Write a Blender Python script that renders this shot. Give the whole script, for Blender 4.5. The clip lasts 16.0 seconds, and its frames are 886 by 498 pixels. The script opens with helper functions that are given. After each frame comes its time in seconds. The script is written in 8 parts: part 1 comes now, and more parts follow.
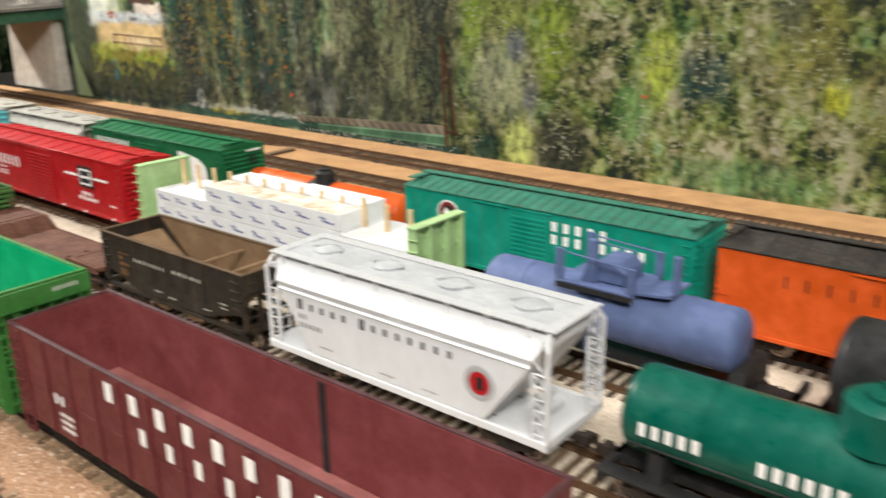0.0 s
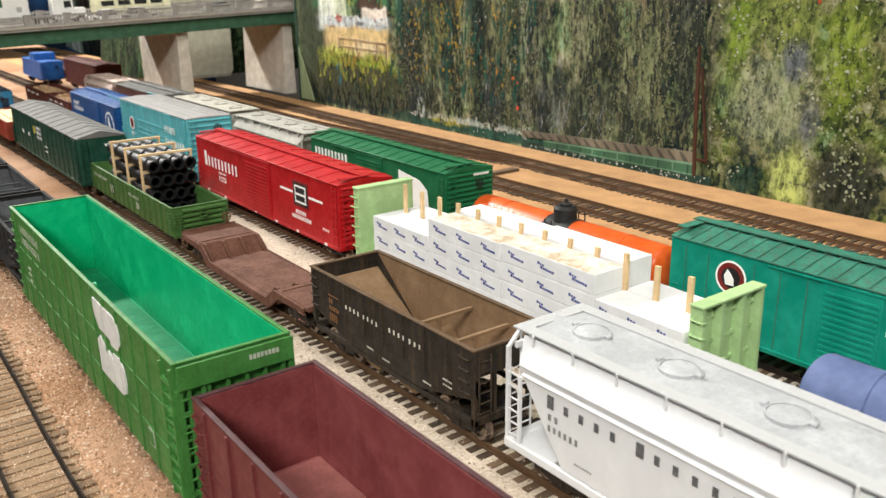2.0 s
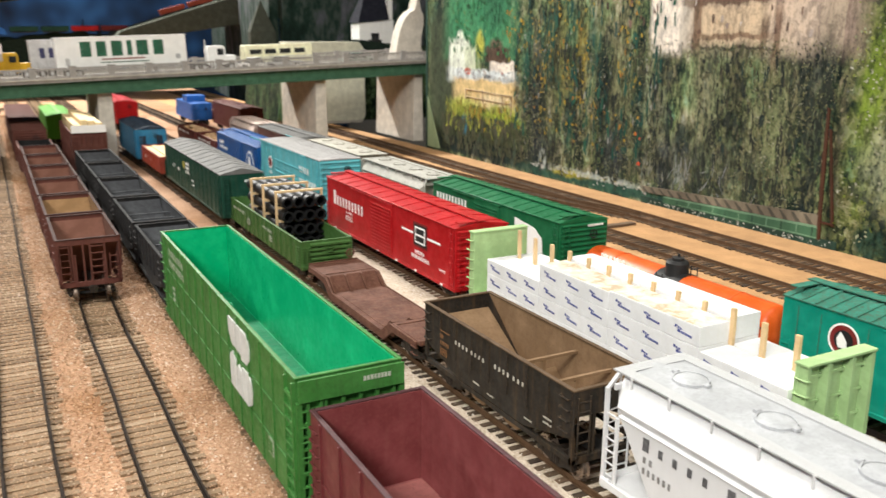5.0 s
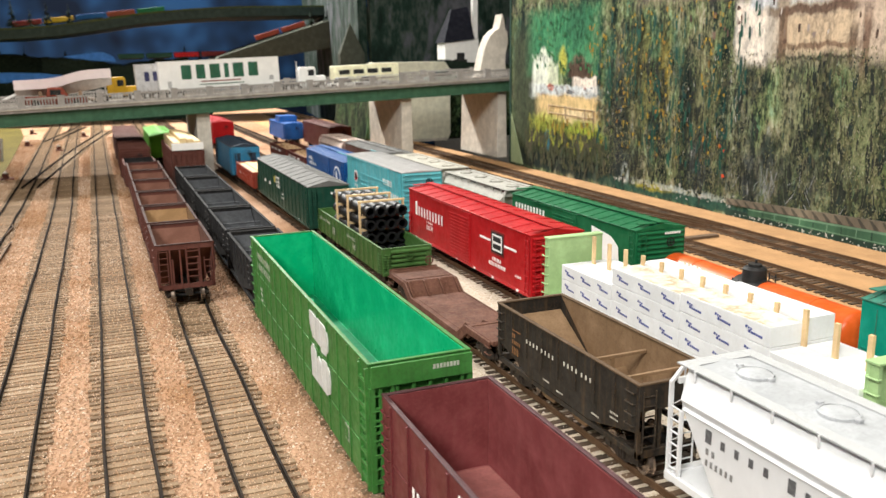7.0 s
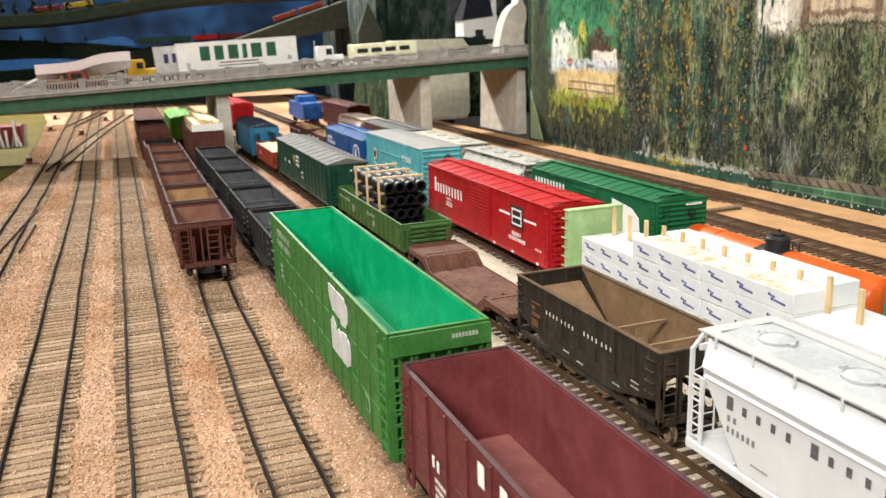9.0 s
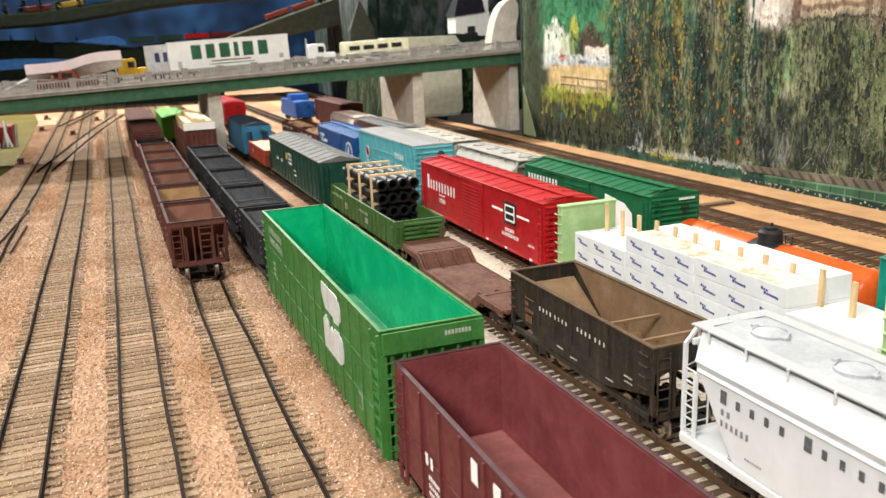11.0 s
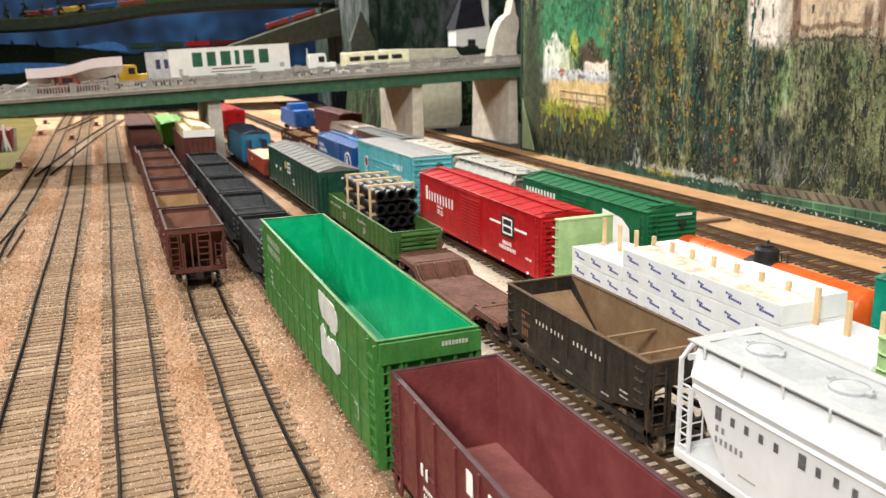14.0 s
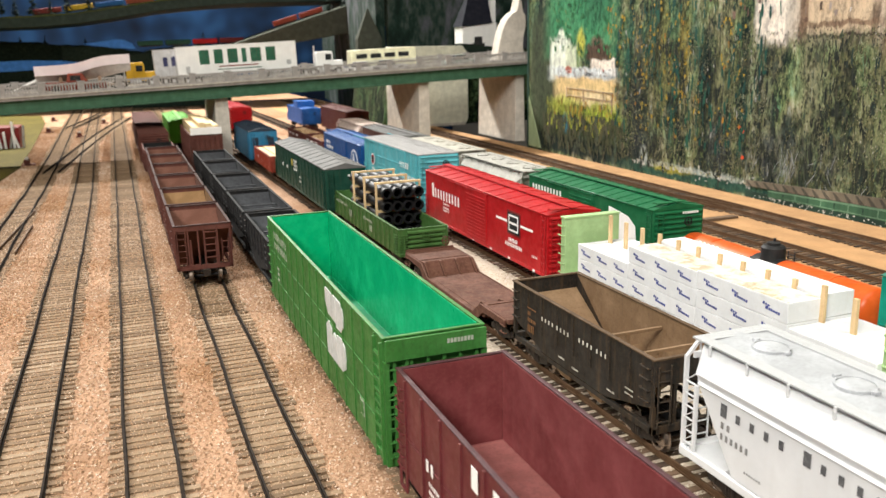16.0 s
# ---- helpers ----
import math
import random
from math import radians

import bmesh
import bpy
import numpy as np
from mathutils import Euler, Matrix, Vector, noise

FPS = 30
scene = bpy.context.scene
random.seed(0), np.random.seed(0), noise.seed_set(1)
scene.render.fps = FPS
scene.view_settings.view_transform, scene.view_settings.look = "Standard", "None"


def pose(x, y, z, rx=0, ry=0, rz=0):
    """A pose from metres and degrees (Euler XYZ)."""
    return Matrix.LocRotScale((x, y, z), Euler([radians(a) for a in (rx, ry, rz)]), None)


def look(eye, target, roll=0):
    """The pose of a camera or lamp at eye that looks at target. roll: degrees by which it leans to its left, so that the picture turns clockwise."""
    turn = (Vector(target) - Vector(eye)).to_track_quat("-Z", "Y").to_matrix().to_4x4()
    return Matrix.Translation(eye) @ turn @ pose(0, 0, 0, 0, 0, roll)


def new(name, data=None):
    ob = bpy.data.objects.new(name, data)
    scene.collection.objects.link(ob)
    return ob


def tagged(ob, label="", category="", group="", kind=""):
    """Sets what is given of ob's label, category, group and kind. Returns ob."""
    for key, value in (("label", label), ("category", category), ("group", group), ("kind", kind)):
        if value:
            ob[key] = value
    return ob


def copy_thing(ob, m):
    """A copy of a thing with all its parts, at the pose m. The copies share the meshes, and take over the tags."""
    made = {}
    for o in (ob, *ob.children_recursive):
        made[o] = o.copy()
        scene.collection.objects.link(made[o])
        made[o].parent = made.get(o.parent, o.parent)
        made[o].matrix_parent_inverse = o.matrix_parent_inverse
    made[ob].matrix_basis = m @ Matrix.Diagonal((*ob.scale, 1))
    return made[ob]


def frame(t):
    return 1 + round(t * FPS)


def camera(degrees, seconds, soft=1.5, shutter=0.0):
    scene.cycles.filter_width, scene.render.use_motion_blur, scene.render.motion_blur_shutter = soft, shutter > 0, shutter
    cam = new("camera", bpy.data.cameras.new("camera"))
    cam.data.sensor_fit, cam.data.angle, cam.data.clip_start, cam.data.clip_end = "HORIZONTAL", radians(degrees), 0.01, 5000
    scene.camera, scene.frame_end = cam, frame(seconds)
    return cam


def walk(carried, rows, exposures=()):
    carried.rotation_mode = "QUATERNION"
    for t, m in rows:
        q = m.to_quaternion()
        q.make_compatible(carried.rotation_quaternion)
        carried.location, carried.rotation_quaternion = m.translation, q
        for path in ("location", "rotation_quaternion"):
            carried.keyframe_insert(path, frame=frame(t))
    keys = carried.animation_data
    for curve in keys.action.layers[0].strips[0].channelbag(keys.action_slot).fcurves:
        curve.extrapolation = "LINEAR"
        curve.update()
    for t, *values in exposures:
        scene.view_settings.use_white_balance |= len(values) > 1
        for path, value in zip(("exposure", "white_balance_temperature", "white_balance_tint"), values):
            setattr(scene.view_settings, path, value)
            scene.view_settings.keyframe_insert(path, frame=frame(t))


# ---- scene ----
# A model railway yard in HO scale (1:87). Lengths are written in centimetres and turned into metres by S.
S = 0.01
cam = camera(56.32, 16.0, soft=1.4, shutter=0.5)
# seconds, eye x, y, z in cm above the rail heads, yaw, pitch, roll in degrees
PATH = [
    (0, -2.513, -3.596, 15.320, -50.791, -18.529, -0.936),
    (0.5, -1.658, 0.046, 15.096, -44.171, -18.234, -0.512),
    (1, 0.116, 2.360, 14.714, -40.184, -18.468, -0.981),
    (1.5, 1.662, 3.838, 14.975, -38.182, -18.275, -1.061),
    (2, 1.607, 4.016, 14.895, -36.752, -17.812, -0.809),
    (2.5, 1.616, 3.566, 14.815, -35.904, -17.390, -0.489),
    (3, 1.757, 3.565, 14.784, -35.247, -16.562, -1.092),
    (3.5, 1.750, 3.599, 14.642, -34.669, -16.166, -1.225),
    (4, 1.773, 3.613, 14.677, -34.401, -15.945, -0.502),
    (4.5, 1.549, 3.291, 14.771, -32.065, -15.421, 0.274),
    (5, 0.863, 2.507, 15.027, -28.379, -14.319, 0.315),
    (7.5, 0.808, 0.967, 14.326, -21.624, -12.948, -1.215),
    (8, 0.873, 1.020, 14.196, -21.033, -13.489, -1.562),
    (8.5, 0.849, 0.911, 14.171, -20.742, -13.960, -1.754),
    (9, 0.933, 0.963, 14.132, -20.611, -14.180, -1.923),
    (11.5, 1.038, 1.051, 14.081, -21.034, -14.385, -2.370),
    (12, 1.003, 1.099, 14.094, -21.251, -14.234, -2.079),
    (12.5, 0.986, 1.090, 14.103, -21.488, -14.087, -1.951),
    (13, 1.051, 1.063, 14.077, -21.608, -13.898, -1.758),
    (13.5, 0.924, 0.997, 14.086, -21.630, -13.648, -1.095),
    (14, 0.918, 0.937, 14.103, -21.304, -13.583, -1.203),
    (14.5, 0.881, 0.980, 14.151, -21.091, -13.662, -1.317),
    (15, 0.835, 0.857, 14.183, -21.006, -13.601, -0.952),
    (15.5, 0.861, 0.833, 14.148, -20.945, -13.658, -1.058),
    (16, 0.920, 0.873, 14.107, -20.840, -13.743, -1.232),
]
cam.data.dof.use_dof, cam.data.dof.focus_distance, cam.data.dof.aperture_fstop = True, 0.36, 32.0
walk(cam, [(t, pose(x * S, y * S, z * S, 90 + pitch, 0, yaw) @ pose(0, 0, 0, 0, 0, roll)) for t, x, y, z, yaw, pitch, roll in PATH], [(0, -0.06), (3.5, -0.04), (5, 0.05), (7.5, 0.11), (16, 0.11)])

# ---- light ----
world = bpy.data.worlds.new("room_air")
scene.world = world
world.use_nodes = True
world.node_tree.nodes["Background"].inputs[0].default_value = (0.9, 0.95, 1.0, 1)
world.node_tree.nodes["Background"].inputs[1].default_value = 0.004


def area_lamp(name, x, y, z, tx, ty, tz, w, h, power, colour, spread=180.0):
    lamp = bpy.data.lights.new(name, "AREA")
    lamp.shape, lamp.size, lamp.size_y, lamp.energy, lamp.color = "RECTANGLE", w * S, h * S, power, colour
    lamp.spread = radians(spread)
    ob = new(name, lamp)
    ob.matrix_world = look((x * S, y * S, z * S), (tx * S, ty * S, tz * S))
    return ob


WARM = (1.0, 0.975, 0.91)
area_lamp("room_lamp", -82, -58, 106, 18, 26, 0, 44, 32, 9.5, WARM, 98)
area_lamp("ceiling_tube_lamp", -5, 282, 162, 0, 115, 0, 110, 14, 146, WARM)
area_lamp("ceiling_tube_lamp", 5, 0, 160, 20, 60, 0, 120, 24, 18, WARM)

# ---- materials ----


def node(nt, kind, **values):
    n = nt.nodes.new(kind)
    for key, value in values.items():
        n.inputs[key].default_value = value
    return n


def ramp(nt, stops, constant=False):
    n = nt.nodes.new("ShaderNodeValToRGB")
    e = n.color_ramp.elements
    while len(e) < len(stops):
        e.new(0.5)
    for k, (at, c) in enumerate(stops):
        e[k].position = at
        e[k].color = (*c, 1)
    if constant:
        n.color_ramp.interpolation = "CONSTANT"
    return n


def material(name, rough=0.5, metal=0.0):
    m = bpy.data.materials.new(name)
    m.use_nodes = True
    b = m.node_tree.nodes["Principled BSDF"]
    b.inputs["Roughness"].default_value = rough
    b.inputs["Metallic"].default_value = metal
    b.inputs["Specular IOR Level"].default_value = 0.2
    return m, m.node_tree, b


def mixed(nt, fac, a, b, mode="MIX"):
    n = nt.nodes.new("ShaderNodeMix")
    n.data_type, n.blend_type = "RGBA", mode
    for sock, val in ((n.inputs[0], fac), (n.inputs[6], a), (n.inputs[7], b)):
        if isinstance(val, (int, float)):
            sock.default_value = val
        elif isinstance(val, tuple):
            sock.default_value = (*val, 1)
        else:
            nt.links.new(val, sock)
    return n.outputs[2]


def coords(nt, scale=(1, 1, 1), kind="Object"):
    tc = nt.nodes.new("ShaderNodeTexCoord")
    mp = nt.nodes.new("ShaderNodeMapping")
    mp.inputs["Scale"].default_value = scale
    nt.links.new(tc.outputs[kind], mp.inputs["Vector"])
    return mp.outputs["Vector"]


def noise_tex(nt, vec, scale, detail=4.0, rough=0.6):
    n = node(nt, "ShaderNodeTexNoise", Scale=scale, Detail=detail, Roughness=rough)
    nt.links.new(vec, n.inputs["Vector"])
    return n.outputs["Fac"]


def bump(nt, b, height, strength=0.3, distance=0.0003):
    n = node(nt, "ShaderNodeBump", Strength=strength, Distance=distance)
    nt.links.new(height, n.inputs["Height"])
    nt.links.new(n.outputs["Normal"], b.inputs["Normal"])


def paint(name, colour, rough=0.45, dirt=(0.16, 0.11, 0.07), amount=0.35, streak=0.3, relief=0.15, worn=None, worn_amount=0.6, blotch=0.84):
    """Model paint: the colour with slow blotches, vertical streaks and fine dust, and worn edges where asked."""
    m, nt, b = material(name, rough)
    v = coords(nt)
    slow = ramp(nt, [(0.42, (0, 0, 0)), (0.72, (1, 1, 1))])
    nt.links.new(noise_tex(nt, v, 90, 6, 0.65), slow.inputs[0])
    fine = ramp(nt, [(0.48, (0, 0, 0)), (0.75, (1, 1, 1))])
    nt.links.new(noise_tex(nt, v, 900, 3), fine.inputs[0])
    run = ramp(nt, [(0.5, (0, 0, 0)), (0.8, (1, 1, 1))])
    nt.links.new(noise_tex(nt, coords(nt, (420, 420, 35)), 1.0, 4), run.inputs[0])
    light = tuple(min(1.0, c * (1 + 0.85 * (1 - blotch)) + 0.012) for c in colour)
    dark = tuple(c * blotch for c in colour)
    base = mixed(nt, slow.outputs[0], dark, light)
    k = nt.nodes.new("ShaderNodeMath")
    k.operation, k.inputs[1].default_value = "MULTIPLY", amount
    nt.links.new(fine.outputs[0], k.inputs[0])
    base = mixed(nt, k.outputs[0], base, dirt)
    k = nt.nodes.new("ShaderNodeMath")
    k.operation, k.inputs[1].default_value = "MULTIPLY", streak
    nt.links.new(run.outputs[0], k.inputs[0])
    base = mixed(nt, k.outputs[0], base, dirt)
    if worn:
        bv = node(nt, "ShaderNodeBevel", Radius=0.0003)
        geo = nt.nodes.new("ShaderNodeNewGeometry")
        dot = nt.nodes.new("ShaderNodeVectorMath")
        dot.operation = "DOT_PRODUCT"
        nt.links.new(bv.outputs[0], dot.inputs[0])
        nt.links.new(geo.outputs["Normal"], dot.inputs[1])
        edge = ramp(nt, [(0.85, (1, 1, 1)), (0.985, (0, 0, 0))])
        nt.links.new(dot.outputs["Value"], edge.inputs[0])
        k = nt.nodes.new("ShaderNodeMath")
        k.operation = "MULTIPLY"
        nt.links.new(edge.outputs[0], k.inputs[0])
        chips = ramp(nt, [(0.4, (0, 0, 0)), (0.6, (worn_amount,) * 3)])
        nt.links.new(noise_tex(nt, v, 500, 4), chips.inputs[0])
        nt.links.new(chips.outputs[0], k.inputs[1])
        base = mixed(nt, k.outputs[0], base, worn)
    nt.links.new(base, b.inputs["Base Color"])
    r = ramp(nt, [(0.3, (rough - 0.08,) * 3), (0.7, (min(1, rough + 0.14),) * 3)])
    nt.links.new(noise_tex(nt, v, 300, 3), r.inputs[0])
    nt.links.new(r.outputs[0], b.inputs["Roughness"])
    bump(nt, b, noise_tex(nt, v, 1500, 3), relief, 0.0001)
    return m


def tinted_patches(nt, col, patch_tint):
    """Broad patches of a second tone, at random, over a colour."""
    k = ramp(nt, [(0.46, (1, 1, 1)), (0.62, patch_tint)])
    nt.links.new(noise_tex(nt, coords(nt), 7.5, 6, 0.62), k.inputs[0])
    return mixed(nt, 1.0, col, k.outputs[0], "MULTIPLY")


def grainy(name, stops, scale, rough=0.9, detail=5, strength=0.5, distance=0.0005, vec_scale=(1, 1, 1), patch_tint=None):
    m, nt, b = material(name, rough)
    v = coords(nt, vec_scale)
    r = ramp(nt, stops)
    f = noise_tex(nt, v, scale, detail, 0.7)
    nt.links.new(f, r.inputs[0])
    big = ramp(nt, [(0.35, (0.78, 0.76, 0.74)), (0.7, (1.08, 1.06, 1.04))])
    nt.links.new(noise_tex(nt, v, scale / 25, 4), big.inputs[0])
    col = mixed(nt, 1.0, r.outputs[0], big.outputs[0], "MULTIPLY")
    nt.links.new(tinted_patches(nt, col, patch_tint) if patch_tint else col, b.inputs["Base Color"])
    bump(nt, b, f, strength, distance)
    return m


def per_piece(name, stops, rough=0.85, island=True, relief=0.3, patch_tint=None):
    """A colour of its own for every piece, with fine grain on it."""
    m, nt, b = material(name, rough)
    if island:
        src = nt.nodes.new("ShaderNodeNewGeometry").outputs["Random Per Island"]
    else:
        src = nt.nodes.new("ShaderNodeObjectInfo").outputs["Random"]
    r = ramp(nt, stops)
    nt.links.new(src, r.inputs[0])
    v = coords(nt)
    g = ramp(nt, [(0.3, (0.75,) * 3), (0.7, (1.12,) * 3)])
    f = noise_tex(nt, v, 1400, 4)
    nt.links.new(f, g.inputs[0])
    col = mixed(nt, 1.0, r.outputs[0], g.outputs[0], "MULTIPLY")
    nt.links.new(tinted_patches(nt, col, patch_tint) if patch_tint else col, b.inputs["Base Color"])
    bump(nt, b, f, relief, 0.0001)
    return m


M_BALLAST = grainy("tan_ballast", [(0.3, (0.267, 0.147, 0.0858)), (0.5, (0.406, 0.245, 0.153)), (0.66, (0.535, 0.355, 0.24))], 900, 0.95, 6, 0.7, 0.0006, patch_tint=(0.74, 0.64, 0.52))
M_GRAIN = per_piece("ballast_grains", [(0.0, (0.321, 0.185, 0.107)), (0.25, (0.487, 0.307, 0.195)), (0.6, (0.604, 0.409, 0.273)), (0.85, (0.721, 0.536, 0.4)), (1.0, (0.819, 0.711, 0.604))], 0.95, patch_tint=(0.8, 0.7, 0.58))
M_GRAIN_PALE = per_piece("pale_ballast_grains", [(0.0, (0.3, 0.23, 0.17)), (0.4, (0.55, 0.46, 0.37)), (0.8, (0.72, 0.64, 0.55)), (1.0, (0.82, 0.78, 0.72))], 0.95)
M_TIE_TAN = per_piece("sandy_ties", [(0.0, (0.144, 0.0927, 0.054)), (0.4, (0.198, 0.131, 0.0783)), (0.8, (0.261, 0.177, 0.108)), (1.0, (0.324, 0.236, 0.158))], 0.9, False)
M_TIE_TAN_ROW = per_piece("sandy_ties_far", [(0.0, (0.166, 0.108, 0.0626)), (0.5, (0.221, 0.147, 0.0874)), (1.0, (0.285, 0.195, 0.122))], 0.9)
M_TIE_DARK = per_piece("dark_brown_ties", [(0.0, (0.05, 0.035, 0.025)), (0.6, (0.1, 0.065, 0.04)), (1.0, (0.17, 0.11, 0.07))], 0.85, False)
M_TIE_DARK_ROW = per_piece("dark_brown_ties_far", [(0.0, (0.05, 0.035, 0.025)), (0.6, (0.1, 0.065, 0.04)), (1.0, (0.17, 0.11, 0.07))], 0.85)
M_RAIL = paint("weathered_rail", (0.018, 0.014, 0.012), 0.85, (0.09, 0.052, 0.028), 0.35, 0.25)
M_RAIL_RUST = paint("rusty_rail", (0.11, 0.062, 0.034), 0.6, (0.08, 0.05, 0.03), 0.4, 0.2)
for m_rail in (M_RAIL, M_RAIL_RUST):
    m_rail.node_tree.nodes["Principled BSDF"].inputs["Specular IOR Level"].default_value = 0.06
M_STEEL = paint("wheel_steel", (0.3, 0.235, 0.19), 0.26, (0.05, 0.035, 0.025), 0.55, 0.3)
M_STEEL.node_tree.nodes["Principled BSDF"].inputs["Metallic"].default_value = 0.8
M_TRUCK = paint("truck_black_brown", (0.022, 0.017, 0.014), 0.6, (0.1, 0.062, 0.034), 0.32, 0.25)
M_BLACK = paint("grimy_black", (0.014, 0.014, 0.015), 0.55, (0.05, 0.042, 0.035), 0.22, 0.18)

M_GRATING, g_nt, g_b = material("grey_board_grating", 0.5)
g_wave = node(g_nt, "ShaderNodeTexWave", Scale=620.0, Distortion=1.5)
g_wave.bands_direction = "Y"
g_nt.links.new(coords(g_nt), g_wave.inputs["Vector"])
g_ramp = ramp(g_nt, [(0.25, (0.3, 0.305, 0.312)), (0.6, (0.5, 0.505, 0.515))])
g_nt.links.new(g_wave.outputs["Fac"], g_ramp.inputs[0])
g_nt.links.new(g_ramp.outputs[0], g_b.inputs["Base Color"])

# ---- building helpers ----


class Geo:
    def __init__(self):
        self.v, self.f = [], []

    def add(self, vs, fs):
        n = len(self.v)
        self.v += [tuple(p) for p in vs]
        self.f += [tuple(i + n for i in f) for f in fs]
        return self

    def box(self, x0, x1, y0, y1, z0, z1):
        return self.hexa([(x0, y0, z0), (x1, y0, z0), (x1, y1, z0), (x0, y1, z0), (x0, y0, z1), (x1, y0, z1), (x1, y1, z1), (x0, y1, z1)])

    def hexa(self, p):
        return self.add(p, [(0, 3, 2, 1), (4, 5, 6, 7), (0, 1, 5, 4), (1, 2, 6, 5), (2, 3, 7, 6), (3, 0, 4, 7)])

    def prism(self, prof, y0, y1):
        n = len(prof)
        vs = [(x, y0, z) for x, z in prof] + [(x, y1, z) for x, z in prof]
        return self.add(vs, [tuple(range(n))[::-1], tuple(range(n, 2 * n))] + [(i, (i + 1) % n, n + (i + 1) % n, n + i) for i in range(n)])

    def prismx(self, prof, x0, x1):
        n = len(prof)
        vs = [(x0, y, z) for y, z in prof] + [(x1, y, z) for y, z in prof]
        return self.add(vs, [tuple(range(n))[::-1], tuple(range(n, 2 * n))] + [(i, (i + 1) % n, n + (i + 1) % n, n + i) for i in range(n)])

    def prismz(self, prof, z0, z1):
        n = len(prof)
        vs = [(x, y, z0) for x, y in prof] + [(x, y, z1) for x, y in prof]
        return self.add(vs, [tuple(range(n))[::-1], tuple(range(n, 2 * n))] + [(i, (i + 1) % n, n + (i + 1) % n, n + i) for i in range(n)])

    def cyl(self, p, q, r, n=14, r2=None):
        p, q = Vector(p), Vector(q)
        r2 = r if r2 is None else r2
        a = (q - p).normalized()
        u = a.orthogonal().normalized()
        w = a.cross(u)
        ring = [math.cos(2 * math.pi * k / n) * u + math.sin(2 * math.pi * k / n) * w for k in range(n)]
        vs = [p + r * d for d in ring] + [q + r2 * d for d in ring]
        return self.add(vs, [tuple(range(n))[::-1], tuple(range(n, 2 * n))] + [(i, (i + 1) % n, n + (i + 1) % n, n + i) for i in range(n)])

    def rod(self, pts, r, n=6):
        for p, q in zip(pts, pts[1:]):
            self.cyl(p, q, r, n)
        return self

    def lathe(self, prof, axis="y", n=28, at=(0, 0, 0), ring=False):
        """Rings of (distance along the axis, radius), capped at both ends, or bent round into a ring."""
        vs, fs = [], []
        for a, r in prof:
            for k in range(n):
                c, s = r * math.cos(2 * math.pi * k / n), r * math.sin(2 * math.pi * k / n)
                p = {"y": (c, a, s), "z": (c, s, a), "x": (a, c, s)}[axis]
                vs.append((p[0] + at[0], p[1] + at[1], p[2] + at[2]))
        m = len(prof)
        for j in range(m if ring else m - 1):
            i = (j + 1) % m
            for k in range(n):
                k2 = (k + 1) % n
                fs.append((j * n + k, j * n + k2, i * n + k2, i * n + k))
        if not ring:
            fs += [tuple(range(n))[::-1], tuple(range((m - 1) * n, m * n))]
        return self.add(vs, fs)

    def mesh(self, name, mat, smooth=True):
        me = bpy.data.meshes.new(name)
        me.from_pydata([(x * S, y * S, z * S) for x, y, z in self.v], [], self.f)
        bm = bmesh.new()
        bm.from_mesh(me)
        bmesh.ops.recalc_face_normals(bm, faces=bm.faces)
        bm.to_mesh(me)
        bm.free()
        if smooth:
            me.shade_smooth()
            me.set_sharp_from_angle(angle=0.6)
        if mat:
            me.materials.append(mat)
        return me


def part(name, geo, mat, parent, label="", bevel=0.0, at=None):
    ob = new(name, geo.mesh(name, mat) if isinstance(geo, Geo) else geo)
    ob.parent = parent
    if at:
        ob.location = tuple(c * S for c in at)
    if bevel:
        mod = ob.modifiers.new("bevel", "BEVEL")
        mod.width, mod.segments, mod.limit_method, mod.angle_limit = bevel * S, 2, "ANGLE", 0.6
    return tagged(ob, label)


def thing(name, x, y, z, label, category, group="", turn=0.0):
    ob = new(name)
    ob.matrix_basis = pose(x * S, y * S, z * S, 0, 0, turn)
    return tagged(ob, label, category, group)


def setting(name, geo, mat, label, bevel=0.0):
    ob = part(name, geo, mat, None, label, bevel)
    return tagged(ob, kind="structure")


def rep(name, geo, mat, parent, places, label=""):
    """The same small piece at several places, sharing one mesh."""
    me = geo.mesh(name, mat)
    return [part(name, me, None, parent, label, at=p) for p in places]


def glyphs(count, h, w, gap, spaces=(), seed=1):
    """A line of plain bars, as long as a word with that many letters: list of (start, width)."""
    out, at = [], 0.0
    for k in range(count):
        if k in spaces:
            at += w * 0.8
        out.append((at, w))
        at += w + gap
    return out


def bars_side(parent, mat, x, y, z, count, h, w, gap=None, spaces=(), slope=0.0, name="lettering", label="plain painted bars in place of lettering"):
    """Bars on a side that faces -x; they run towards the camera's near end (-y)."""
    g = Geo()
    gap = w * 0.45 if gap is None else gap
    for s, ww in glyphs(count, h, w, gap, spaces):
        g.box(x - 0.012, x + 0.004, y - s - ww * 0.62, y - s, z - slope * s, z - slope * s + h)
    return part(name, g, mat, parent, label)


def bars_end(parent, mat, x, y, z, count, h, w, name="lettering"):
    g = Geo()
    for s, ww in glyphs(count, h, w, w * 0.4):
        g.box(x + s, x + s + ww, y - 0.012, y + 0.004, z, z + h)
    return part(name, g, mat, parent, "plain painted bars in place of lettering")

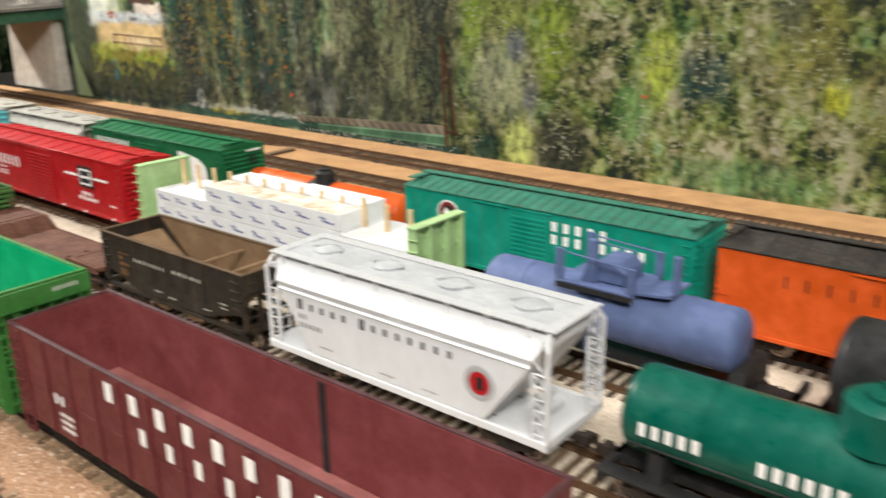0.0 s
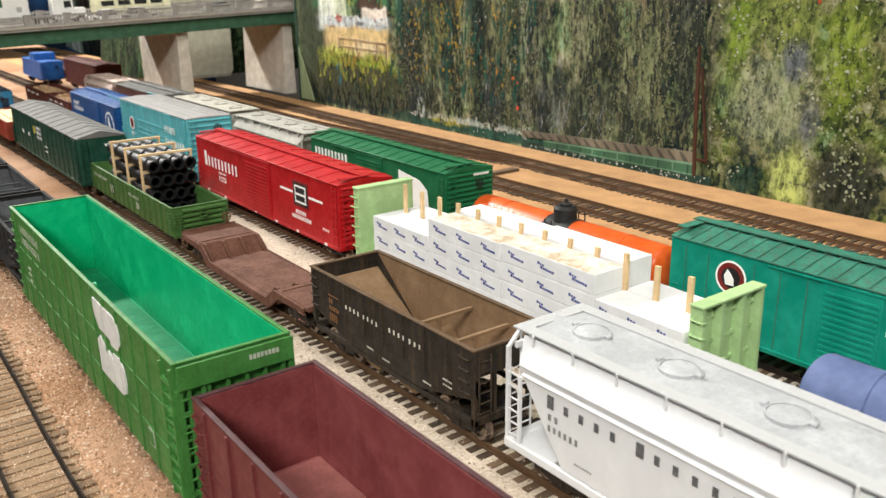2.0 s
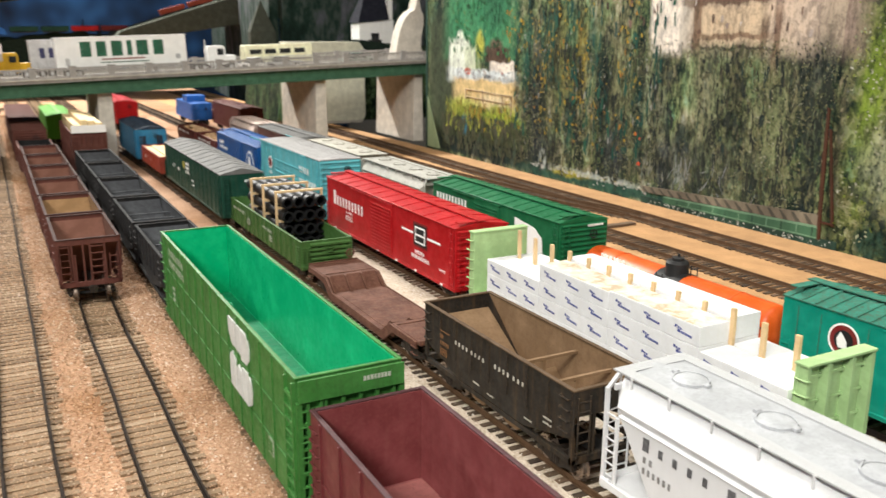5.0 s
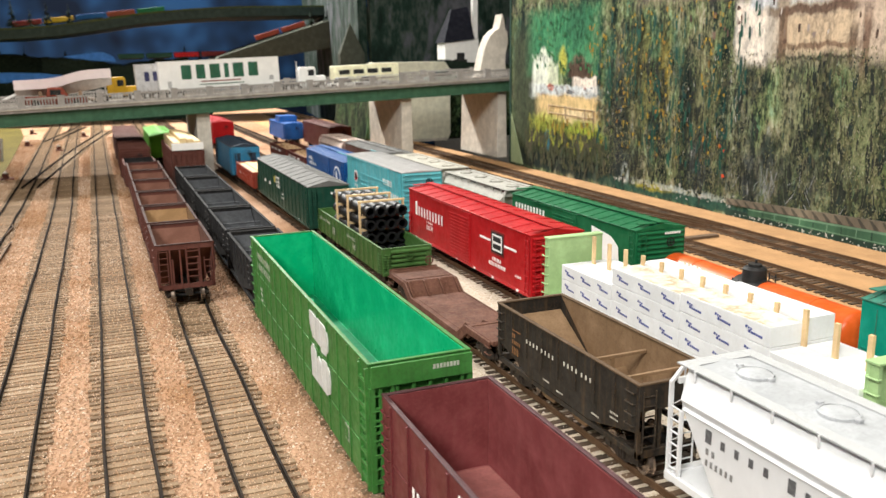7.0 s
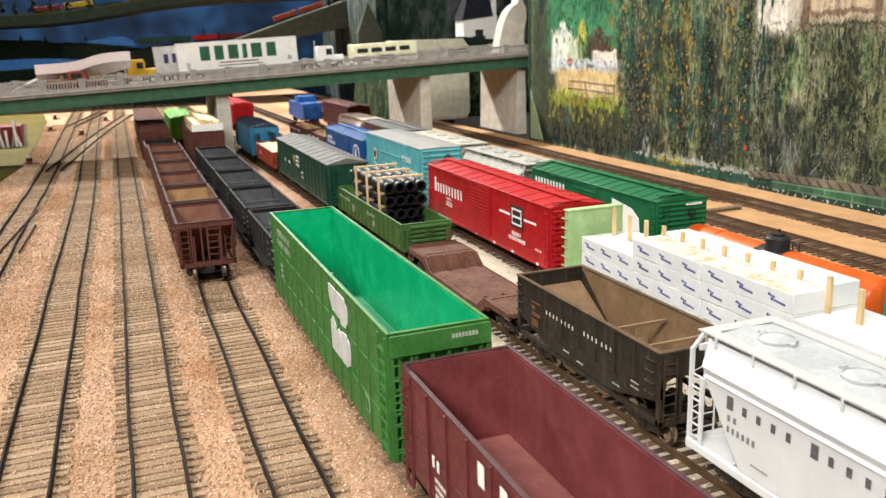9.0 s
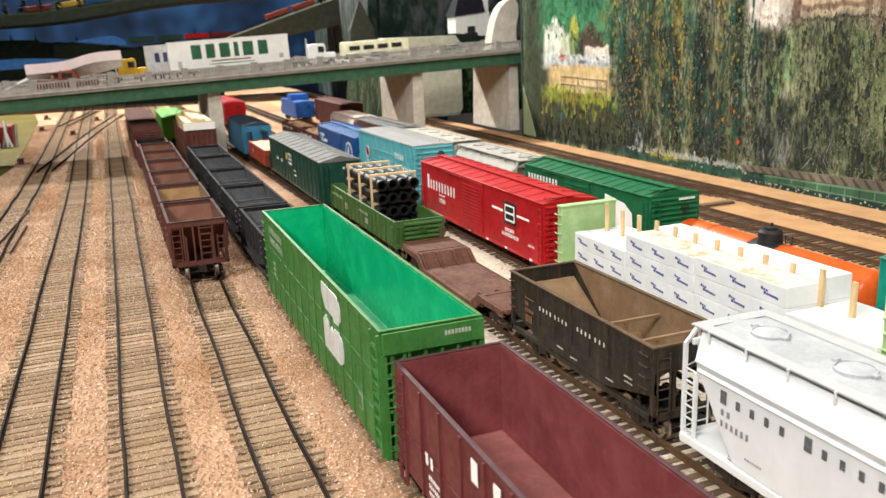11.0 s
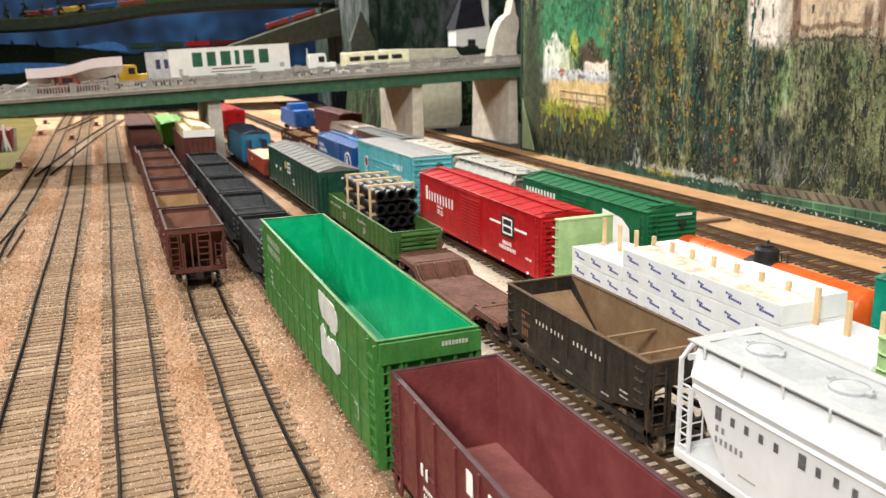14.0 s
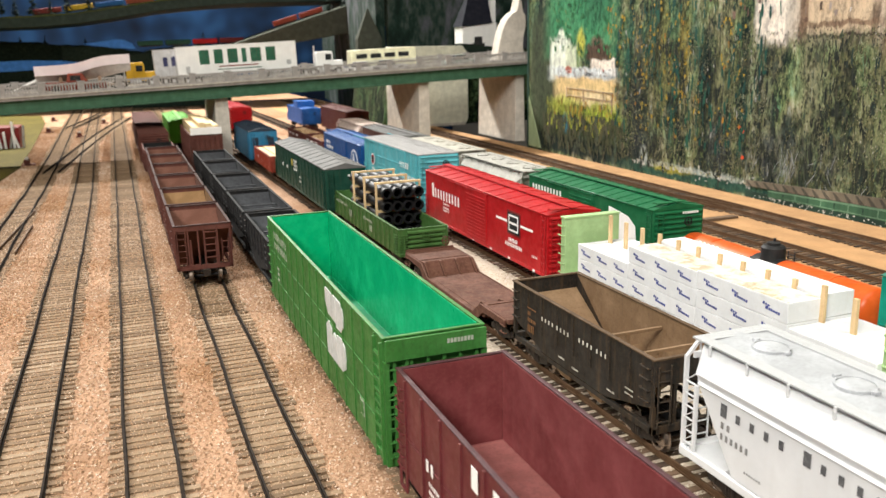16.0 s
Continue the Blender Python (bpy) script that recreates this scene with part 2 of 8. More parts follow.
# ---- pieces shared by the cars ----
G_FRAME = Geo()
G_FRAME.prismx([(-1.15, 0.5), (-0.95, 0.72), (-0.4, 0.8), (-0.3, 0.95), (0.3, 0.95), (0.4, 0.8), (0.95, 0.72), (1.15, 0.5), (1.0, 0.36), (0.8, 0.36), (0.45, 0.3), (0.3, 0.2), (-0.3, 0.2), (-0.45, 0.3), (-0.8, 0.36), (-1.0, 0.36)], -0.06, 0.06)
for yy in (-0.88, 0.88):
    G_FRAME.box(-0.11, 0.11, yy - 0.16, yy + 0.16, 0.4, 0.66)
for yy in (-0.14, 0, 0.14):
    G_FRAME.cyl((-0.08, yy, 0.3), (-0.08, yy, 0.7), 0.06, 8)
ME_FRAME = G_FRAME.mesh("sideframe", M_TRUCK)
ME_WHEEL = Geo().lathe([(-0.06, 0.16), (-0.06, 0.5), (0.0, 0.56), (0.04, 0.48), (0.2, 0.465), (0.2, 0.36), (0.13, 0.34), (0.13, 0.15), (0.22, 0.12), (0.22, 0.02)], "x", 22).mesh("wheel", M_STEEL)
ME_AXLE = Geo().cyl((-1.2, 0, 0), (1.2, 0, 0), 0.09, 8).mesh("axle", M_BLACK)
ME_BOLSTER = Geo().box(-1.1, 1.1, -0.22, 0.22, 0.5, 0.8).cyl((0, 0, 0.8), (0, 0, 1.05), 0.3, 12).mesh("bolster", M_TRUCK)
ME_COUPLER = Geo().box(-0.11, 0.11, -0.1, 0.75, 0.72, 0.98).box(-0.2, 0.22, -0.34, 0.0, 0.68, 1.04).box(0.1, 0.24, -0.5, -0.26, 0.7, 1.02).cyl((0, 0.05, 0.72), (0, -0.05, 0.3), 0.03, 6).mesh("coupler", M_TRUCK)
ME_BRAKE = Geo().lathe([(-0.03, 0.28), (0.03, 0.28), (0.03, 0.22), (-0.03, 0.22)], "y", 16, ring=True)
for k in range(4):
    ME_BRAKE.rod([(0, 0, 0), (0.25 * math.cos(k * 1.571), 0, 0.25 * math.sin(k * 1.571))], 0.025, 5)


def running_gear(car, half, inset=1.75):
    """Two trucks with their wheels, and a coupler at each end."""
    for yy in (-half + inset, half - inset):
        tr = part("truck", ME_BOLSTER, None, car, at=(0, yy, 0))
        for sx in (-1, 1):
            f = part("sideframe", ME_FRAME, None, tr, at=(1.16 * sx, 0, 0))
            f.rotation_euler = (0, 0, 0 if sx < 0 else math.pi)
        for ya in (-0.88, 0.88):
            part("axle", ME_AXLE, None, tr, at=(0, ya, 0.48))
            for sx in (-1, 1):
                w = part("wheel", ME_WHEEL, None, tr, "worn bright steel wheel", at=(0.8 * sx, ya, 0.48))
                w.rotation_euler = (0, 0, 0 if sx > 0 else math.pi)
    for yy, rz in ((-half, 0), (half, math.pi)):
        c = part("coupler", ME_COUPLER, None, car, at=(0, yy - (0.25 if rz == 0 else -0.25), 0))
        c.rotation_euler = (0, 0, rz)


def ladder_geo(z0, z1, w, n, r=0.035, axis="y", depth=0.0):
    """Two stiles and n rungs in the plane of the car's side (axis y) or end (axis x)."""
    g = Geo()

    def p(a, z):
        return (0, a, z) if axis == "y" else (a, 0, z)

    for a in (-w / 2, w / 2):
        g.rod([p(a, z0), p(a, z1)], r, 5)
    for k in range(n):
        z = z0 + (z1 - z0) * (k + 0.5) / n
        g.rod([p(-w / 2, z), p(w / 2, z)], r * 0.85, 5)
    return g


def grabs_geo(z0, z1, w, n, out=-0.1, r=0.032, axis="y"):
    """Loose grab irons one over the other, each bent back to the wall."""
    g = Geo()
    for k in range(n):
        z = z0 + (z1 - z0) * (k + 0.5) / n
        pts = [(0, -w / 2, z), (out, -w / 2, z), (out, w / 2, z), (0, w / 2, z)]
        if axis == "x":
            pts = [(b, a, c) for a, b, c in pts]
        g.rod(pts, r, 5)
    return g


def open_box(car, half, W, z0, z1, t, mat_out, mat_in, floor_z=None):
    """Two sides and two ends of sheet with a top rail and a lining of its own colour."""
    w = W / 2
    for sx in (-1, 1):
        a, b = sorted((sx * w, sx * (w - t)))
        part("side_wall", Geo().box(a, b, -half, half, z0, z1), mat_out, car, bevel=0.015)
        c, d = sorted((sx * (w - t), sx * (w - t - 0.03)))
        part("side_lining", Geo().box(c, d, -half + t + 0.03, half - t - 0.03, z0 + 0.1, z1 - 0.01), mat_in, car)
        e, f = sorted((sx * (w + 0.025), sx * (w - t - 0.01)))
        part("top_rail", Geo().box(e, f, -half - 0.03, half + 0.03, z1, z1 + 0.06), mat_out, car, bevel=0.02)
    for sy in (-1, 1):
        a, b = sorted((sy * half, sy * (half - t)))
        part("end_wall", Geo().box(-w + t + 0.002, w - t - 0.002, a, b, z0, z1), mat_out, car, bevel=0.015)
        c, d = sorted((sy * (half - t), sy * (half - t - 0.03)))
        part("end_lining", Geo().box(-w + t + 0.035, w - t - 0.035, c, d, z0 + 0.1, z1 - 0.01), mat_in, car)
        e, f = sorted((sy * (half + 0.025), sy * (half - t - 0.01)))
        part("end_rail", Geo().box(-w + t + 0.015, w - t - 0.015, e, f, z1 + 0.002, z1 + 0.058), mat_out, car, bevel=0.02)
    fz = z0 + 0.1 if floor_z is None else floor_z
    part("floor", Geo().box(-w + t, w - t, -half + t, half - t, fz - 0.1, fz), mat_in, car)


def high_gondola(name, x, y0, y1, W, z0, z1, mat, mat_in, label, ribs, seams, row, trucks=1.9, floor_z=None, end_ribs=6, rib=0.045):
    half, w = (y1 - y0) / 2, W / 2
    car = thing(name, x, (y0 + y1) / 2, 0, label, "freight car", row)
    open_box(car, half, W, z0, z1, 0.12, mat, mat_in, floor_z)
    hgt = z1 - z0
    ys = [-half + 0.9 + (2 * half - 1.8) * k / (ribs - 1) for k in range(ribs)]
    g = Geo().box(-rib, rib, -0.05, 0.05, 0.03, hgt - 0.04)
    rep("side_rib", g, mat, car, [(sx * (w + rib), yy, z0) for sx in (-1, 1) for yy in ys])
    if seams:
        g = Geo().box(-0.02, 0.02, -(ys[1] - ys[0]) / 2 + 0.06, (ys[1] - ys[0]) / 2 - 0.06, -0.02, 0.02)
        rep("panel_seam", g, mat, car, [(-w - 0.015, (ys[k] + ys[k + 1]) / 2, z0 + hgt * f) for k in range(ribs - 1) for f in seams])
    xs = [-w + 0.35 + (W - 0.7) * k / (end_ribs - 1) for k in range(end_ribs)]
    g = Geo().box(-0.05, 0.05, -0.09, 0.09, 0.05, hgt - 0.35)
    rep("end_rib", g, mat, car, [(xx, sy * (half + 0.09), z0) for sy in (-1, 1) for xx in xs])
    part("end_sill", Geo().box(-w, w, -half - 0.12, -half - 0.002, z0 - 0.02, z0 + 0.25), mat, car, bevel=0.02)
    part("end_sill", Geo().box(-w, w, half + 0.002, half + 0.12, z0 - 0.02, z0 + 0.25), mat, car, bevel=0.02)
    for sy in (-1, 1):
        part("ladder", grabs_geo(0, hgt - 0.3, 0.55, 8, -0.08), mat, car, at=(-w, sy * (half - 0.38), z0 + 0.05))
        lad = part("ladder", grabs_geo(0, hgt - 0.3, 0.55, 8, -0.08), mat, car, at=(w, sy * (half - 0.38), z0 + 0.05))
        lad.rotation_euler = (0, 0, math.pi)
    part("ladder", grabs_geo(0, hgt - 0.35, 0.5, 8, -0.18, axis="x"), mat, car, at=(-w + 0.34, -half, z0 + 0.1))
    part("underframe", Geo().box(-0.4, 0.4, -half + 0.3, half - 0.3, 0.85, max(0.95, z0 + 0.12)).box(-w + 0.2, w - 0.2, -0.2, 0.2, 0.85, 1.1), M_BLACK, car)
    running_gear(car, half, trucks)
    return car


def boxcar(name, x, y0, y1, W, z0, ze, mat, mat_roof, label, row, peak=0.22, roof_ribs=12, door=(-1.2, 1.2), door_style="ribbed", ribs=0, board=True, mat_board=None, end="corrugated"):
    """z0: foot of the side; ze: eaves; door: from, to along the car (None: a plain side)."""
    half, w = (y1 - y0) / 2, W / 2
    car = thing(name, x, (y0 + y1) / 2, 0, label, "boxcar", row)
    part("body", Geo().box(-w, w, -half, half, z0, ze), mat, car, bevel=0.025)
    part("roof", Geo().prism([(-w - 0.06, ze + 0.002), (w + 0.06, ze + 0.002), (w + 0.06, ze + 0.07), (0, ze + peak), (-w - 0.06, ze + 0.07)], -half - 0.03, half + 0.03), mat_roof, car, bevel=0.015)
    for sx in (-1, 1):
        g = Geo().hexa([(0, -0.045, 0.0), (sx * -w, -0.045, peak - 0.075), (sx * -w, 0.045, peak - 0.075), (0, 0.045, 0.0), (0, -0.03, 0.045), (sx * -w, -0.03, peak - 0.03), (sx * -w, 0.03, peak - 0.03), (0, 0.03, 0.045)])
        rep("roof_rib", g, mat_roof, car, [(sx * (w + 0.03), -half + 2 * half * (k + 0.5) / roof_ribs, ze + 0.072) for k in range(roof_ribs)])
    if board:
        mb = mat_board or mat_roof
        part("running_board", Geo().box(-0.27, 0.27, -half - 0.1, half + 0.1, ze + peak + 0.05, ze + peak + 0.1), mb, car)
        for sy in (-1, 1):
            a, b = sorted((sy * (half - 0.5), sy * (half - 0.05)))
            part("roof_walk", Geo().box(-w + 0.25, -0.3, a, b, ze + peak + 0.0, ze + peak + 0.05), mb, car)
    part("side_sill", Geo().box(-w - 0.035, w + 0.035, -half + 0.05, half - 0.05, z0 - 0.1, z0 + 0.08), mat, car, bevel=0.015)
    for sx in (-1, 1):
        xx = sx * w
        if ribs:
            g = Geo().box(-0.025, 0.025, -0.04, 0.04, 0.1, ze - z0 - 0.06)
            spots = [-half + 0.5 + (2 * half - 1.0) * k / (ribs - 1) for k in range(ribs)]
            rep("side_rib", g, mat, car, [(xx + sx * 0.02, yy, z0) for yy in spots if not (door and door[0] - 0.1 < yy < door[1] + 0.1)])
        if door:
            d = part("door", Geo().box(*sorted((xx + sx * 0.004, xx + sx * 0.07)), door[0], door[1], z0 + 0.12, ze - 0.14), mat, car, bevel=0.015)
            n = 13 if door_style == "ribbed" else 4
            g = Geo().prismx([(-(door[1] - door[0]) / 2 + 0.1, 0), ((door[1] - door[0]) / 2 - 0.1, 0), ((door[1] - door[0]) / 2 - 0.14, 0.1), (-(door[1] - door[0]) / 2 + 0.14, 0.1)], -0.03, 0.03)
            rep("door_rib", g, mat, d, [(xx + sx * 0.085, (door[0] + door[1]) / 2, z0 + 0.25 + (ze - z0 - 0.55) * k / n) for k in range(n)])
            part("door_track", Geo().box(*sorted((xx + sx * 0.004, xx + sx * 0.1)), door[0] - 0.2, door[1] + (door[1] - door[0]), ze - 0.12, ze - 0.05), mat, car)
            part("door_track", Geo().box(*sorted((xx + sx * 0.004, xx + sx * 0.1)), door[0] - 0.2, door[1] + (door[1] - door[0]), z0 + 0.05, z0 + 0.11), mat, car)
        part("ladder", ladder_geo(0.1, ze - z0 - 0.1, 0.42, 8), mat, car, at=(xx + sx * 0.09, -half + 0.35, z0))
        part("ladder", ladder_geo(0.1, (ze - z0) * 0.5, 0.42, 4), mat, car, at=(xx + sx * 0.09, half - 0.35, z0))
    for sy in (-1, 1):
        yy = sy * half
        n = 11
        g = Geo().prismx([(0, -0.11), (sy * 0.09, -0.03), (sy * 0.09, 0.03), (0, 0.11)], -w + 0.12, w - 0.12)
        if end == "corrugated":
            rep("end_rib", g, mat, car, [(0, yy, z0 + 0.25 + (ze - z0 - 0.45) * k / (n - 1)) for k in range(n)])
        part("ladder", ladder_geo(0.1, ze - z0 - 0.1, 0.42, 8, axis="x"), mat, car, at=(-w + 0.4 if sy < 0 else w - 0.4, yy + sy * 0.17, z0))
    part("brake_wheel", ME_BRAKE.mesh("brake_wheel", M_BLACK), None, car, at=(0.55, -half - 0.25, ze - 0.75))
    part("underframe", Geo().box(-0.35, 0.35, -half + 0.2, half - 0.2, 0.85, z0).box(-1.0, -0.5, -1.1, 0.2, 0.55, z0).cyl((0.7, 0.5, 0.8), (0.7, 1.8, 0.8), 0.22, 10), M_BLACK, car)
    running_gear(car, half)
    return car


def open_hopper(name, x, y0, y1, W, ze, mat, mat_in, label, row, ribs=7, bays=2, slope_len=2.6, z_side=1.55, braces=2, inset=1.5, rib=0.035, brace_at=None, drop=0.65, rim=None, end_h=0.95):
    """Open-top hopper: tall sides, sloped end sheets, chutes below, ladders on the open ends."""
    half, w, t = (y1 - y0) / 2, W / 2, 0.08
    car = thing(name, x, (y0 + y1) / 2, 0, label, "hopper car", row)
    mid = half - slope_len
    side = [(-half, ze), (half, ze), (half, z_side + 0.4), (half - 1.0, z_side + 0.15), (half - slope_len, 1.2), (-half + slope_len, 1.2), (-half + 1.0, z_side + 0.15), (-half, z_side + 0.4)]
    for sx in (-1, 1):
        a, b = sorted((sx * w, sx * (w - t)))
        part("side_wall", Geo().prismx(side, a, b), mat, car, bevel=0.012)
        c, d = sorted((sx * (w - t), sx * (w - t - 0.02)))
        part("side_lining", Geo().prismx([(-half + 0.1, ze - 0.01), (half - 0.1, ze - 0.01), (half - slope_len, 1.25), (-half + slope_len, 1.25)], c, d), mat_in, car)
        e, f = sorted((sx * (w + 0.05), sx * (w - t - 0.05)))
        part("top_rail", Geo().box(e, f, -half - 0.04, half + 0.04, ze, ze + 0.07), rim or mat, car, bevel=0.02)
        if ribs:
            ys = [-half + 0.12 + (2 * half - 0.24) * k / (ribs - 1) for k in range(ribs)]
            g = Geo().box(-rib, rib, -0.045, 0.045, z_side + 0.42, ze)
            rep("side_rib", g, mat, car, [(sx * (w + rib - 0.001), yy, 0) for yy in ys])
        for sy in (-1, 1):
            part("ladder", grabs_geo(0, ze - z_side - 0.5, 0.5, 4, -0.13 * -sx), mat, car, at=(sx * w, sy * (half - 0.4), z_side + 0.4))
            part("corner_post", Geo().box(*sorted((sx * w, sx * (w - 0.14))), *sorted((sy * (half - 0.002), sy * (half - 0.16))), 0.95, z_side + 0.42), mat, car)
        part("side_sill", Geo().box(*sorted((sx * (w - 0.02), sx * (w - 0.18))), -half, half, 0.95, 1.15), mat, car)
    for sy in (-1, 1):
        part("slope_sheet", Geo().hexa([(-w + t + 0.03, sy * (half - 0.06), ze - drop - 0.1), (w - t - 0.03, sy * (half - 0.06), ze - drop - 0.1), (w - t - 0.03, sy * (half - slope_len), 1.15), (-w + t + 0.03, sy * (half - slope_len), 1.15), (-w + t + 0.03, sy * (half - 0.06), ze - drop), (w - t - 0.03, sy * (half - 0.06), ze - drop), (w - t - 0.03, sy * (half - slope_len), 1.25), (-w + t + 0.03, sy * (half - slope_len), 1.25)]), mat_in, car)
        a, b = sorted((sy * half, sy * (half - 0.07)))
        part("end_wall", Geo().box(-w + t, w - t, a, b, ze - end_h, ze), mat, car, bevel=0.012)
        part("end_rail", Geo().box(-w + t + 0.05, w - t - 0.05, *sorted((sy * (half + 0.04), sy * (half - 0.12))), ze + 0.002, ze + 0.068), rim or mat, car)
        part("end_sill", Geo().box(-w, w, *sorted((sy * half, sy * (half - 0.2))), 0.95, 1.25), mat, car, bevel=0.015)
        for xx in (-w * 0.45, w * 0.45):
            part("end_post", Geo().box(xx - 0.06, xx + 0.06, *sorted((sy * (half - 0.02), sy * (half - 0.14))), 1.2, ze - 0.9), mat, car)
        part("ladder", ladder_geo(1.25, ze - 0.2, 0.5, 6, axis="x"), mat, car, at=(-w + 0.4, sy * (half + 0.08), 0))
        part("ladder", ladder_geo(1.25, ze - 0.9, 0.4, 4, axis="x"), mat, car, at=(w - 0.4, sy * (half + 0.08), 0))
    for b in range(bays):
        c = -mid + 2 * mid * (b + 0.5) / bays
        hw = mid / bays
        part("chute", Geo().hexa([(-w + 0.35, c - hw * 0.3, 0.5), (w - 0.35, c - hw * 0.3, 0.5), (w - 0.35, c + hw * 0.3, 0.5), (-w + 0.35, c + hw * 0.3, 0.5), (-w + t, c - hw, 1.3), (w - t, c - hw, 1.3), (w - t, c + hw, 1.3), (-w + t, c + hw, 1.3)]), mat_in, car, bevel=0.02)
        if b:
            cc = -mid + 2 * mid * b / bays
            part("centre_ridge", Geo().prismx([(cc - 0.7, 1.25), (cc + 0.7, 1.25), (cc, 2.0)], -w + t + 0.03, w - t - 0.03), mat_in, car)
    for k in range(braces):
        yy = brace_at[k] if brace_at else -half + slope_len * 0.55 + (2 * half - slope_len * 1.1) * (k + 1) / (braces + 1)
        if brace_at:
            part("brace_post", Geo().box(-0.08, 0.08, yy - 0.06, yy + 0.06, 1.3, ze - 0.62), mat_in, car)
        part("cross_brace", Geo().box(-w + t + 0.025, w - t - 0.025, yy - 0.07, yy + 0.07, ze - 0.62, ze - 0.5), mat_in, car)
    part("centre_sill", Geo().box(-0.25, 0.25, -half + 0.05, half - 0.05, 0.82, 1.12), M_BLACK, car)
    running_gear(car, half, inset)
    return car


def tank_car(name, x, y0, y1, r, zc, mat, label, row, mat_band=None, dome_mat=None, dome_r=0.62, dome_h=0.75, band_w=0.9, walkway=True, frame_mat=None, short=0.35):
    half = (y1 - y0) / 2
    fm = frame_mat or M_BLACK
    car = thing(name, x, (y0 + y1) / 2, 0, label, "tank car", row)
    h = half - short
    cap = [(h - 0.45 + 0.45 * math.sin(a), r * (0.25 + 0.75 * math.cos(a)) if a < 1.5 else 0.3 * r) for a in (0.0, 0.35, 0.7, 1.0, 1.25, 1.45)]
    prof = [(-a, b) for a, b in cap[::-1]] + cap
    part("tank", Geo().lathe(prof, "y", 36, (0, 0, zc)), mat, car)
    if mat_band:
        part("centre_band", Geo().lathe([(-band_w, r - 0.02), (-band_w, r + 0.012), (band_w, r + 0.012), (band_w, r - 0.02)], "y", 36, (0, 0, zc), True), mat_band, car)
    for yy in (-h * 0.62, h * 0.62):
        part("strap", Geo().lathe([(yy - 0.06, r - 0.02), (yy - 0.06, r + 0.025), (yy + 0.06, r + 0.025), (yy + 0.06, r - 0.02)], "y", 36, (0, 0, zc), True), mat, car)
    d = part("dome", Geo().lathe([(zc + r - 0.25, dome_r * 1.08), (zc + r + 0.03, dome_r * 1.02), (zc + r + 0.08, dome_r), (zc + r + dome_h - 0.12, dome_r), (zc + r + dome_h, dome_r * 0.82), (zc + r + dome_h + 0.02, 0.1)], "z", 24), dome_mat or mat, car)
    part("hatch", Geo().cyl((0, 0, zc + r + dome_h), (0, 0, zc + r + dome_h + 0.14), dome_r * 0.55, 16), dome_mat or mat, d)
    part("valve", Geo().cyl((0.2, 0.15, zc + r + dome_h + 0.14), (0.2, 0.15, zc + r + dome_h + 0.3), 0.07, 8), dome_mat or mat, d)
    part("centre_sill", Geo().box(-0.45, 0.45, -half, half, 0.85, 1.15), fm, car, bevel=0.015)
    for sy in (-1, 1):
        part("bolster", Geo().hexa([(-1.5, sy * (half - 1.75) - 0.25, 0.95), (1.5, sy * (half - 1.75) - 0.25, 0.95), (1.5, sy * (half - 1.75) + 0.25, 0.95), (-1.5, sy * (half - 1.75) + 0.25, 0.95), (-1.2, sy * (half - 1.75) - 0.25, zc - r * 0.55), (1.2, sy * (half - 1.75) - 0.25, zc - r * 0.55), (1.2, sy * (half - 1.75) + 0.25, zc - r * 0.55), (-1.2, sy * (half - 1.75) + 0.25, zc - r * 0.55)]), fm, car)
        part("end_beam", Geo().box(-1.55, 1.55, *sorted((sy * half, sy * (half - 0.25))), 0.85, 1.15), fm, car)
    if walkway:
        for sx in (-1, 1):
            part("side_walkway", Geo().box(*sorted((sx * 1.05, sx * 1.6)), -half, half, 1.1, 1.17), fm, car)
            rail = Geo().rod([(sx * (r + 0.05), -h + 0.2, zc + 0.25), (sx * (r + 0.05), h - 0.2, zc + 0.25)], 0.03)
            for k in range(7):
                rail.rod([(sx * (r - 0.05), -h + 0.3 + (2 * h - 0.6) * k / 6, zc + 0.25), (sx * (r + 0.05), -h + 0.3 + (2 * h - 0.6) * k / 6, zc + 0.25)], 0.025, 5)
            part("handrail", rail, fm, car)
            part("ladder", ladder_geo(1.2, zc + r + 0.1, 0.45, 7), fm, car, at=(sx * (r + 0.12), 0.0, 0))
    running_gear(car, half)
    return car

# ---- car paints ----
P_MAROON = paint("maroon_car_paint", (0.14, 0.027, 0.031), 0.42, (0.13, 0.062, 0.042), 0.4, 0.4, worn=(0.045, 0.026, 0.026), worn_amount=0.8)
P_MAROON_IN = paint("maroon_lining", (0.175, 0.038, 0.04), 0.5, (0.24, 0.09, 0.08), 0.25, 0.2)
P_BN = paint("green_car_paint", (0.044, 0.18, 0.036), 0.45, (0.03, 0.06, 0.018), 0.45, 0.55, worn=(0.1, 0.22, 0.08), worn_amount=0.3)
P_BN_IN = paint("bright_green_lining", (0.0, 0.4, 0.17), 0.35, (0.02, 0.22, 0.09), 0.2, 0.1)
P_HOP = paint("sooty_black_brown", (0.016, 0.0135, 0.011), 0.62, (0.085, 0.05, 0.024), 0.32, 0.75, worn=(0.14, 0.085, 0.045), worn_amount=0.7)
P_HOP_IN = paint("brown_dusty_lining", (0.21, 0.13, 0.07), 0.8, (0.1, 0.065, 0.04), 0.4, 0.3)
P_GREY_TOP = paint("light_grey_white", (0.41, 0.42, 0.44), 0.5, (0.22, 0.225, 0.235), 0.4, 0.3, blotch=0.84)
P_RUST = paint("brown_red_oxide", (0.115, 0.038, 0.028), 0.8, (0.06, 0.035, 0.027), 0.4, 0.3, worn=(0.05, 0.025, 0.02), worn_amount=0.5)
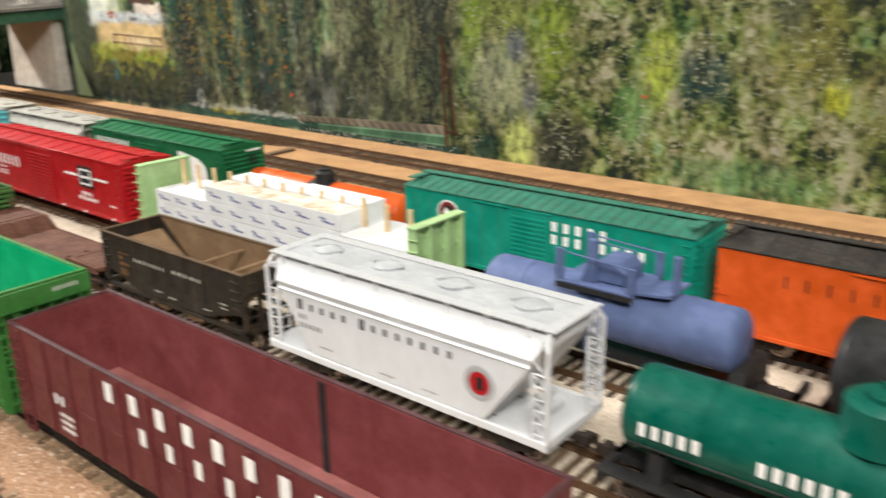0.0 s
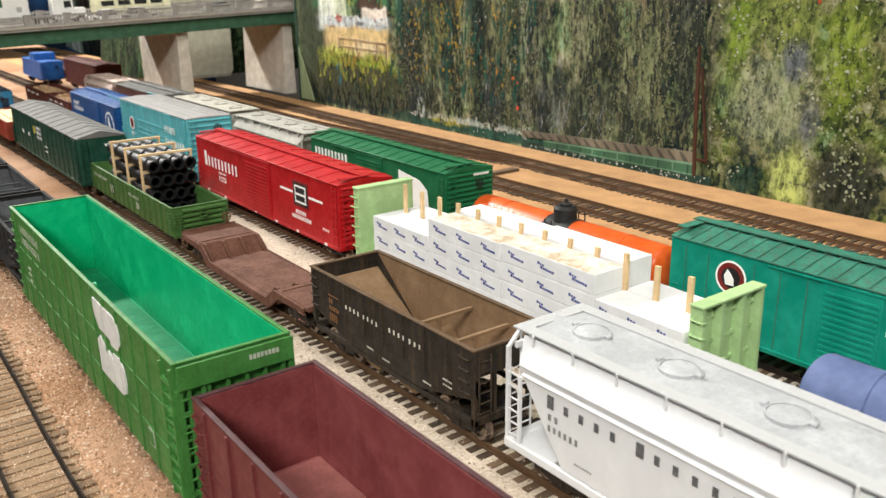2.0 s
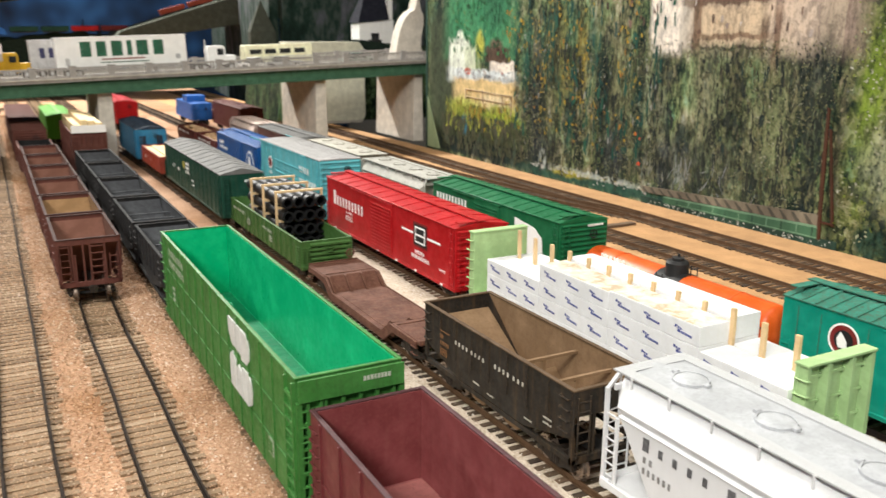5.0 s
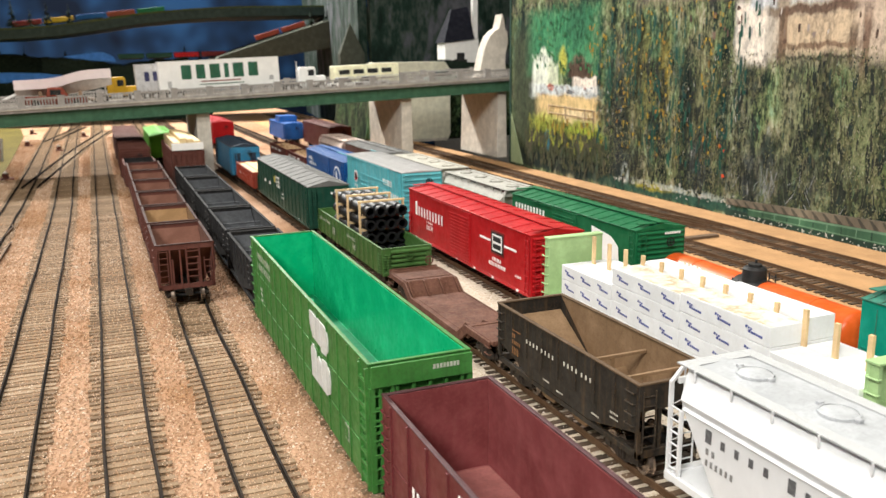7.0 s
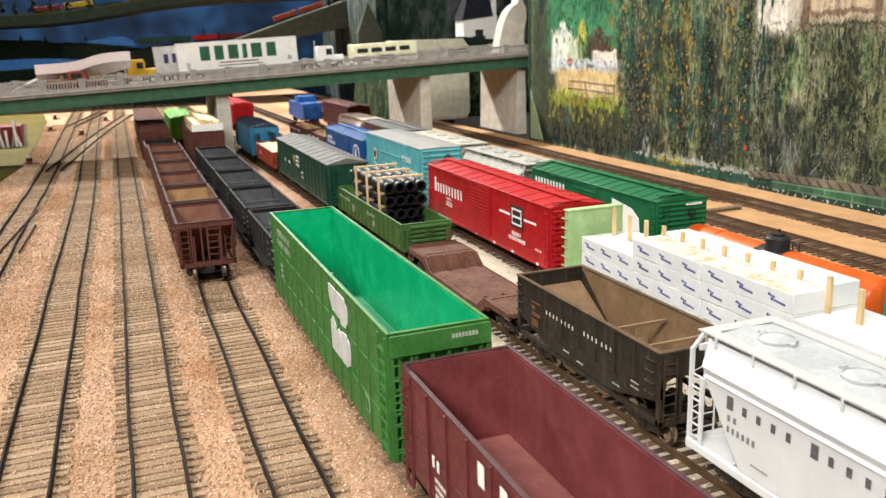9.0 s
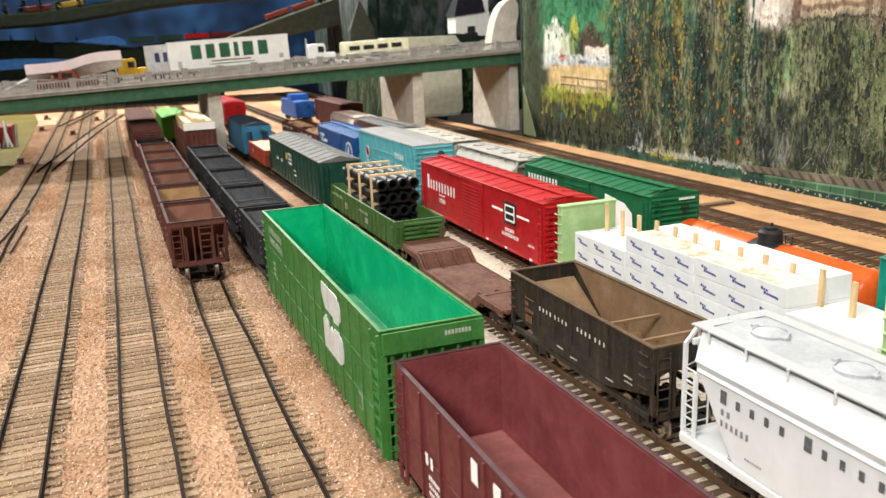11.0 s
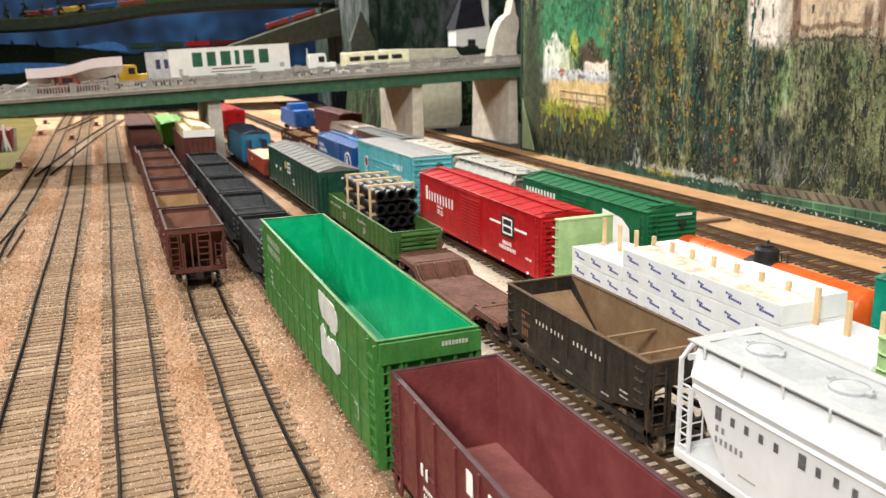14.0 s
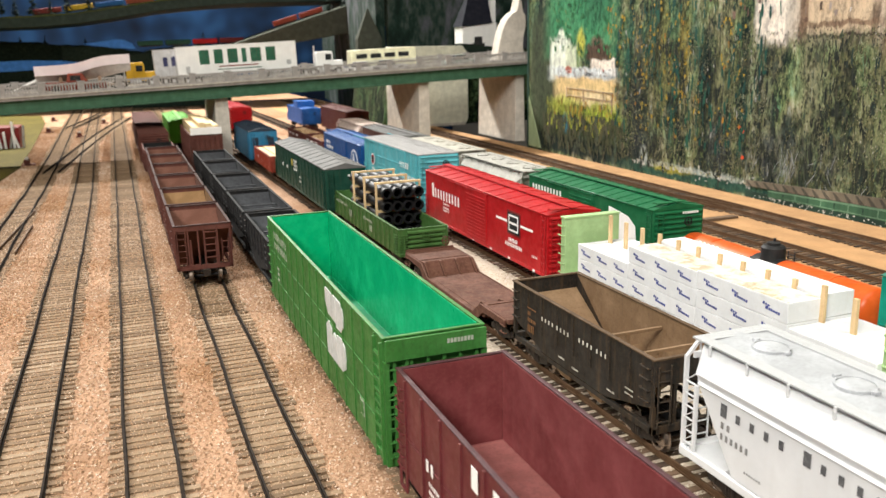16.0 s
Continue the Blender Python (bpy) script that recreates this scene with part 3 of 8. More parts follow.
P_RUST_RIM = paint("dark_brown_rim", (0.055, 0.024, 0.019), 0.85, (0.03, 0.018, 0.014), 0.5, 0.3)
P_RUST_IN = paint("brown_ore_lining", (0.155, 0.066, 0.045), 0.8, (0.12, 0.06, 0.04), 0.4, 0.2)
P_TAN_IN = paint("tan_ore_lining", (0.27, 0.155, 0.07), 0.8, (0.15, 0.09, 0.05), 0.4, 0.2)
P_COAL = paint("dark_grey_black", (0.013, 0.013, 0.0145), 0.85, (0.035, 0.028, 0.023), 0.35, 0.4, worn=(0.075, 0.06, 0.052), worn_amount=0.8)
P_COAL_IN = paint("soot_grey_lining", (0.06, 0.063, 0.07), 0.9, (0.02, 0.02, 0.02), 0.4, 0.5)
P_RIM = paint("dusty_brown_rim", (0.1, 0.062, 0.034), 0.85, (0.03, 0.02, 0.014), 0.5, 0.4)
P_PIPEGREEN = paint("dull_green_gondola", (0.05, 0.13, 0.03), 0.5, (0.06, 0.06, 0.03), 0.4, 0.4)
P_DKGREEN = paint("dark_green_boxcar", (0.006, 0.052, 0.034), 0.45, (0.05, 0.06, 0.04), 0.3, 0.25)
P_ROOFGREY = paint("dusty_grey_roof", (0.15, 0.148, 0.145), 0.75, (0.09, 0.08, 0.075), 0.4, 0.2)
P_RED = paint("bright_red_boxcar", (0.42, 0.006, 0.01), 0.38, (0.27, 0.015, 0.015), 0.2, 0.15, worn=(0.6, 0.2, 0.2), worn_amount=0.25)
P_LTBLUE = paint("sky_blue_boxcar", (0.09, 0.42, 0.48), 0.45, (0.3, 0.45, 0.45), 0.35, 0.4)
P_BLUE = paint("deep_blue_boxcar", (0.006, 0.075, 0.27), 0.4, (0.02, 0.06, 0.16), 0.2, 0.15)
P_TEAL = paint("jade_green_boxcar", (0.0, 0.24, 0.17), 0.4, (0.03, 0.17, 0.12), 0.3, 0.25)
P_GREENBOX = paint("leaf_green_boxcar", (0.008, 0.12, 0.045), 0.4, (0.02, 0.09, 0.04), 0.25, 0.2)
P_ORANGE = paint("orange_car_paint", (0.62, 0.09, 0.012), 0.35, (0.4, 0.07, 0.02), 0.15, 0.1)
P_SLATE = paint("slate_blue_tank", (0.095, 0.128, 0.26), 0.6, (0.08, 0.1, 0.19), 0.25, 0.15)
P_GREENTANK = paint("deep_green_tank", (0.0, 0.075, 0.052), 0.3, (0.01, 0.07, 0.05), 0.15, 0.1)
P_PALEGREEN = paint("pale_green_bulkhead", (0.37, 0.54, 0.26), 0.5, (0.24, 0.36, 0.16), 0.2, 0.15)
P_PALEGREY = paint("pale_grey_hopper", (0.38, 0.37, 0.335), 0.7, (0.19, 0.17, 0.14), 0.55, 0.5, worn=(0.5, 0.48, 0.44), worn_amount=0.6)
P_LUMBER = paint("white_wrapped_lumber", (0.7, 0.705, 0.72), 0.55, (0.5, 0.42, 0.3), 0.12, 0.1, blotch=0.93)
P_BLUEMARK = paint("blue_wrap_mark", (0.06, 0.08, 0.28), 0.5)
P_WOOD = paint("raw_pine_stakes", (0.66, 0.47, 0.26), 0.7, (0.4, 0.27, 0.14), 0.3, 0.3)
P_REDGON = paint("red_oxide_gondola", (0.3, 0.045, 0.025), 0.5)
P_CABOOSE = paint("blue_caboose", (0.02, 0.19, 0.36), 0.45)
P_YELLOW = paint("yellow_truck", (0.62, 0.36, 0.02), 0.4)
P_CREAM = paint("cream_bus", (0.92, 0.86, 0.6), 0.4)
P_MAROON_FLOOR = paint("dusty_maroon_floor", (0.25, 0.085, 0.078), 0.75, (0.13, 0.05, 0.045), 0.55, 0.1)
P_FADED = paint("faded_white_marks", (0.42, 0.45, 0.38), 0.5, (0.1, 0.18, 0.07), 0.6, 0.4)
P_DIMWHITE = paint("dim_white_marks", (0.6, 0.57, 0.5), 0.6, (0.2, 0.17, 0.13), 0.5, 0.3)
P_RUSTMARK = paint("rust_orange_marks", (0.25, 0.12, 0.05), 0.7, (0.08, 0.05, 0.03), 0.5, 0.3)
P_GREYMARK = paint("grey_marks", (0.2, 0.2, 0.2), 0.6)
P_YELLOWMARK = paint("yellow_mark", (0.6, 0.5, 0.08), 0.5)
P_WHITECAR = paint("white_car_paint", (0.64, 0.645, 0.66), 0.4, (0.5, 0.49, 0.47), 0.07, 0.14, blotch=0.96)
P_FLATBROWN = paint("rusty_brown_flat", (0.105, 0.042, 0.027), 0.8, (0.2, 0.1, 0.062), 0.5, 0.2, worn=(0.26, 0.14, 0.09), worn_amount=0.6, blotch=0.7)
P_PALEWOOD = paint("cream_lumber", (0.72, 0.55, 0.3), 0.7, (0.5, 0.34, 0.17), 0.3, 0.2)
P_ROOFDARK = paint("dark_roof", (0.008, 0.009, 0.018), 0.75, (0.02, 0.02, 0.03))
P_DKBLUE = paint("dark_window", (0.01, 0.03, 0.06), 0.3)
P_DKRED = paint("dark_red_square", (0.18, 0.01, 0.012), 0.4)
P_ROOFSILVER = paint("streaked_grey_roof", (0.36, 0.35, 0.35), 0.55, (0.6, 0.59, 0.58), 0.5, 0.3)
P_OXIDE = paint("oxide_red_hopper", (0.11, 0.022, 0.018), 0.5)
P_BLACKTANK = paint("satin_black_tank", (0.014, 0.014, 0.015), 0.4, (0.04, 0.04, 0.04), 0.2, 0.1)
P_BLACKROOF = paint("matt_black_roof", (0.02, 0.02, 0.02), 0.6)
P_PALECREAM = paint("pale_cream_hopper", (0.43, 0.41, 0.355), 0.7, (0.22, 0.19, 0.15), 0.55, 0.5, worn=(0.54, 0.52, 0.46), worn_amount=0.6)
P_BROWNBOX = paint("brown_boxcar", (0.14, 0.06, 0.05), 0.55)
P_PINK = paint("faded_pink_white", (0.6, 0.48, 0.42), 0.65, (0.3, 0.2, 0.17), 0.4, 0.4)
P_ENGINE = paint("engine_blue", (0.01, 0.12, 0.45), 0.4)
P_GRAVEL = per_piece("tan_gravel_load", [(0, (0.3, 0.18, 0.09)), (0.5, (0.52, 0.34, 0.19)), (1, (0.68, 0.5, 0.33))], 0.95)

P_PALEGREY_CAR = paint("pale_grey_car", (0.5, 0.5, 0.5), 0.35)
P_GREENCAR = paint("grey_green_car", (0.2, 0.26, 0.22), 0.35)

P_EMBLEM = paint("grubby_white_emblem", (0.6, 0.61, 0.6), 0.5, (0.3, 0.33, 0.28), 0.4, 0.3)
P_TEALROOF = paint("rusty_jade_roof", (0.024, 0.17, 0.12), 0.7, (0.07, 0.055, 0.035), 0.7, 0.75, worn=(0.09, 0.07, 0.05), worn_amount=0.8)


P_RINGGREY = paint("pale_grey_ring", (0.42, 0.42, 0.43), 0.5)
# Lining green darkened so the floor carries the side wall's shade.
P_BN_FLOOR = paint("shaded_green_floor", (0.0, 0.22, 0.095), 0.7, (0.005, 0.1, 0.045), 0.5, 0.1)

# ---- the large structure ----
# Wall and ceiling paints are kept dark to hold back bounced light.
M_WALLPAINT = paint("dim_room_paint", (0.16, 0.15, 0.132), 0.8, (0.14, 0.125, 0.1), 0.15, 0.1)
M_CEIL = paint("dim_ceiling_paint", (0.22, 0.213, 0.2), 0.85, (0.3, 0.29, 0.26), 0.1, 0.0)
M_CONC = paint("grey_concrete", (0.5, 0.46, 0.4), 0.85, (0.25, 0.22, 0.18), 0.35, 0.35)
M_PIER = paint("buff_concrete", (0.66, 0.6, 0.52), 0.85, (0.3, 0.25, 0.2), 0.25, 0.3)
M_GIRDER = paint("bridge_green_steel", (0.05, 0.13, 0.075), 0.5, (0.04, 0.05, 0.035), 0.3, 0.3)
M_ROAD = paint("grey_road_deck", (0.3, 0.28, 0.26), 0.85)
M_WHITE = paint("white_model_paint", (0.86, 0.85, 0.83), 0.45, (0.5, 0.46, 0.4), 0.08, 0.1, blotch=0.95)
M_GRASS = grainy("green_yellow_flock", [(0.3, (0.05, 0.04, 0.008)), (0.5, (0.1, 0.078, 0.014)), (0.62, (0.13, 0.11, 0.018)), (0.78, (0.21, 0.14, 0.035))], 300, 0.95)

ground = setting("ground", Geo().box(-60, 55.2, -60, 299.8, -99.99, -0.36), M_BALLAST, "tan gritty ballast spread over the flat layout top")
# Unseen walls, ceiling and floor, added to close the room.
setting("wall_west", Geo().box(-262, -260, -262, 302, -100, 170), M_WALLPAINT, "plain dim room wall, out of view")
setting("wall_east", Geo().box(120, 122, -262, 302, -100, 170), M_WALLPAINT, "plain dim room wall, out of view")
setting("wall_south", Geo().box(-260, 120, -262, -260, -100, 170), M_WALLPAINT, "plain dim room wall, out of view")
setting("ceiling", Geo().box(-262, 122, -262, 302, 170, 173), M_CEIL, "plain dim ceiling over the layout room, out of view")
setting("floor", Geo().box(-262, 122, -262, 302, -103, -100), M_ROAD, "dark grey room floor below the layout")


def mural_base(name, stops):
    """Dabbed paint in upright strokes, at two scales."""
    m, nt, b = material(name, 0.7)
    v = coords(nt, (1, 1, 0.28))
    a = noise_tex(nt, v, 60, 8, 0.75)
    r = ramp(nt, stops)
    nt.links.new(a, r.inputs[0])
    g = ramp(nt, [(0.35, (0.45, 0.45, 0.45)), (0.65, (1.35, 1.35, 1.3))])
    nt.links.new(noise_tex(nt, v, 12, 5, 0.6), g.inputs[0])
    nt.links.new(mixed(nt, 1.0, r.outputs[0], g.outputs[0], "MULTIPLY"), b.inputs["Base Color"])
    bump(nt, b, noise_tex(nt, coords(nt, (1, 1, 0.5)), 500, 4), 0.5, 0.0004)
    return m


def value_node(nt, op, a, b=None):
    n = nt.nodes.new("ShaderNodeMath")
    n.operation = op
    for k, val in enumerate((a, b)):
        if isinstance(val, (int, float)):
            n.inputs[k].default_value = val
        elif val is not None:
            nt.links.new(val, n.inputs[k])
    return n.outputs[0]


def step_node(nt, src, lo, hi):
    n = node(nt, "ShaderNodeMapRange")
    n.interpolation_type = "SMOOTHSTEP"
    n.inputs[1].default_value, n.inputs[2].default_value = lo, hi
    nt.links.new(src, n.inputs[0])
    return n.outputs[0]


def dabs(nt, stretch, scale, gain):
    """A tone of its own for every ragged dab of paint, about nought."""
    v = coords(nt, stretch)
    w = node(nt, "ShaderNodeTexNoise", Scale=scale * 1.6, Detail=3.0)
    nt.links.new(v, w.inputs["Vector"])
    o = nt.nodes.new("ShaderNodeVectorMath")
    o.operation = "MULTIPLY_ADD"
    o.inputs[1].default_value = (1.1 / scale,) * 3
    nt.links.new(w.outputs["Color"], o.inputs[0])
    nt.links.new(v, o.inputs[2])
    c = node(nt, "ShaderNodeTexVoronoi", Scale=scale)
    nt.links.new(o.outputs[0], c.inputs["Vector"])
    s = nt.nodes.new("ShaderNodeSeparateXYZ")
    nt.links.new(c.outputs["Color"], s.inputs[0])
    return value_node(nt, "MULTIPLY", value_node(nt, "SUBTRACT", s.outputs["X"], 0.5), gain)


def mural_paint(name, patches, tint=None):
    """A woodland in dabbed paint: drifts of tone, upright strokes and specks, a brighter wood at the near end,
    and patches (middle y and z, half sizes, edge softness, how square, colour, cover) in cm over it."""
    m, nt, b = material(name, 0.75)
    b.inputs["Specular IOR Level"].default_value = 0.08
    tc = nt.nodes.new("ShaderNodeTexCoord").outputs["Object"]
    up = coords(nt, (1, 1, 0.3))
    drift = noise_tex(nt, up, 34, 5, 0.6)
    blades = noise_tex(nt, coords(nt, (1, 1, 0.33)), 260, 6, 0.72)
    dots = noise_tex(nt, coords(nt, (1, 1, 0.75)), 700, 4, 0.75)
    tone = value_node(nt, "ADD", value_node(nt, "MULTIPLY", drift, 0.5), value_node(nt, "MULTIPLY", blades, 0.3))
    tone = value_node(nt, "ADD", tone, value_node(nt, "MULTIPLY", dots, 0.2))
    tone = value_node(nt, "ADD", tone, dabs(nt, (1, 1, 0.22), 90, 0.05))
    tone = value_node(nt, "ADD", tone, dabs(nt, (1, 1, 0.45), 430, 0.1))
    wood = ramp(nt, [(0.42, (0.006, 0.01, 0.009)), (0.465, (0.024, 0.031, 0.02)), (0.497, (0.074, 0.074, 0.038)), (0.535, (0.135, 0.126, 0.062)), (0.58, (0.215, 0.2, 0.112)), (0.64, (0.34, 0.32, 0.22))])
    nt.links.new(tone, wood.inputs[0])
    hue = ramp(nt, [(0.3, (0.6, 1.1, 1.2)), (0.42, (0.88, 1.1, 0.9)), (0.52, (1.0, 1.04, 0.98)), (0.6, (1.14, 0.98, 1.05)), (0.72, (0.88, 1.0, 1.5))])
    nt.links.new(noise_tex(nt, coords(nt, (1, 1, 0.5)), 55, 4, 0.65), hue.inputs[0])
    col = mixed(nt, 1.0, wood.outputs[0], hue.outputs[0], "MULTIPLY")
    # the near wood: rounder dabs, lighter and greener
    rd = noise_tex(nt, coords(nt, (1, 1, 0.7)), 26, 5, 0.6)
    rb = noise_tex(nt, coords(nt, (1, 1, 0.8)), 190, 7, 0.75)
    tone2 = value_node(nt, "ADD", value_node(nt, "MULTIPLY", rd, 0.5), value_node(nt, "MULTIPLY", rb, 0.5))
    tone2 = value_node(nt, "ADD", tone2, dabs(nt, (1, 1, 0.85), 210, 0.16))
    tone2 = value_node(nt, "ADD", tone2, dabs(nt, (1, 1, 0.8), 75, 0.1))
    bright = ramp(nt, [(0.42, (0.014, 0.022, 0.018)), (0.46, (0.05, 0.068, 0.026)), (0.5, (0.11, 0.122, 0.046)), (0.54, (0.16, 0.165, 0.075)), (0.585, (0.225, 0.23, 0.125)), (0.64, (0.33, 0.335, 0.23))])
    nt.links.new(tone2, bright.inputs[0])
    hue2 = ramp(nt, [(0.3, (0.62, 1.0, 0.75)), (0.44, (0.98, 1.05, 0.62)), (0.52, (1.05, 1.0, 0.9)), (0.62, (1.1, 0.95, 0.85)), (0.7, (0.8, 0.85, 1.15))])
    nt.links.new(noise_tex(nt, coords(nt, (1, 1, 0.8)), 38, 4, 0.6), hue2.inputs[0])
    near = mixed(nt, 1.0, bright.outputs[0], hue2.outputs[0], "MULTIPLY")
    # ragged place
    wob = nt.nodes.new("ShaderNodeTexNoise")
    wob.inputs["Scale"].default_value, wob.inputs["Detail"].default_value, wob.inputs["Roughness"].default_value = 90, 5, 0.7
    nt.links.new(up, wob.inputs["Vector"])
    off = nt.nodes.new("ShaderNodeVectorMath")
    off.operation = "MULTIPLY_ADD"
    off.inputs[1].default_value, off.inputs[2].default_value = (0, 0.011, 0.016), (0, -0.0055, -0.008)
    nt.links.new(wob.outputs["Color"], off.inputs[0])
    place = nt.nodes.new("ShaderNodeVectorMath")
    nt.links.new(tc, place.inputs[0])
    nt.links.new(off.outputs[0], place.inputs[1])
    sep = nt.nodes.new("ShaderNodeSeparateXYZ")
    nt.links.new(place.outputs[0], sep.inputs[0])
    col = mixed(nt, step_node(nt, sep.outputs["Y"], 0.432, 0.405), col, near)
    shade = ramp(nt, [(0.41, (0.22, 0.23, 0.24)), (0.5, (0.95, 0.95, 0.95)), (0.58, (1.55, 1.5, 1.45))])
    calm = ramp(nt, [(0.41, (0.62, 0.62, 0.63)), (0.5, (1, 1, 1)), (0.58, (1.25, 1.24, 1.22))])
    grit = value_node(nt, "ADD", value_node(nt, "MULTIPLY", blades, 0.6), value_node(nt, "MULTIPLY", dots, 0.4))
    nt.links.new(value_node(nt, "ADD", grit, dabs(nt, (1, 1, 0.7), 180, 0.12)), shade.inputs[0])
    nt.links.new(shade.inputs[0].links[0].from_socket, calm.inputs[0])
    for cy, cz, ry, rz, soft, square, colour, cover in patches:
        c = nt.nodes.new("ShaderNodeVectorMath")
        c.operation = "MULTIPLY_ADD"
        c.inputs[1].default_value = (1e-7, 1e-7, 1e-7)
        nt.links.new(col, c.inputs[0])
        nt.links.new(place.outputs[0], c.inputs[2])
        d = nt.nodes.new("ShaderNodeVectorMath")
        d.operation = "SUBTRACT"
        d.inputs[1].default_value = (0.555, cy * S, cz * S)
        nt.links.new(c.outputs[0], d.inputs[0])
        k = nt.nodes.new("ShaderNodeVectorMath")
        k.operation = "MULTIPLY"
        k.inputs[1].default_value = (0, 1 / (ry * S), 1 / (rz * S))
        nt.links.new(d.outputs[0], k.inputs[0])
        if square:
            a = nt.nodes.new("ShaderNodeVectorMath")
            a.operation = "ABSOLUTE"
            nt.links.new(k.outputs[0], a.inputs[0])
            s = nt.nodes.new("ShaderNodeSeparateXYZ")
            nt.links.new(a.outputs[0], s.inputs[0])
            r = value_node(nt, "MAXIMUM", s.outputs["Y"], s.outputs["Z"])
        else:
            a = nt.nodes.new("ShaderNodeVectorMath")
            a.operation = "LENGTH"
            nt.links.new(k.outputs[0], a.inputs[0])
            r = a.outputs["Value"]
        mask = value_node(nt, "MULTIPLY", step_node(nt, r, 1 + soft, 1 - soft), cover)
        col = mixed(nt, mask, col, mixed(nt, 1.0, colour, (calm if square else shade).outputs[0], "MULTIPLY"))
    if tint:
        col = mixed(nt, 1.0, col, tint, "MULTIPLY")
    nt.links.new(col, b.inputs["Base Color"])
    bump(nt, b, noise_tex(nt, coords(nt, (1, 1, 0.5)), 420, 5), 0.45, 0.0004)
    return m


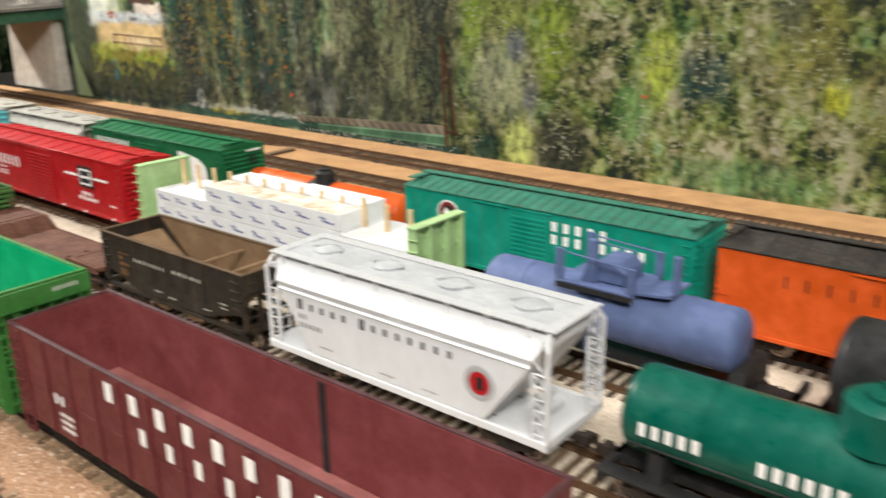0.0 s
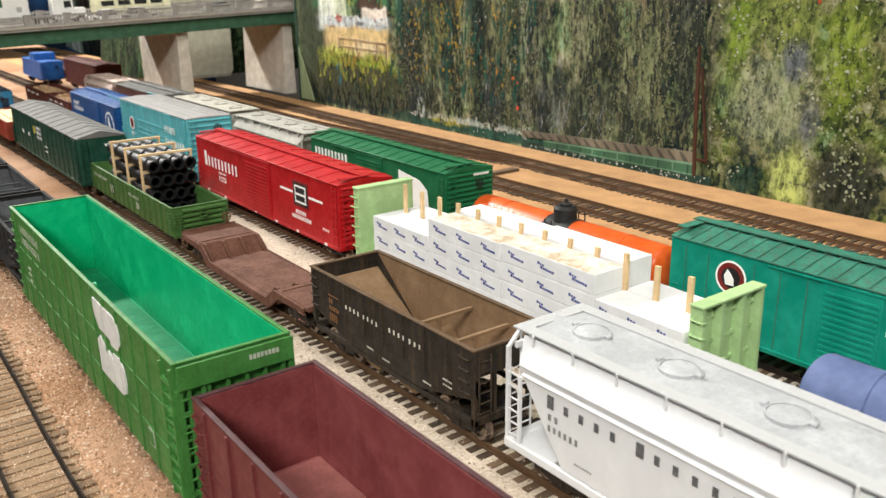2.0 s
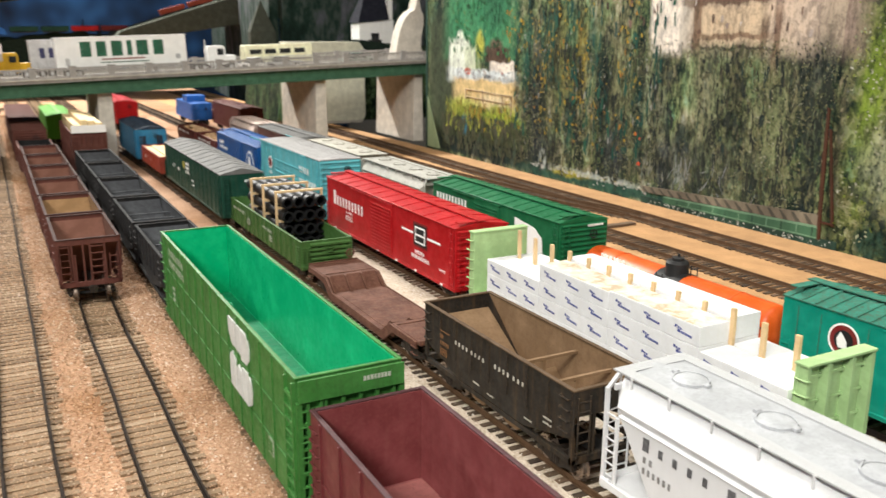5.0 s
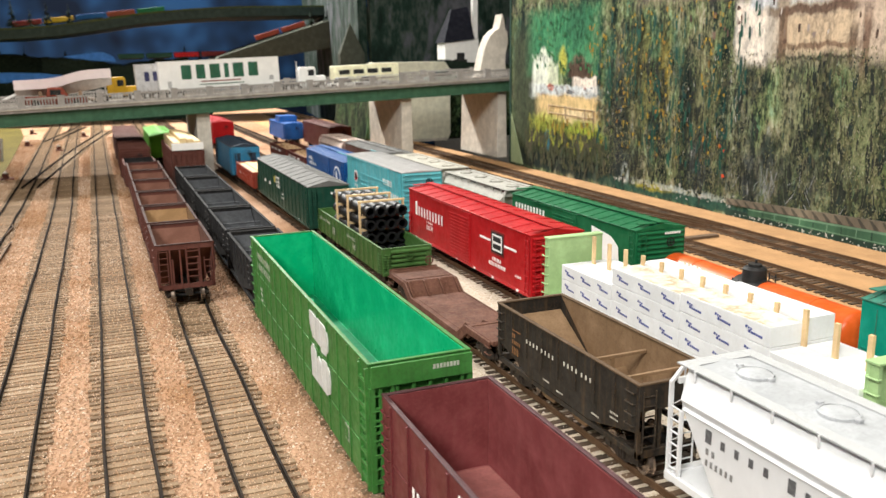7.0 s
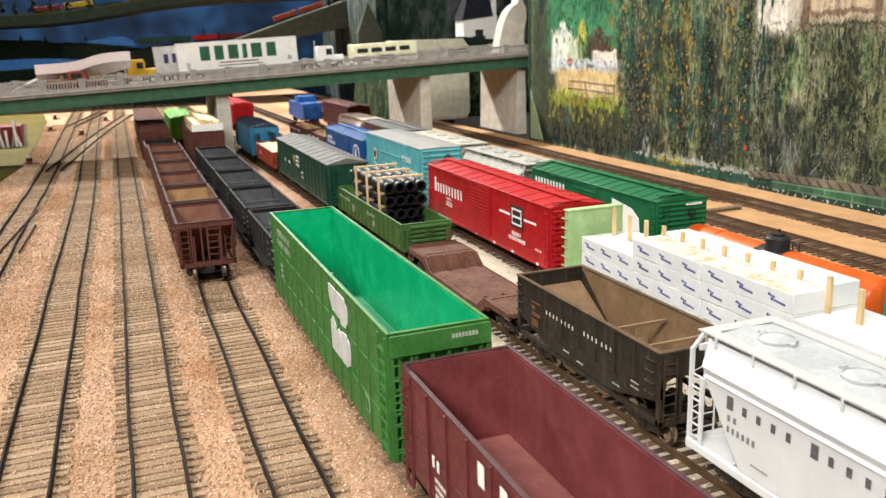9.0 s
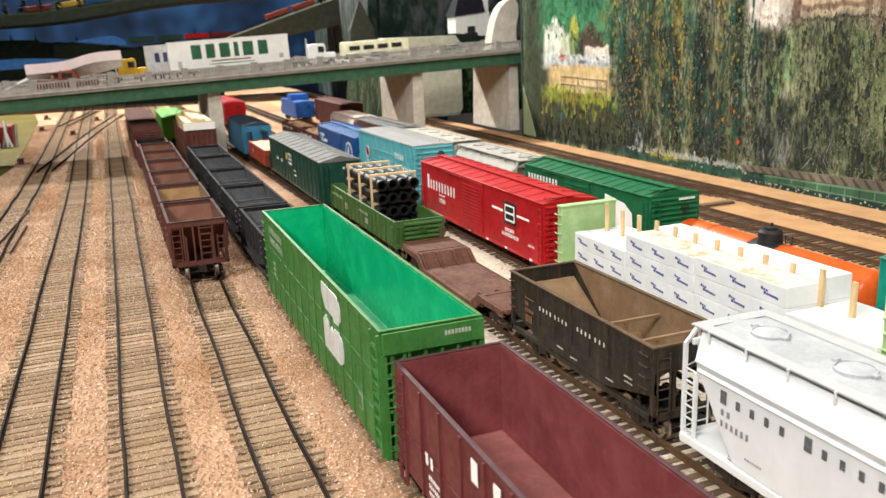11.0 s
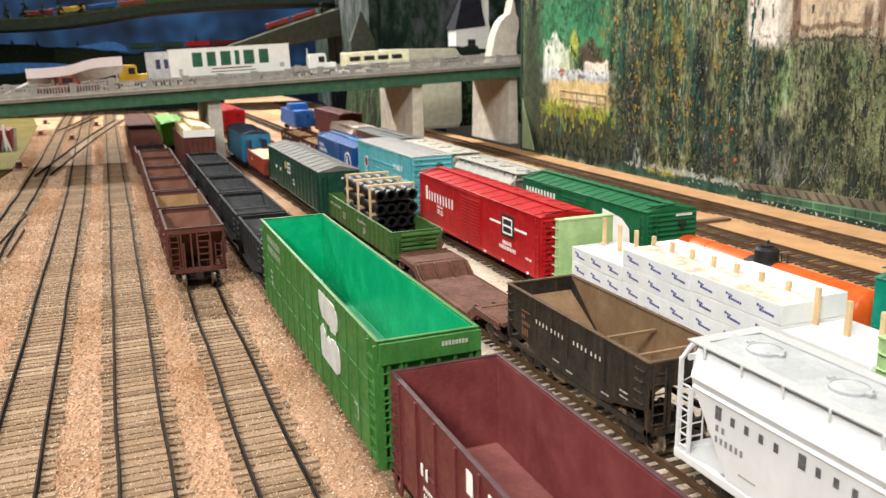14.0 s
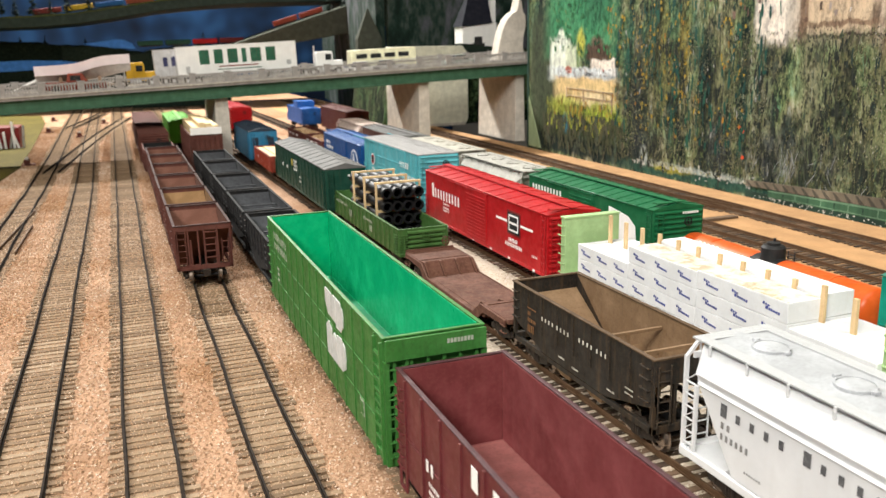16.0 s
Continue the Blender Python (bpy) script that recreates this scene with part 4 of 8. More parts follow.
CREAM, PINKISH, TAN_H = (0.66, 0.62, 0.52), (0.68, 0.54, 0.46), (0.44, 0.3, 0.2)
INK, LEAFG, BLACKG = (0.018, 0.022, 0.024), (0.045, 0.19, 0.085), (0.01, 0.018, 0.015)
PATCHES = [
    # stone houses high over the wood
    (50.5, 22.5, 9.0, 8.2, 0.2, 1, (0.3, 0.215, 0.16), 0.95), (61.3, 16.5, 2.0, 2.7, 0.2, 1, PINKISH, 0.9), (58.6, 16.0, 0.9, 1.9, 0.3, 1, (0.4, 0.32, 0.27), 0.85), (58, 25, 18, 4.6, 0.3, 1, (0.26, 0.19, 0.14), 0.9),
    (53, 16.2, 5, 1.6, 0.25, 1, TAN_H, 0.85), (53, 18.2, 6, 0.35, 0.4, 1, (0.09, 0.045, 0.03), 0.85), (57.5, 16.0, 0.5, 2.2, 0.3, 1, (0.1, 0.05, 0.03), 0.8),
    (47.5, 16.5, 2.5, 2.6, 0.3, 1, (0.44, 0.31, 0.24), 0.75), (50.2, 15.2, 0.4, 1.4, 0.4, 1, (0.08, 0.045, 0.03), 0.8), (54.5, 20.2, 2.2, 1.4, 0.2, 1, (0.46, 0.44, 0.42), 0.8),
    (60, 20, 1.6, 1.4, 0.2, 1, (0.42, 0.4, 0.42), 0.8), (53.6, 15.25, 3.9, 0.22, 0.5, 1, (0.13, 0.07, 0.045), 0.85), (53, 14.35, 4.4, 0.12, 0.6, 1, (0.025, 0.018, 0.014), 0.8), (48.9, 15.2, 0.35, 2.6, 0.5, 1, (0.12, 0.06, 0.04), 0.85),
    # crowns of single trees
    (77.0, 12.0, 2.6, 5.0, 0.6, 0, (0.19, 0.165, 0.05), 0.55), (73.6, 13.0, 1.5, 3.6, 0.6, 0, (0.25, 0.17, 0.035), 0.45), (67.2, 9.0, 1.7, 5.5, 0.6, 0, (0.16, 0.145, 0.075), 0.55), (61.8, 8.6, 1.5, 4.4, 0.6, 0, (0.15, 0.145, 0.1), 0.5),
    (55.8, 9.5, 2.1, 4.4, 0.6, 0, (0.155, 0.148, 0.085), 0.5), (48.8, 9.0, 2.1, 4.8, 0.6, 0, (0.14, 0.135, 0.07), 0.5), (83.6, 13.5, 1.1, 3.4, 0.5, 0, (0.03, 0.1, 0.065), 0.6), (75.2, 15.0, 0.9, 3.0, 0.5, 0, (0.02, 0.1, 0.06), 0.6), (71.8, 14.5, 0.8, 3.0, 0.5, 0, (0.02, 0.07, 0.05), 0.6),
    # deep gaps between the trees
    (81.6, 9.3, 1.2, 5.0, 0.5, 0, INK, 0.95), (78.0, 13, 0.8, 4.5, 0.6, 0, INK, 0.6), (70.0, 10.4, 1.1, 4.6, 0.4, 0, BLACKG, 0.97), (64.3, 8.6, 0.8, 5.5, 0.5, 0, (0.012, 0.03, 0.024), 0.9),
    (75.5, 6.0, 0.7, 3.0, 0.5, 0, (0.015, 0.04, 0.035), 0.8), (58.2, 6.0, 1.1, 1.8, 0.4, 0, (0.006, 0.016, 0.013), 0.9), (44.6, 9.5, 1.2, 5.5, 0.5, 0, (0.035, 0.038, 0.03), 0.7),
    (52.5, 8.5, 1.3, 5.0, 0.6, 0, (0.03, 0.026, 0.018), 0.6), (67.5, 4.0, 1.5, 3.0, 0.6, 0, (0.055, 0.055, 0.065), 0.7), (60.5, 3.6, 3.2, 2.2, 0.6, 0, (0.05, 0.05, 0.055), 0.55),
    (54, 3.8, 6, 2.4, 0.6, 0, (0.05, 0.048, 0.042), 0.5), (80, 3.2, 2.5, 2.4, 0.6, 0, (0.03, 0.03, 0.034), 0.7),
    # limes and pale foliage of the near wood
    (40.2, 11.5, 1.0, 4.6, 0.5, 0, (0.16, 0.23, 0.025), 0.7), (32.2, 9.8, 1.6, 3.8, 0.5, 0, (0.2, 0.26, 0.03), 0.65), (36.8, 12.4, 2.2, 2.6, 0.6, 0, (0.24, 0.28, 0.06), 0.6),
    (37.5, 6.4, 3.0, 3.0, 0.5, 0, (0.33, 0.35, 0.2), 0.55), (35, 1.4, 1.6, 1.9, 0.35, 0, (0.38, 0.42, 0.12), 0.85), (35.6, 9.4, 1.0, 1.4, 0.4, 0, (0.1, 0.105, 0.12), 0.8),
    (34.2, 5.4, 0.7, 1.6, 0.5, 0, (0.12, 0.12, 0.13), 0.7), (31.2, 1.6, 2.5, 2.6, 0.45, 0, (0.03, 0.032, 0.022), 0.9), (38.8, 0.8, 1.6, 1.2, 0.4, 0, (0.02, 0.045, 0.03), 0.9),
    (19.6, 7.8, 2.0, 2.0, 0.5, 0, (0.02, 0.045, 0.04), 0.85), (22.9, 8.6, 1.3, 2.6, 0.5, 0, (0.3, 0.36, 0.05), 0.8), (25.0, 4.8, 1.3, 2.4, 0.5, 0, (0.12, 0.24, 0.07), 0.7),
    (13, 11, 2.5, 4, 0.6, 0, (0.22, 0.2, 0.05), 0.6), (6, 7, 3.5, 3, 0.6, 0, (0.17, 0.15, 0.05), 0.6), (10.5, 7, 0.8, 1.0, 0.4, 0, (0.42, 0.42, 0.03), 0.7),
    (16, 1.0, 6, 1.2, 0.5, 0, (0.11, 0.2, 0.07), 0.6), (0, 3.5, 5, 2.2, 0.6, 0, (0.07, 0.09, 0.04), 0.7), (14, 13.5, 1.4, 3.0, 0.5, 0, (0.04, 0.05, 0.04), 0.7),
    # village, field and bushes towards the bridge
    (104.5, 9, 3.6, 9, 0.25, 1, (0.045, 0.05, 0.028), 0.9), (94.5, 16.5, 8.2, 3.9, 0.3, 1, LEAFG, 0.9), (90.5, 18.5, 3.0, 2.6, 0.5, 0, (0.02, 0.08, 0.04), 0.7),
    (99.5, 12.2, 2.6, 2.7, 0.18, 1, CREAM, 0.95), (99.3, 15.0, 0.9, 1.0, 0.3, 0, CREAM, 0.9), (96.6, 12.4, 1.3, 1.6, 0.3, 1, (0.52, 0.5, 0.36), 0.9), (94.2, 14.2, 1.0, 1.6, 0.4, 0, (0.44, 0.36, 0.05), 0.8),
    (90.2, 13.0, 2.7, 0.9, 0.25, 1, (0.07, 0.035, 0.025), 0.95), (90.4, 14.2, 1.4, 0.8, 0.4, 0, (0.1, 0.055, 0.04), 0.9), (89.0, 11.3, 2.7, 0.95, 0.15, 1, PINKISH, 0.95),
    (94, 10.35, 7.5, 0.75, 0.3, 1, (0.55, 0.53, 0.53), 0.9), (97.2, 10.9, 0.8, 0.45, 0.3, 0, (0.5, 0.1, 0.06), 0.9), (92.4, 10.3, 0.8, 0.3, 0.3, 0, (0.12, 0.12, 0.13), 0.9),
    (93.3, 8.2, 7.4, 1.75, 0.15, 1, (0.55, 0.36, 0.17), 0.95), (90, 7.4, 3.6, 0.9, 0.4, 1, (0.62, 0.46, 0.28), 0.8), (88.5, 6.0, 3.0, 1.0, 0.4, 1, (0.35, 0.33, 0.07), 0.9),
    (98, 6.3, 4.0, 1.2, 0.5, 0, (0.36, 0.36, 0.07), 0.85), (89, 5.2, 4.4, 1.0, 0.4, 0, (0.32, 0.38, 0.04), 0.85), (95, 3.4, 10, 1.9, 0.3, 1, (0.035, 0.04, 0.02), 0.85),
    (97.8, 4.2, 0.6, 1.3, 0.5, 0, (0.05, 0.16, 0.22), 0.85), (94, 1.1, 12, 1.1, 0.3, 1, (0.012, 0.018, 0.018), 0.9),
    # the water's edge
    (71, 0.35, 13, 0.6, 0.4, 1, (0.022, 0.055, 0.04), 0.95), (79.9, 1.6, 0.7, 1.0, 0.5, 0, (0.4, 0.4, 0.37), 0.8), (71, 1.05, 6.5, 0.26, 0.6, 1, (0.42, 0.42, 0.38), 0.75), (75, 0.75, 3.0, 0.4, 0.6, 0, (0.3, 0.24, 0.03), 0.8),
]
MURAL_TINT = (1.2, 1.36, 1.42)
M_MURAL_NEAR = mural_paint("painted_near_woodland", [p for p in PATCHES if p[0] - p[2] < 46], (0.92, 0.97, 1.08))
M_MURAL_MID = mural_paint("painted_woodland", [p for p in PATCHES if p[0] - p[2] * 1.3 < 74 and p[0] + p[2] * 1.3 > 42], MURAL_TINT)
M_MURAL_FAR = mural_paint("painted_village", [p for p in PATCHES if p[0] + p[2] * 1.3 > 73], MURAL_TINT)
MURAL = setting("wall_mural", Geo().box(55.5, 56.3, -80, 43, -6, 110), M_MURAL_NEAR, "wall board painted with bright green woodland")
setting("wall_mural_middle", Geo().box(55.5, 56.3, 43, 74, -6, 110), M_MURAL_MID, "wall board painted with tall dark woodland and stone houses")
setting("wall_mural_far", Geo().box(55.5, 56.3, 74, 108.8, -6, 110), M_MURAL_FAR, "wall board painted with woodland, a field and a village")


def strokes(name, count, region, size, palette, seed, layer, lean=0.15, keep=None):
    """Short dabs of paint on the board, each with a colour of its own; later layers lie over earlier ones."""
    rng = np.random.default_rng(seed)
    y0, y1, z0, z1 = region
    w0, w1, h0, h1 = size
    vs, fs = [], []
    n, tries = 0, 0
    while n < count and tries < count * 8:
        tries += 1
        y, z = rng.uniform(y0, y1), rng.uniform(z0, z1)
        if keep and rng.random() > keep(y, z):
            continue
        w, h, a = rng.uniform(w0, w1), rng.uniform(h0, h1), rng.normal(0, lean)
        x = 55.472 - 0.013 * layer - rng.uniform(0.0, 0.01)
        c, s = math.cos(a), math.sin(a)
        q = len(vs)
        for u, v in ((-0.5, -0.4), (-0.1, -0.55), (0.4, -0.45), (0.5, 0.3), (0.15, 0.55), (-0.45, 0.4)):
            u, v = u * w * rng.uniform(0.5, 1.4), v * h * rng.uniform(0.6, 1.4)
            vs.append((x, y + u * c - v * s, z + u * s + v * c))
        fs.append(tuple(range(q, q + 6)))
        n += 1
    me = bpy.data.meshes.new(name)
    me.from_pydata([(a * S, b * S, c * S) for a, b, c in vs], [], fs)
    me.materials.append(per_piece(name + "_paint", palette, 0.6, True, 0.7))
    ob = new(name, me)
    ob.parent = MURAL
    return tagged(ob, kind="stuff")


def clump(y, z, k=0.35, lo=0.1, gain=1.6, tall=0.4):
    """Patchy cover between lo and 1, in upright drifts."""
    v = noise.noise((y * k, z * k * tall, 3.1)) + 0.5 * noise.noise((y * k * 2.3, z * k * tall * 2.3, 7.7))
    return min(1.0, max(lo, 0.45 + gain * v))


DARKS = [(0, (0.008, 0.013, 0.012)), (0.4, (0.016, 0.022, 0.018)), (0.8, (0.03, 0.035, 0.025)), (1, (0.012, 0.035, 0.033))]
MIDS = [(0, (0.03, 0.04, 0.02)), (0.4, (0.06, 0.065, 0.03)), (0.7, (0.08, 0.072, 0.045)), (1, (0.045, 0.075, 0.05))]
OLIVES = [(0, (0.07, 0.08, 0.03)), (0.4, (0.11, 0.115, 0.045)), (0.75, (0.16, 0.155, 0.075)), (1, (0.2, 0.19, 0.12))]
LIMES = [(0, (0.1, 0.14, 0.02)), (0.5, (0.17, 0.215, 0.035)), (1, (0.28, 0.32, 0.07))]
PALES = [(0, (0.13, 0.14, 0.075)), (0.5, (0.21, 0.22, 0.135)), (1, (0.33, 0.33, 0.26))]
strokes("dark_leaf_strokes", 600, (43, 86, 0.8, 14.0), (0.1, 0.35, 0.4, 1.6), DARKS, 1, 1, 0.12, lambda y, z: clump(y, z, 0.3, 0.0, 1.8, 0.25))
strokes("mid_leaf_strokes", 700, (43, 86, 0.8, 14.5), (0.08, 0.25, 0.2, 0.9), MIDS, 2, 2, 0.2, lambda y, z: clump(y + 40, z, 0.3, 0.0, 1.8, 0.25))
strokes("olive_leaf_specks", 1500, (43, 86, 1.5, 15), (0.05, 0.13, 0.08, 0.35), OLIVES, 3, 3, 0.35, lambda y, z: clump(y + 80, z, 0.4, 0.0, 1.8, 0.3))
strokes("ochre_dabs", 60, (66, 88, 4, 19), (0.12, 0.35, 0.2, 0.7), [(0, (0.3, 0.19, 0.02)), (0.7, (0.4, 0.28, 0.03)), (1, (0.2, 0.1, 0.03))], 7, 5, 0.3, lambda y, z: clump(y, z + 70, 0.35, 0.0, 1.8))
strokes("pale_fleck_dabs", 70, (62, 86, 3, 16), (0.06, 0.16, 0.1, 0.7), [(0, (0.3, 0.3, 0.28)), (0.6, (0.42, 0.42, 0.4)), (1, (0.28, 0.36, 0.08))], 27, 5, 0.15)
strokes("near_dark_gaps", 200, (-45, 42.5, 0.3, 28), (0.05, 0.18, 0.06, 0.25), DARKS, 21, 1, 0.8, lambda y, z: clump(y, z, 0.25, 0.0, 1.9, 0.7))
strokes("lime_leaf_specks", 800, (-45, 42.0, 1.5, 28), (0.06, 0.22, 0.08, 0.35), LIMES, 5, 3, 0.7, lambda y, z: clump(y + 20, z + 9, 0.22, 0.0, 1.9, 0.55))
strokes("pale_leaf_specks", 1500, (-45, 41.5, 0.8, 26), (0.06, 0.2, 0.06, 0.22), PALES, 6, 4, 0.9, lambda y, z: clump(y + 90, z, 0.26, 0.0, 1.9, 0.8))
strokes("near_pale_dots", 1700, (-10, 42.0, 0.6, 16), (0.06, 0.26, 0.06, 0.24), [(0, (0.2, 0.22, 0.12)), (0.6, (0.29, 0.31, 0.19)), (0.92, (0.36, 0.37, 0.27)), (1, (0.44, 0.44, 0.37))], 41, 6, 1.0, lambda y, z: clump(y + 13, z + 3, 0.3, 0.0, 2.2, 0.8))
strokes("near_dark_dots", 1600, (-10, 42.5, 0.6, 16), (0.05, 0.14, 0.05, 0.18), DARKS, 42, 5, 1.0, lambda y, z: clump(y + 63, z, 0.3, 0.0, 2.2, 0.8))
strokes("wood_light_specks", 3800, (43, 86, 1.2, 15), (0.03, 0.09, 0.05, 0.2), [(0, (0.17, 0.17, 0.08)), (0.5, (0.25, 0.235, 0.12)), (0.9, (0.34, 0.33, 0.22)), (1, (0.44, 0.44, 0.38))], 43, 4, 0.4, lambda y, z: clump(y + 21, z + 5, 0.33, 0.02, 2.0, 0.3))
strokes("wood_dark_specks", 2600, (43, 86, 0.8, 15), (0.04, 0.12, 0.08, 0.35), DARKS, 44, 5, 0.3, lambda y, z: clump(y + 47, z + 8, 0.33, 0.02, 2.0, 0.3))
strokes("teal_gap_strokes", 260, (60, 86, 3, 19), (0.12, 0.35, 0.4, 1.5), [(0, (0.01, 0.05, 0.045)), (0.6, (0.012, 0.07, 0.05)), (1, (0.02, 0.1, 0.06))], 45, 6, 0.1, lambda y, z: clump(y * 1.6, z + 30, 0.5, 0.0, 2.4, 0.15))
strokes("warm_leaf_dabs", 170, (64, 88, 5, 20), (0.1, 0.3, 0.15, 0.5), [(0, (0.36, 0.16, 0.03)), (0.5, (0.42, 0.28, 0.03)), (1, (0.3, 0.24, 0.05))], 46, 7, 0.3, lambda y, z: clump(y, z + 55, 0.4, 0.0, 2.0, 0.5))
strokes("bush_strokes", 240, (86, 103, 3.4, 6.8), (0.12, 0.4, 0.4, 1.3), [(0, (0.24, 0.3, 0.03)), (0.4, (0.38, 0.4, 0.07)), (0.7, (0.06, 0.08, 0.025)), (1, (0.36, 0.22, 0.03))], 9, 5, 0.15)
strokes("dark_bush_strokes", 340, (84, 104, 0.8, 5.0), (0.15, 0.5, 0.4, 1.3), MIDS, 10, 6, 0.15)
strokes("village_green_dabs", 110, (87, 103, 13.0, 21), (0.15, 0.5, 0.2, 0.8), [(0, (0.008, 0.05, 0.02)), (0.6, (0.03, 0.17, 0.06)), (1, (0.12, 0.26, 0.1))], 8, 3, 0.5)
strokes("street_dabs", 50, (87, 101, 9.9, 11.2), (0.15, 0.6, 0.1, 0.35), [(0, (0.1, 0.1, 0.12)), (0.4, (0.42, 0.4, 0.4)), (0.85, (0.6, 0.58, 0.54)), (1, (0.4, 0.1, 0.07))], 31, 5, 0.2)
strokes("house_window_dabs", 45, (44, 70, 14.8, 24), (0.15, 0.5, 0.3, 0.8), [(0, (0.05, 0.03, 0.025)), (0.5, (0.16, 0.09, 0.06)), (0.8, (0.5, 0.45, 0.42)), (1, (0.56, 0.5, 0.46))], 19, 6, 0.04)
strokes("foam_dabs", 110, (62, 82, 0.2, 1.7), (0.1, 0.45, 0.06, 0.2), [(0, (0.35, 0.36, 0.34)), (0.7, (0.56, 0.56, 0.52)), (1, (0.36, 0.3, 0.06))], 13, 7, 0.9, lambda y, z: 1.0 if abs(z - 0.95) < 0.22 else 0.06)
strokes("foam_drops", 120, (42, 62, -0.3, 0.2), (0.06, 0.2, 0.05, 0.14), [(0, (0.4, 0.42, 0.4)), (1, (0.6, 0.6, 0.56))], 33, 7, 0.9)
strokes("white_branch_strokes", 36, (46, 62, 1.6, 4.2), (0.035, 0.06, 0.5, 1.5), [(0, (0.24, 0.26, 0.27)), (1, (0.4, 0.42, 0.44))], 14, 7, 0.45, lambda y, z: 1.0 if abs(y - 54.5) < 1.6 or abs(y - 58) < 1.2 else 0.05)


def painted(name, y0, y1, z0, z1, mat, out=0.06):
    return part(name, Geo().box(55.5 - out, 55.498, y0, y1, z0, z1), mat, MURAL)


M_PGREEN = mural_base("painted_green_fence", [(0.3, (0.035, 0.1, 0.06)), (0.6, (0.06, 0.15, 0.085)), (0.8, (0.1, 0.2, 0.12))])
M_PRAIL = mural_base("painted_pale_green_rail", [(0.3, (0.12, 0.24, 0.15)), (0.7, (0.2, 0.34, 0.23))])
M_PDEEP = mural_base("painted_dark_green", [(0.3, (0.012, 0.035, 0.026)), (0.7, (0.025, 0.06, 0.045))])
M_PPATH = mural_base("painted_path", [(0.3, (0.14, 0.115, 0.085)), (0.6, (0.22, 0.185, 0.14)), (0.8, (0.3, 0.26, 0.2))])
M_PHATCH = mural_base("painted_path_shadow", [(0.3, (0.06, 0.055, 0.045)), (0.7, (0.11, 0.1, 0.08))])
M_PRUST = mural_base("painted_rust", [(0.3, (0.035, 0.016, 0.01)), (0.7, (0.09, 0.032, 0.017))])
M_PRED = mural_base("painted_red", [(0.3, (0.45, 0.045, 0.02)), (0.7, (0.55, 0.08, 0.03))])
M_PFENCE = mural_base("painted_pale_fence", [(0.3, (0.5, 0.36, 0.22)), (0.7, (0.66, 0.52, 0.36))])
for y, z0, z1 in ((97.5, 7.4, 8.7), (93.2, 7.0, 8.6), (88.6, 6.2, 8.4), (86.6, 5.8, 8.2)):
    painted("painted_fence_post", y, y + 0.16, z0, z1, M_PFENCE, 0.1)
for z in (8.55, 7.6):
    part("painted_fence_rail", Geo().prismx([(86.6, z - 0.35), (97.5, z), (97.5, z + 0.12), (86.6, z - 0.2)], 55.39, 55.49), M_PFENCE, MURAL)
painted("edge_strip", 108.4, 108.79, -1.0, 40, M_PDEEP, 0.1)
part("painted_grass_wedge", Geo().prismx([(104.6, 0), (108.3, 0), (108.3, 7.0)], 55.4, 55.49), mural_base("painted_pale_sward", [(0.3, (0.2, 0.26, 0.15)), (0.7, (0.3, 0.36, 0.22))]), MURAL)
painted("painted_dark_bank", 41.5, 63, -1.2, 0.3, M_PDEEP, 0.12)
part("painted_bridge_side", Geo().prismx([(43.2, 0.2), (60, 0.1), (60, 0.62), (43.2, 1.1)], 55.36, 55.49), M_PGREEN, MURAL)
part("painted_bridge_rail", Geo().prismx([(43.2, 1.06), (60, 0.6), (60, 0.72), (43.2, 1.24)], 55.35, 55.49), M_PRAIL, MURAL)
part("painted_bridge_rail", Geo().prismx([(43.2, 0.28), (58, 0.2), (58, 0.26), (43.2, 0.36)], 55.35, 55.49), M_PRAIL, MURAL)
for k in range(11):
    y = 43.6 + 1.45 * k
    painted("painted_bridge_post", y, y + 0.09, 0.3, 1.1 - 0.03 * (y - 43), M_PRAIL if k % 2 else M_PDEEP, 0.155)
part("painted_bridge_walk", Geo().prismx([(43.2, 1.25), (63, 0.72), (63, 1.3), (43.2, 2.1)], 55.37, 55.49), M_PPATH, MURAL)
for k in range(17):
    y, s = 43.6 + 1.15 * k, 1 - 0.022 * k
    zb = 1.26 - 0.0268 * (y - 43.2)
    part("painted_shadow_stripe", Geo().prismx([(y, zb), (y + 0.5, zb), (y + 1.0, zb + 0.72 * s), (y + 0.75, zb + 0.72 * s)], 55.355, 55.369), M_PHATCH, MURAL)
part("painted_pole", Geo().prismx([(42.95, 0.2), (43.2, 0.2), (43.5, 6.0), (43.55, 10.2), (43.35, 10.0), (43.2, 6.0)], 55.34, 55.49), M_PRUST, MURAL)
part("painted_pole", Geo().prismx([(41.9, 1.4), (42.1, 1.4), (43.2, 8.6), (43.05, 8.6)], 55.34, 55.49), M_PRUST, MURAL)
for z in (1.5,):
    painted("painted_crossbar", 42.0, 43.1, z, z + 0.14, M_PRUST, 0.15)
for y, z, r in ((64.5, 6.1, 0.16), (63.9, 5.7, 0.13), (63.8, 3.3, 0.18), (34.4, 13.4, 0.12), (24.0, 6.2, 0.14)):
    part("painted_red_dab", Geo().cyl((55.4, y, z), (55.49, y, z), r, 7), M_PRED, MURAL)


